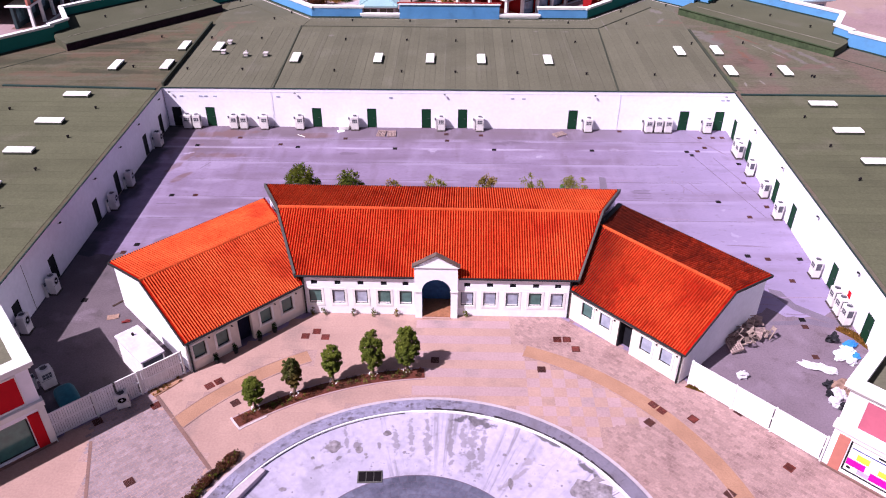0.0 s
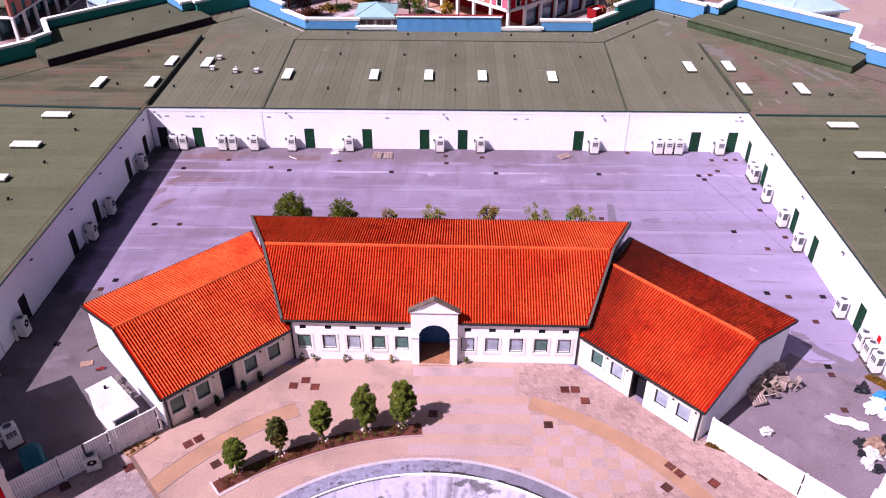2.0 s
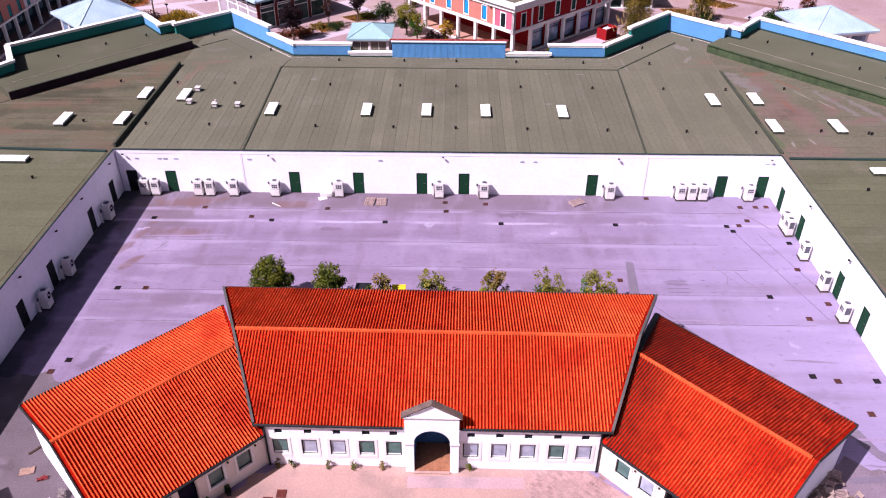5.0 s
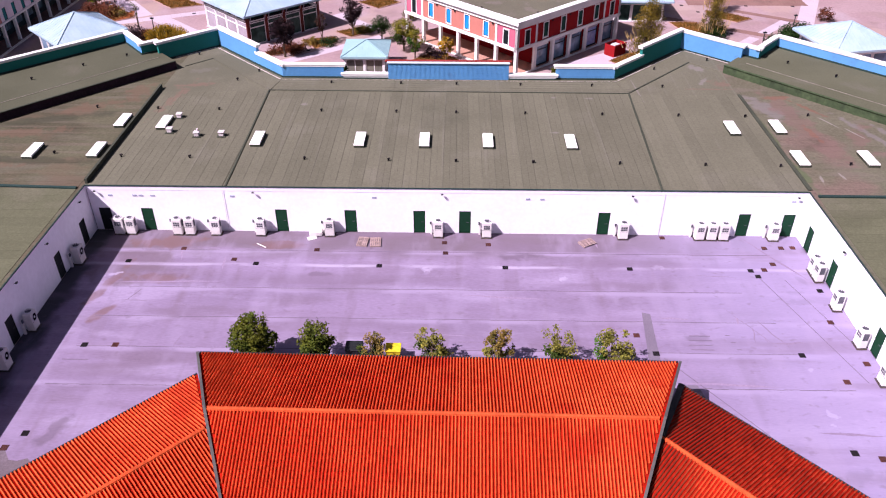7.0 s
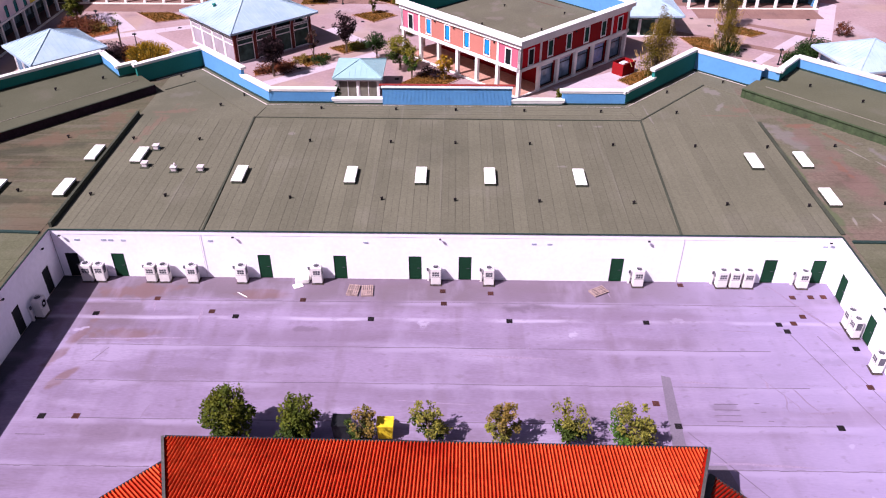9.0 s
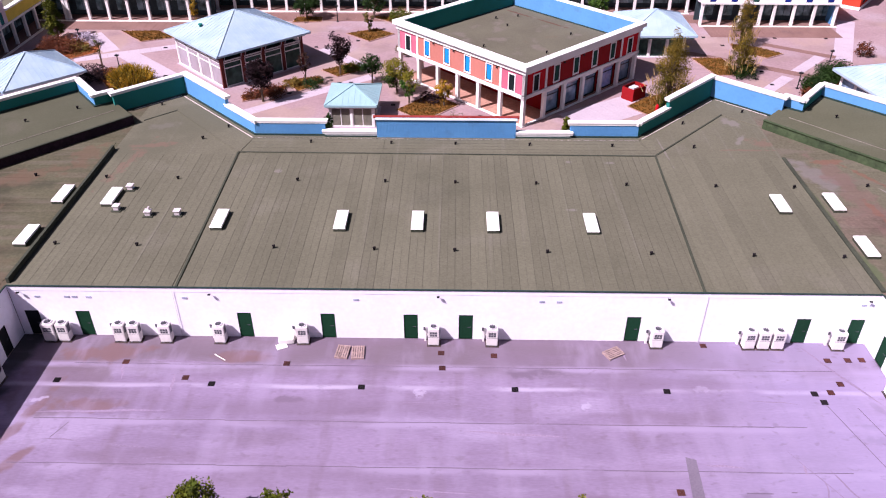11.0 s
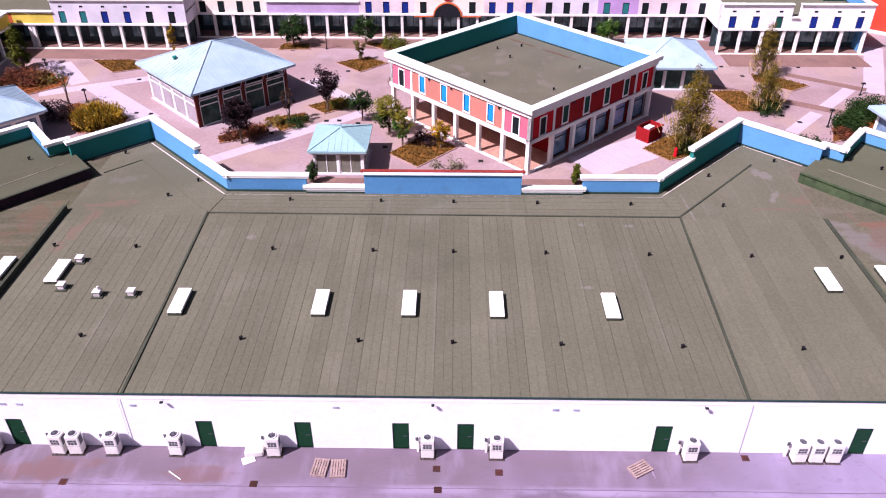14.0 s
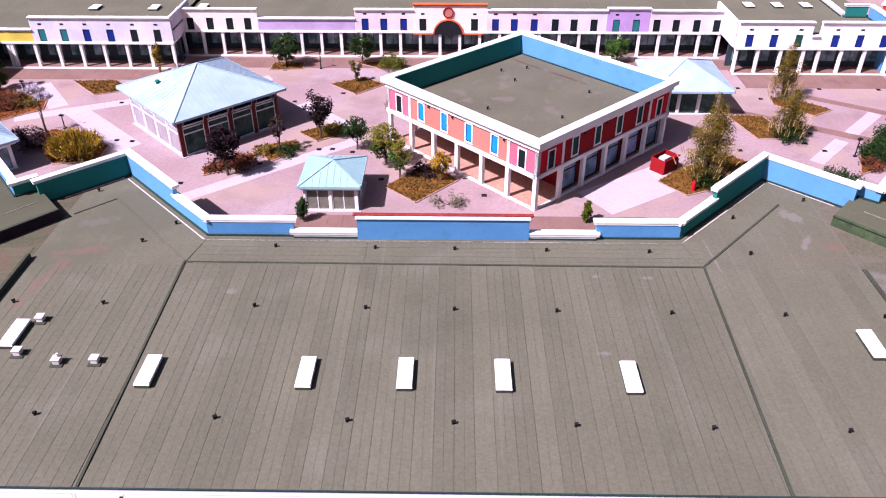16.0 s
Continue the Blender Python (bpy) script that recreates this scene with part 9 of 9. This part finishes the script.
tree(-1.2, 106.8, 3.0, 0.9, 0.6, G_YELLOW, "small yellow-green tree in a dry bed", 26, group=NT, dense=1.3, leaf=0.2)
tree(22.2, 106.6, 8.2, 2.5, 0.4, G_PLUME, "tall thin ochre tree with sparse upright branches", 27, group=NT, dense=1.5, leaf=0.15, shape="poplar", thin=0.5, tip=G_PLUMETIP)
tree(32.9, 116.4, 4.9, 1.9, 0.3, G_PLUME, "bushy ochre tree with sparse upright branches", 28, group=NT, dense=1.5, leaf=0.15, shape="poplar", thin=0.5, tip=G_PLUMETIP)
tree(35.7, 125.8, 6.5, 1.7, 0.3, G_PLUME, "thin ochre tree with sparse upright branches", 29, group=NT, dense=1.5, leaf=0.15, shape="poplar", thin=0.5, tip=G_PLUMETIP)
tree(-20.4, 135.4, 3.9, 1.7, 0.9, G_DARK, "dark round tree before the arcaded range", 30, group=NT, dense=1.5, leaf=0.24)
tree(-11.2, 136.0, 3.6, 1.45, 1.0, G_DARK, "dark round tree before the arcaded range", 31, group=NT, dense=1.4, leaf=0.24)
tree(-11.4, 130.4, 3.0, 0.9, 0.3, G_BROWN, "sparse brown shrub-like tree in a dry bed", 32, group=NT, dense=0.8, leaf=0.2, shape="vase")
tree(19.6, 137.0, 3.0, 1.4, 0.8, G_FRESH, "round green tree before the arcaded range", 33, group=NT, dense=1.5, leaf=0.22)
tree(-16.8, 112.4, 3.9, 0.9, 1.1, G_BRONZE, "slender dark tree in a dry bed", 34, group=NT, dense=0.6, leaf=0.2, shape="vase")
tree(-51.2, 127.2, 5.3, 1.5, 0.5, G_OLIVE, "sparse olive conifer in a rust-red bed", 35, group=NT, dense=1.2, leaf=0.24, shape="poplar")
tree(-41.4, 116.7, 4.3, 0.8, 2.2, G_OLIVE, "thin nearly bare sapling beside the paths", 37, group=NT, dense=0.45, leaf=0.14, shape="vase", thin=0.3)
tree(-35.0, 133.0, 3.6, 0.8, 0.4, G_YELLOW, "thin yellow sapling by the arcade corner", 36, group=NT, dense=0.7, leaf=0.2, shape="vase")


def shrub(x, y, r, h, material, label, seed, dense=1.0, plumes=0):
    s = empty("shrub", Matrix.Translation((x, y, 0)), label, "shrub", "plaza shrubs")
    rnd = random.Random(seed)
    bm = bmesh.new()
    cl = []
    for i in range(int(16 * dense * max(1, r))):
        a, k = rnd.uniform(0, 6.28), rnd.random() ** 0.5
        c = Vector((r * k * math.cos(a), r * k * math.sin(a), h * rnd.uniform(0.25, 0.85) * (1 - 0.45 * k)))
        cl.append((c, 0.3 * r + 0.12))
        if i % 2 == 0:
            tube(bm, (0, 0, 0), c, 0.03, 0.012, 5)
    tagged(part("brushwood", bm, M_BARK, s), kind="stuff")
    tagged(leaves("foliage", cl, 0.2, int(34 * max(1, r * 0.8)), material, s, seed), kind="stuff")
    if plumes:
        bm = bmesh.new()
        for i in range(plumes):
            a, k = rnd.uniform(0, 6.28), rnd.random() ** 0.5
            p = Vector((r * k * math.cos(a), r * k * math.sin(a), h * (0.72 - 0.42 * k)))
            tube(bm, p, p + Vector((0.45 * k * math.cos(a), 0.45 * k * math.sin(a), rnd.uniform(0.5, 0.95))), 0.05, 0.012, 4)
        tagged(part("plume", bm, material, s, "upright feathery yellow shoots"), kind="stuff")


shrub(-36.0, 111.6, 2.2, 2.5, G_PLUME, "large yellow feathery bush in a rust-red bed", 41, 1.3)
shrub(-36.1, 111.5, 2.25, 2.6, G_YELLOW, "bright yellow upright shoots of a feathery bush", 63, 0.9, plumes=420)
shrub(-40.5, 113.0, 1.5, 2.0, G_PURPLE, "dark purple bush behind the parapet", 42, 1.3)
shrub(-42.5, 114.5, 1.3, 1.6, G_PURPLE, "dark bush behind the parapet", 43, 1.3)
shrub(-2.6, 108.2, 1.2, 1.0, G_PURPLE, "low dark purple shrub in a dry bed", 44, 1.3)
shrub(-16.0, 112.0, 1.1, 1.1, G_DARK, "low dark green shrub in a dry bed", 45, 1.2)
shrub(-18.2, 112.0, 0.9, 1.0, G_OCHRE, "low ochre shrub in a dry bed", 46, 1.0)
shrub(-11.9, 116.6, 1.2, 1.0, G_OLIVE, "low olive shrub in a dry bed", 47, 1.1)
shrub(-20.0, 109.4, 1.5, 0.9, G_RUST, "low rust-red shrub under a dark tree", 48, 1.4)
shrub(-22.0, 109.0, 1.2, 0.8, G_RUST, "low rust-red shrub under a dark tree", 49, 1.3)
shrub(-7.6, 134.8, 1.6, 1.9, G_OLIVE, "rounded olive bush before the arcade", 50, 1.5)
shrub(-6.3, 122.0, 1.0, 1.5, G_BROWN, "brown bush beside the corner building", 51, 1.2)
shrub(-12.45, 99.9, 0.40, 2.9, G_DARK, "narrow dark green cypress-like bush by the mall wall", 52, 2.0)
shrub(10.9, 100.0, 0.34, 2.7, G_OLIVE, "narrow olive cypress-like bush by the mall wall", 53, 2.0)
shrub(-0.6, 102.6, 1.3, 1.2, G_SILVER, "sparse silvery bush beside the mall wall", 54, 0.6)
shrub(22.6, 106.2, 1.5, 1.9, G_DARK, "dark bush at the foot of a tall tree", 55, 1.4)
shrub(33.0, 115.8, 1.5, 1.7, G_DARK, "dark bush at the foot of a tall tree", 56, 1.4)
shrub(40.0, 111.9, 1.6, 2.1, G_DARK, "dark green broad bush in a rust-red bed", 57, 3.0)
shrub(43.4, 114.6, 2.2, 2.4, G_DARK, "dark green broad bush in a rust-red bed", 58, 2.6)
shrub(38.7, 110.0, 1.1, 0.9, G_RUST, "low rust-red bush on the plaza", 59, 1.2)
shrub(34.4, 106.9, 1.6, 1.5, G_DARK, "dark green bush behind the parapet", 60, 1.5)
shrub(49.6, 122.4, 0.85, 2.5, G_RUST, "upright rust-red bush beside a pale path", 62, 1.8)
shrub(-49.0, 123.2, 2.4, 1.7, G_RUST, "broad rust-red shrub on the plaza", 61, 1.5)
shrub(-47.5, 126.4, 1.3, 0.8, G_PALE, "pale lilac cushion plants behind a rust-red bed", 64, 1.2)
shrub(-45.6, 124.9, 0.8, 0.6, G_PALE, "pale lilac cushion plants behind a rust-red bed", 65, 1.2)
shrub(-47.0, 123.0, 1.4, 1.1, G_OCHRE, "low ochre shrub on the plaza", 62, 1.2)
for i, (x, mt) in enumerate(((-8.45, G_BROWN), (-7.6, G_OLIVE), (-5.6, G_BROWN), (-4.3, G_OLIVE), (-2.75, G_OCHRE), (1.95, G_OLIVE))):
    v = FB @ Vector((x, 39.72, 0))
    s = empty("weed_clump", Matrix.Translation(v), "small weedy plant against the white house wall", "plant", "wall plants")
    cl = [(Vector((random.uniform(-0.1, 0.1), random.uniform(-0.08, 0.08), 0.12 + 0.13 * k)), 0.14) for k in range(4)]
    tagged(leaves("foliage", cl, 0.1, 24, mt, s, 70 + i), kind="stuff")
for i, u_ in enumerate((1.6, 4.75, 5.9, 2.95)):
    v = M_LW @ Vector((u_, -0.3, 0))
    s = empty("potted_shrub", Matrix.Translation(v), "small dark potted shrub beside the wing door", "plant", "potted shrubs")
    bm = bmesh.new()
    tube(bm, (0, 0, 0), (0, 0, 0.3), 0.13, 0.18, 10)
    part("pot", bm, M_FRAME, s)
    tagged(leaves("foliage", [(Vector((0, 0, 0.45)), 0.2), (Vector((0, 0, 0.65)), 0.15)], 0.1, 60, G_DARK, s, 90 + i), kind="stuff")

# ---- plaza furniture ----
skip = empty("waste_skip", Matrix.Translation((19.25, 109.3, 0)) @ pose(0, 0, 0, 0, 0, 42) @ Matrix.Diagonal((0.84, 0.84, 1.05, 1.0)), "open red metal skip with pale rubbish beside the building", "skip")
bm = bmesh.new()
for x0, x1, y0, y1, z0, z1 in ((-1.3, 1.3, -0.9, 0.9, 0.05, 0.12), (-1.3, 1.3, -0.9, -0.84, 0.12, 1.35), (-1.3, 1.3, 0.84, 0.9, 0.12, 1.35), (-1.3, -1.24, -0.84, 0.84, 0.12, 1.35), (1.24, 1.3, -0.84, 0.84, 0.12, 1.35)):
    box(bm, x0, x1, y0, y1, z0, z1)
part("body", bm, M_RED, skip)
part_box("load", (-0.5, 0.6, -0.3, 0.5, 0.12, 1.2), M_SACKW, skip, "pale rubbish")
part_box("load", (-1.2, 1.2, -0.8, 0.8, 0.12, 0.72), M_IRON, skip, "dark rubbish")
part_box("rim", (-1.36, 1.36, -0.96, -0.9, 1.25, 1.38), M_RED, skip)
part_box("plinth", (-1.6, 1.6, -1.3, 1.1, 0.0, 0.05), M_PATH, skip)
hy = empty("hydrant", Matrix.Translation((20.95, 105.35, 0)), "small red fire hydrant at the bed's edge", "hydrant")
bm = bmesh.new()
tube(bm, (0, 0, 0), (0, 0, 0.8), 0.2, 0.17, 10)
part("barrel", bm, M_BRIGHTRED, hy)
bm = bmesh.new()
tube(bm, (0, 0, 0.8), (0, 0, 1.0), 0.18, 0.06, 10)
part("bonnet", bm, M_BRIGHTRED, hy)
for x, y, h in ((-16.1, 134.5, 2.3), (-39.7, 117.3, 1.6), (-48.2, 126.6, 1.5), (38.0, 112.2, 2.0), (44.9, 120.6, 1.5)):
    pst = empty("lamp_post", Matrix.Translation((x, y, 0)), "slim dark lamp post on the plaza", "lamp post", "lamp posts")
    bm = bmesh.new()
    tube(bm, (0, 0, 0), (0, 0, h), 0.07, 0.05, 8)
    part("pole", bm, M_FRAME, pst)
    part_box("lamp_head", (-0.22, 0.22, -0.1, 0.1, h - 0.25, h - 0.1), M_FRAME, pst)
    part_box("base", (-0.14, 0.14, -0.14, 0.14, 0, 0.1), M_FRAME, pst)
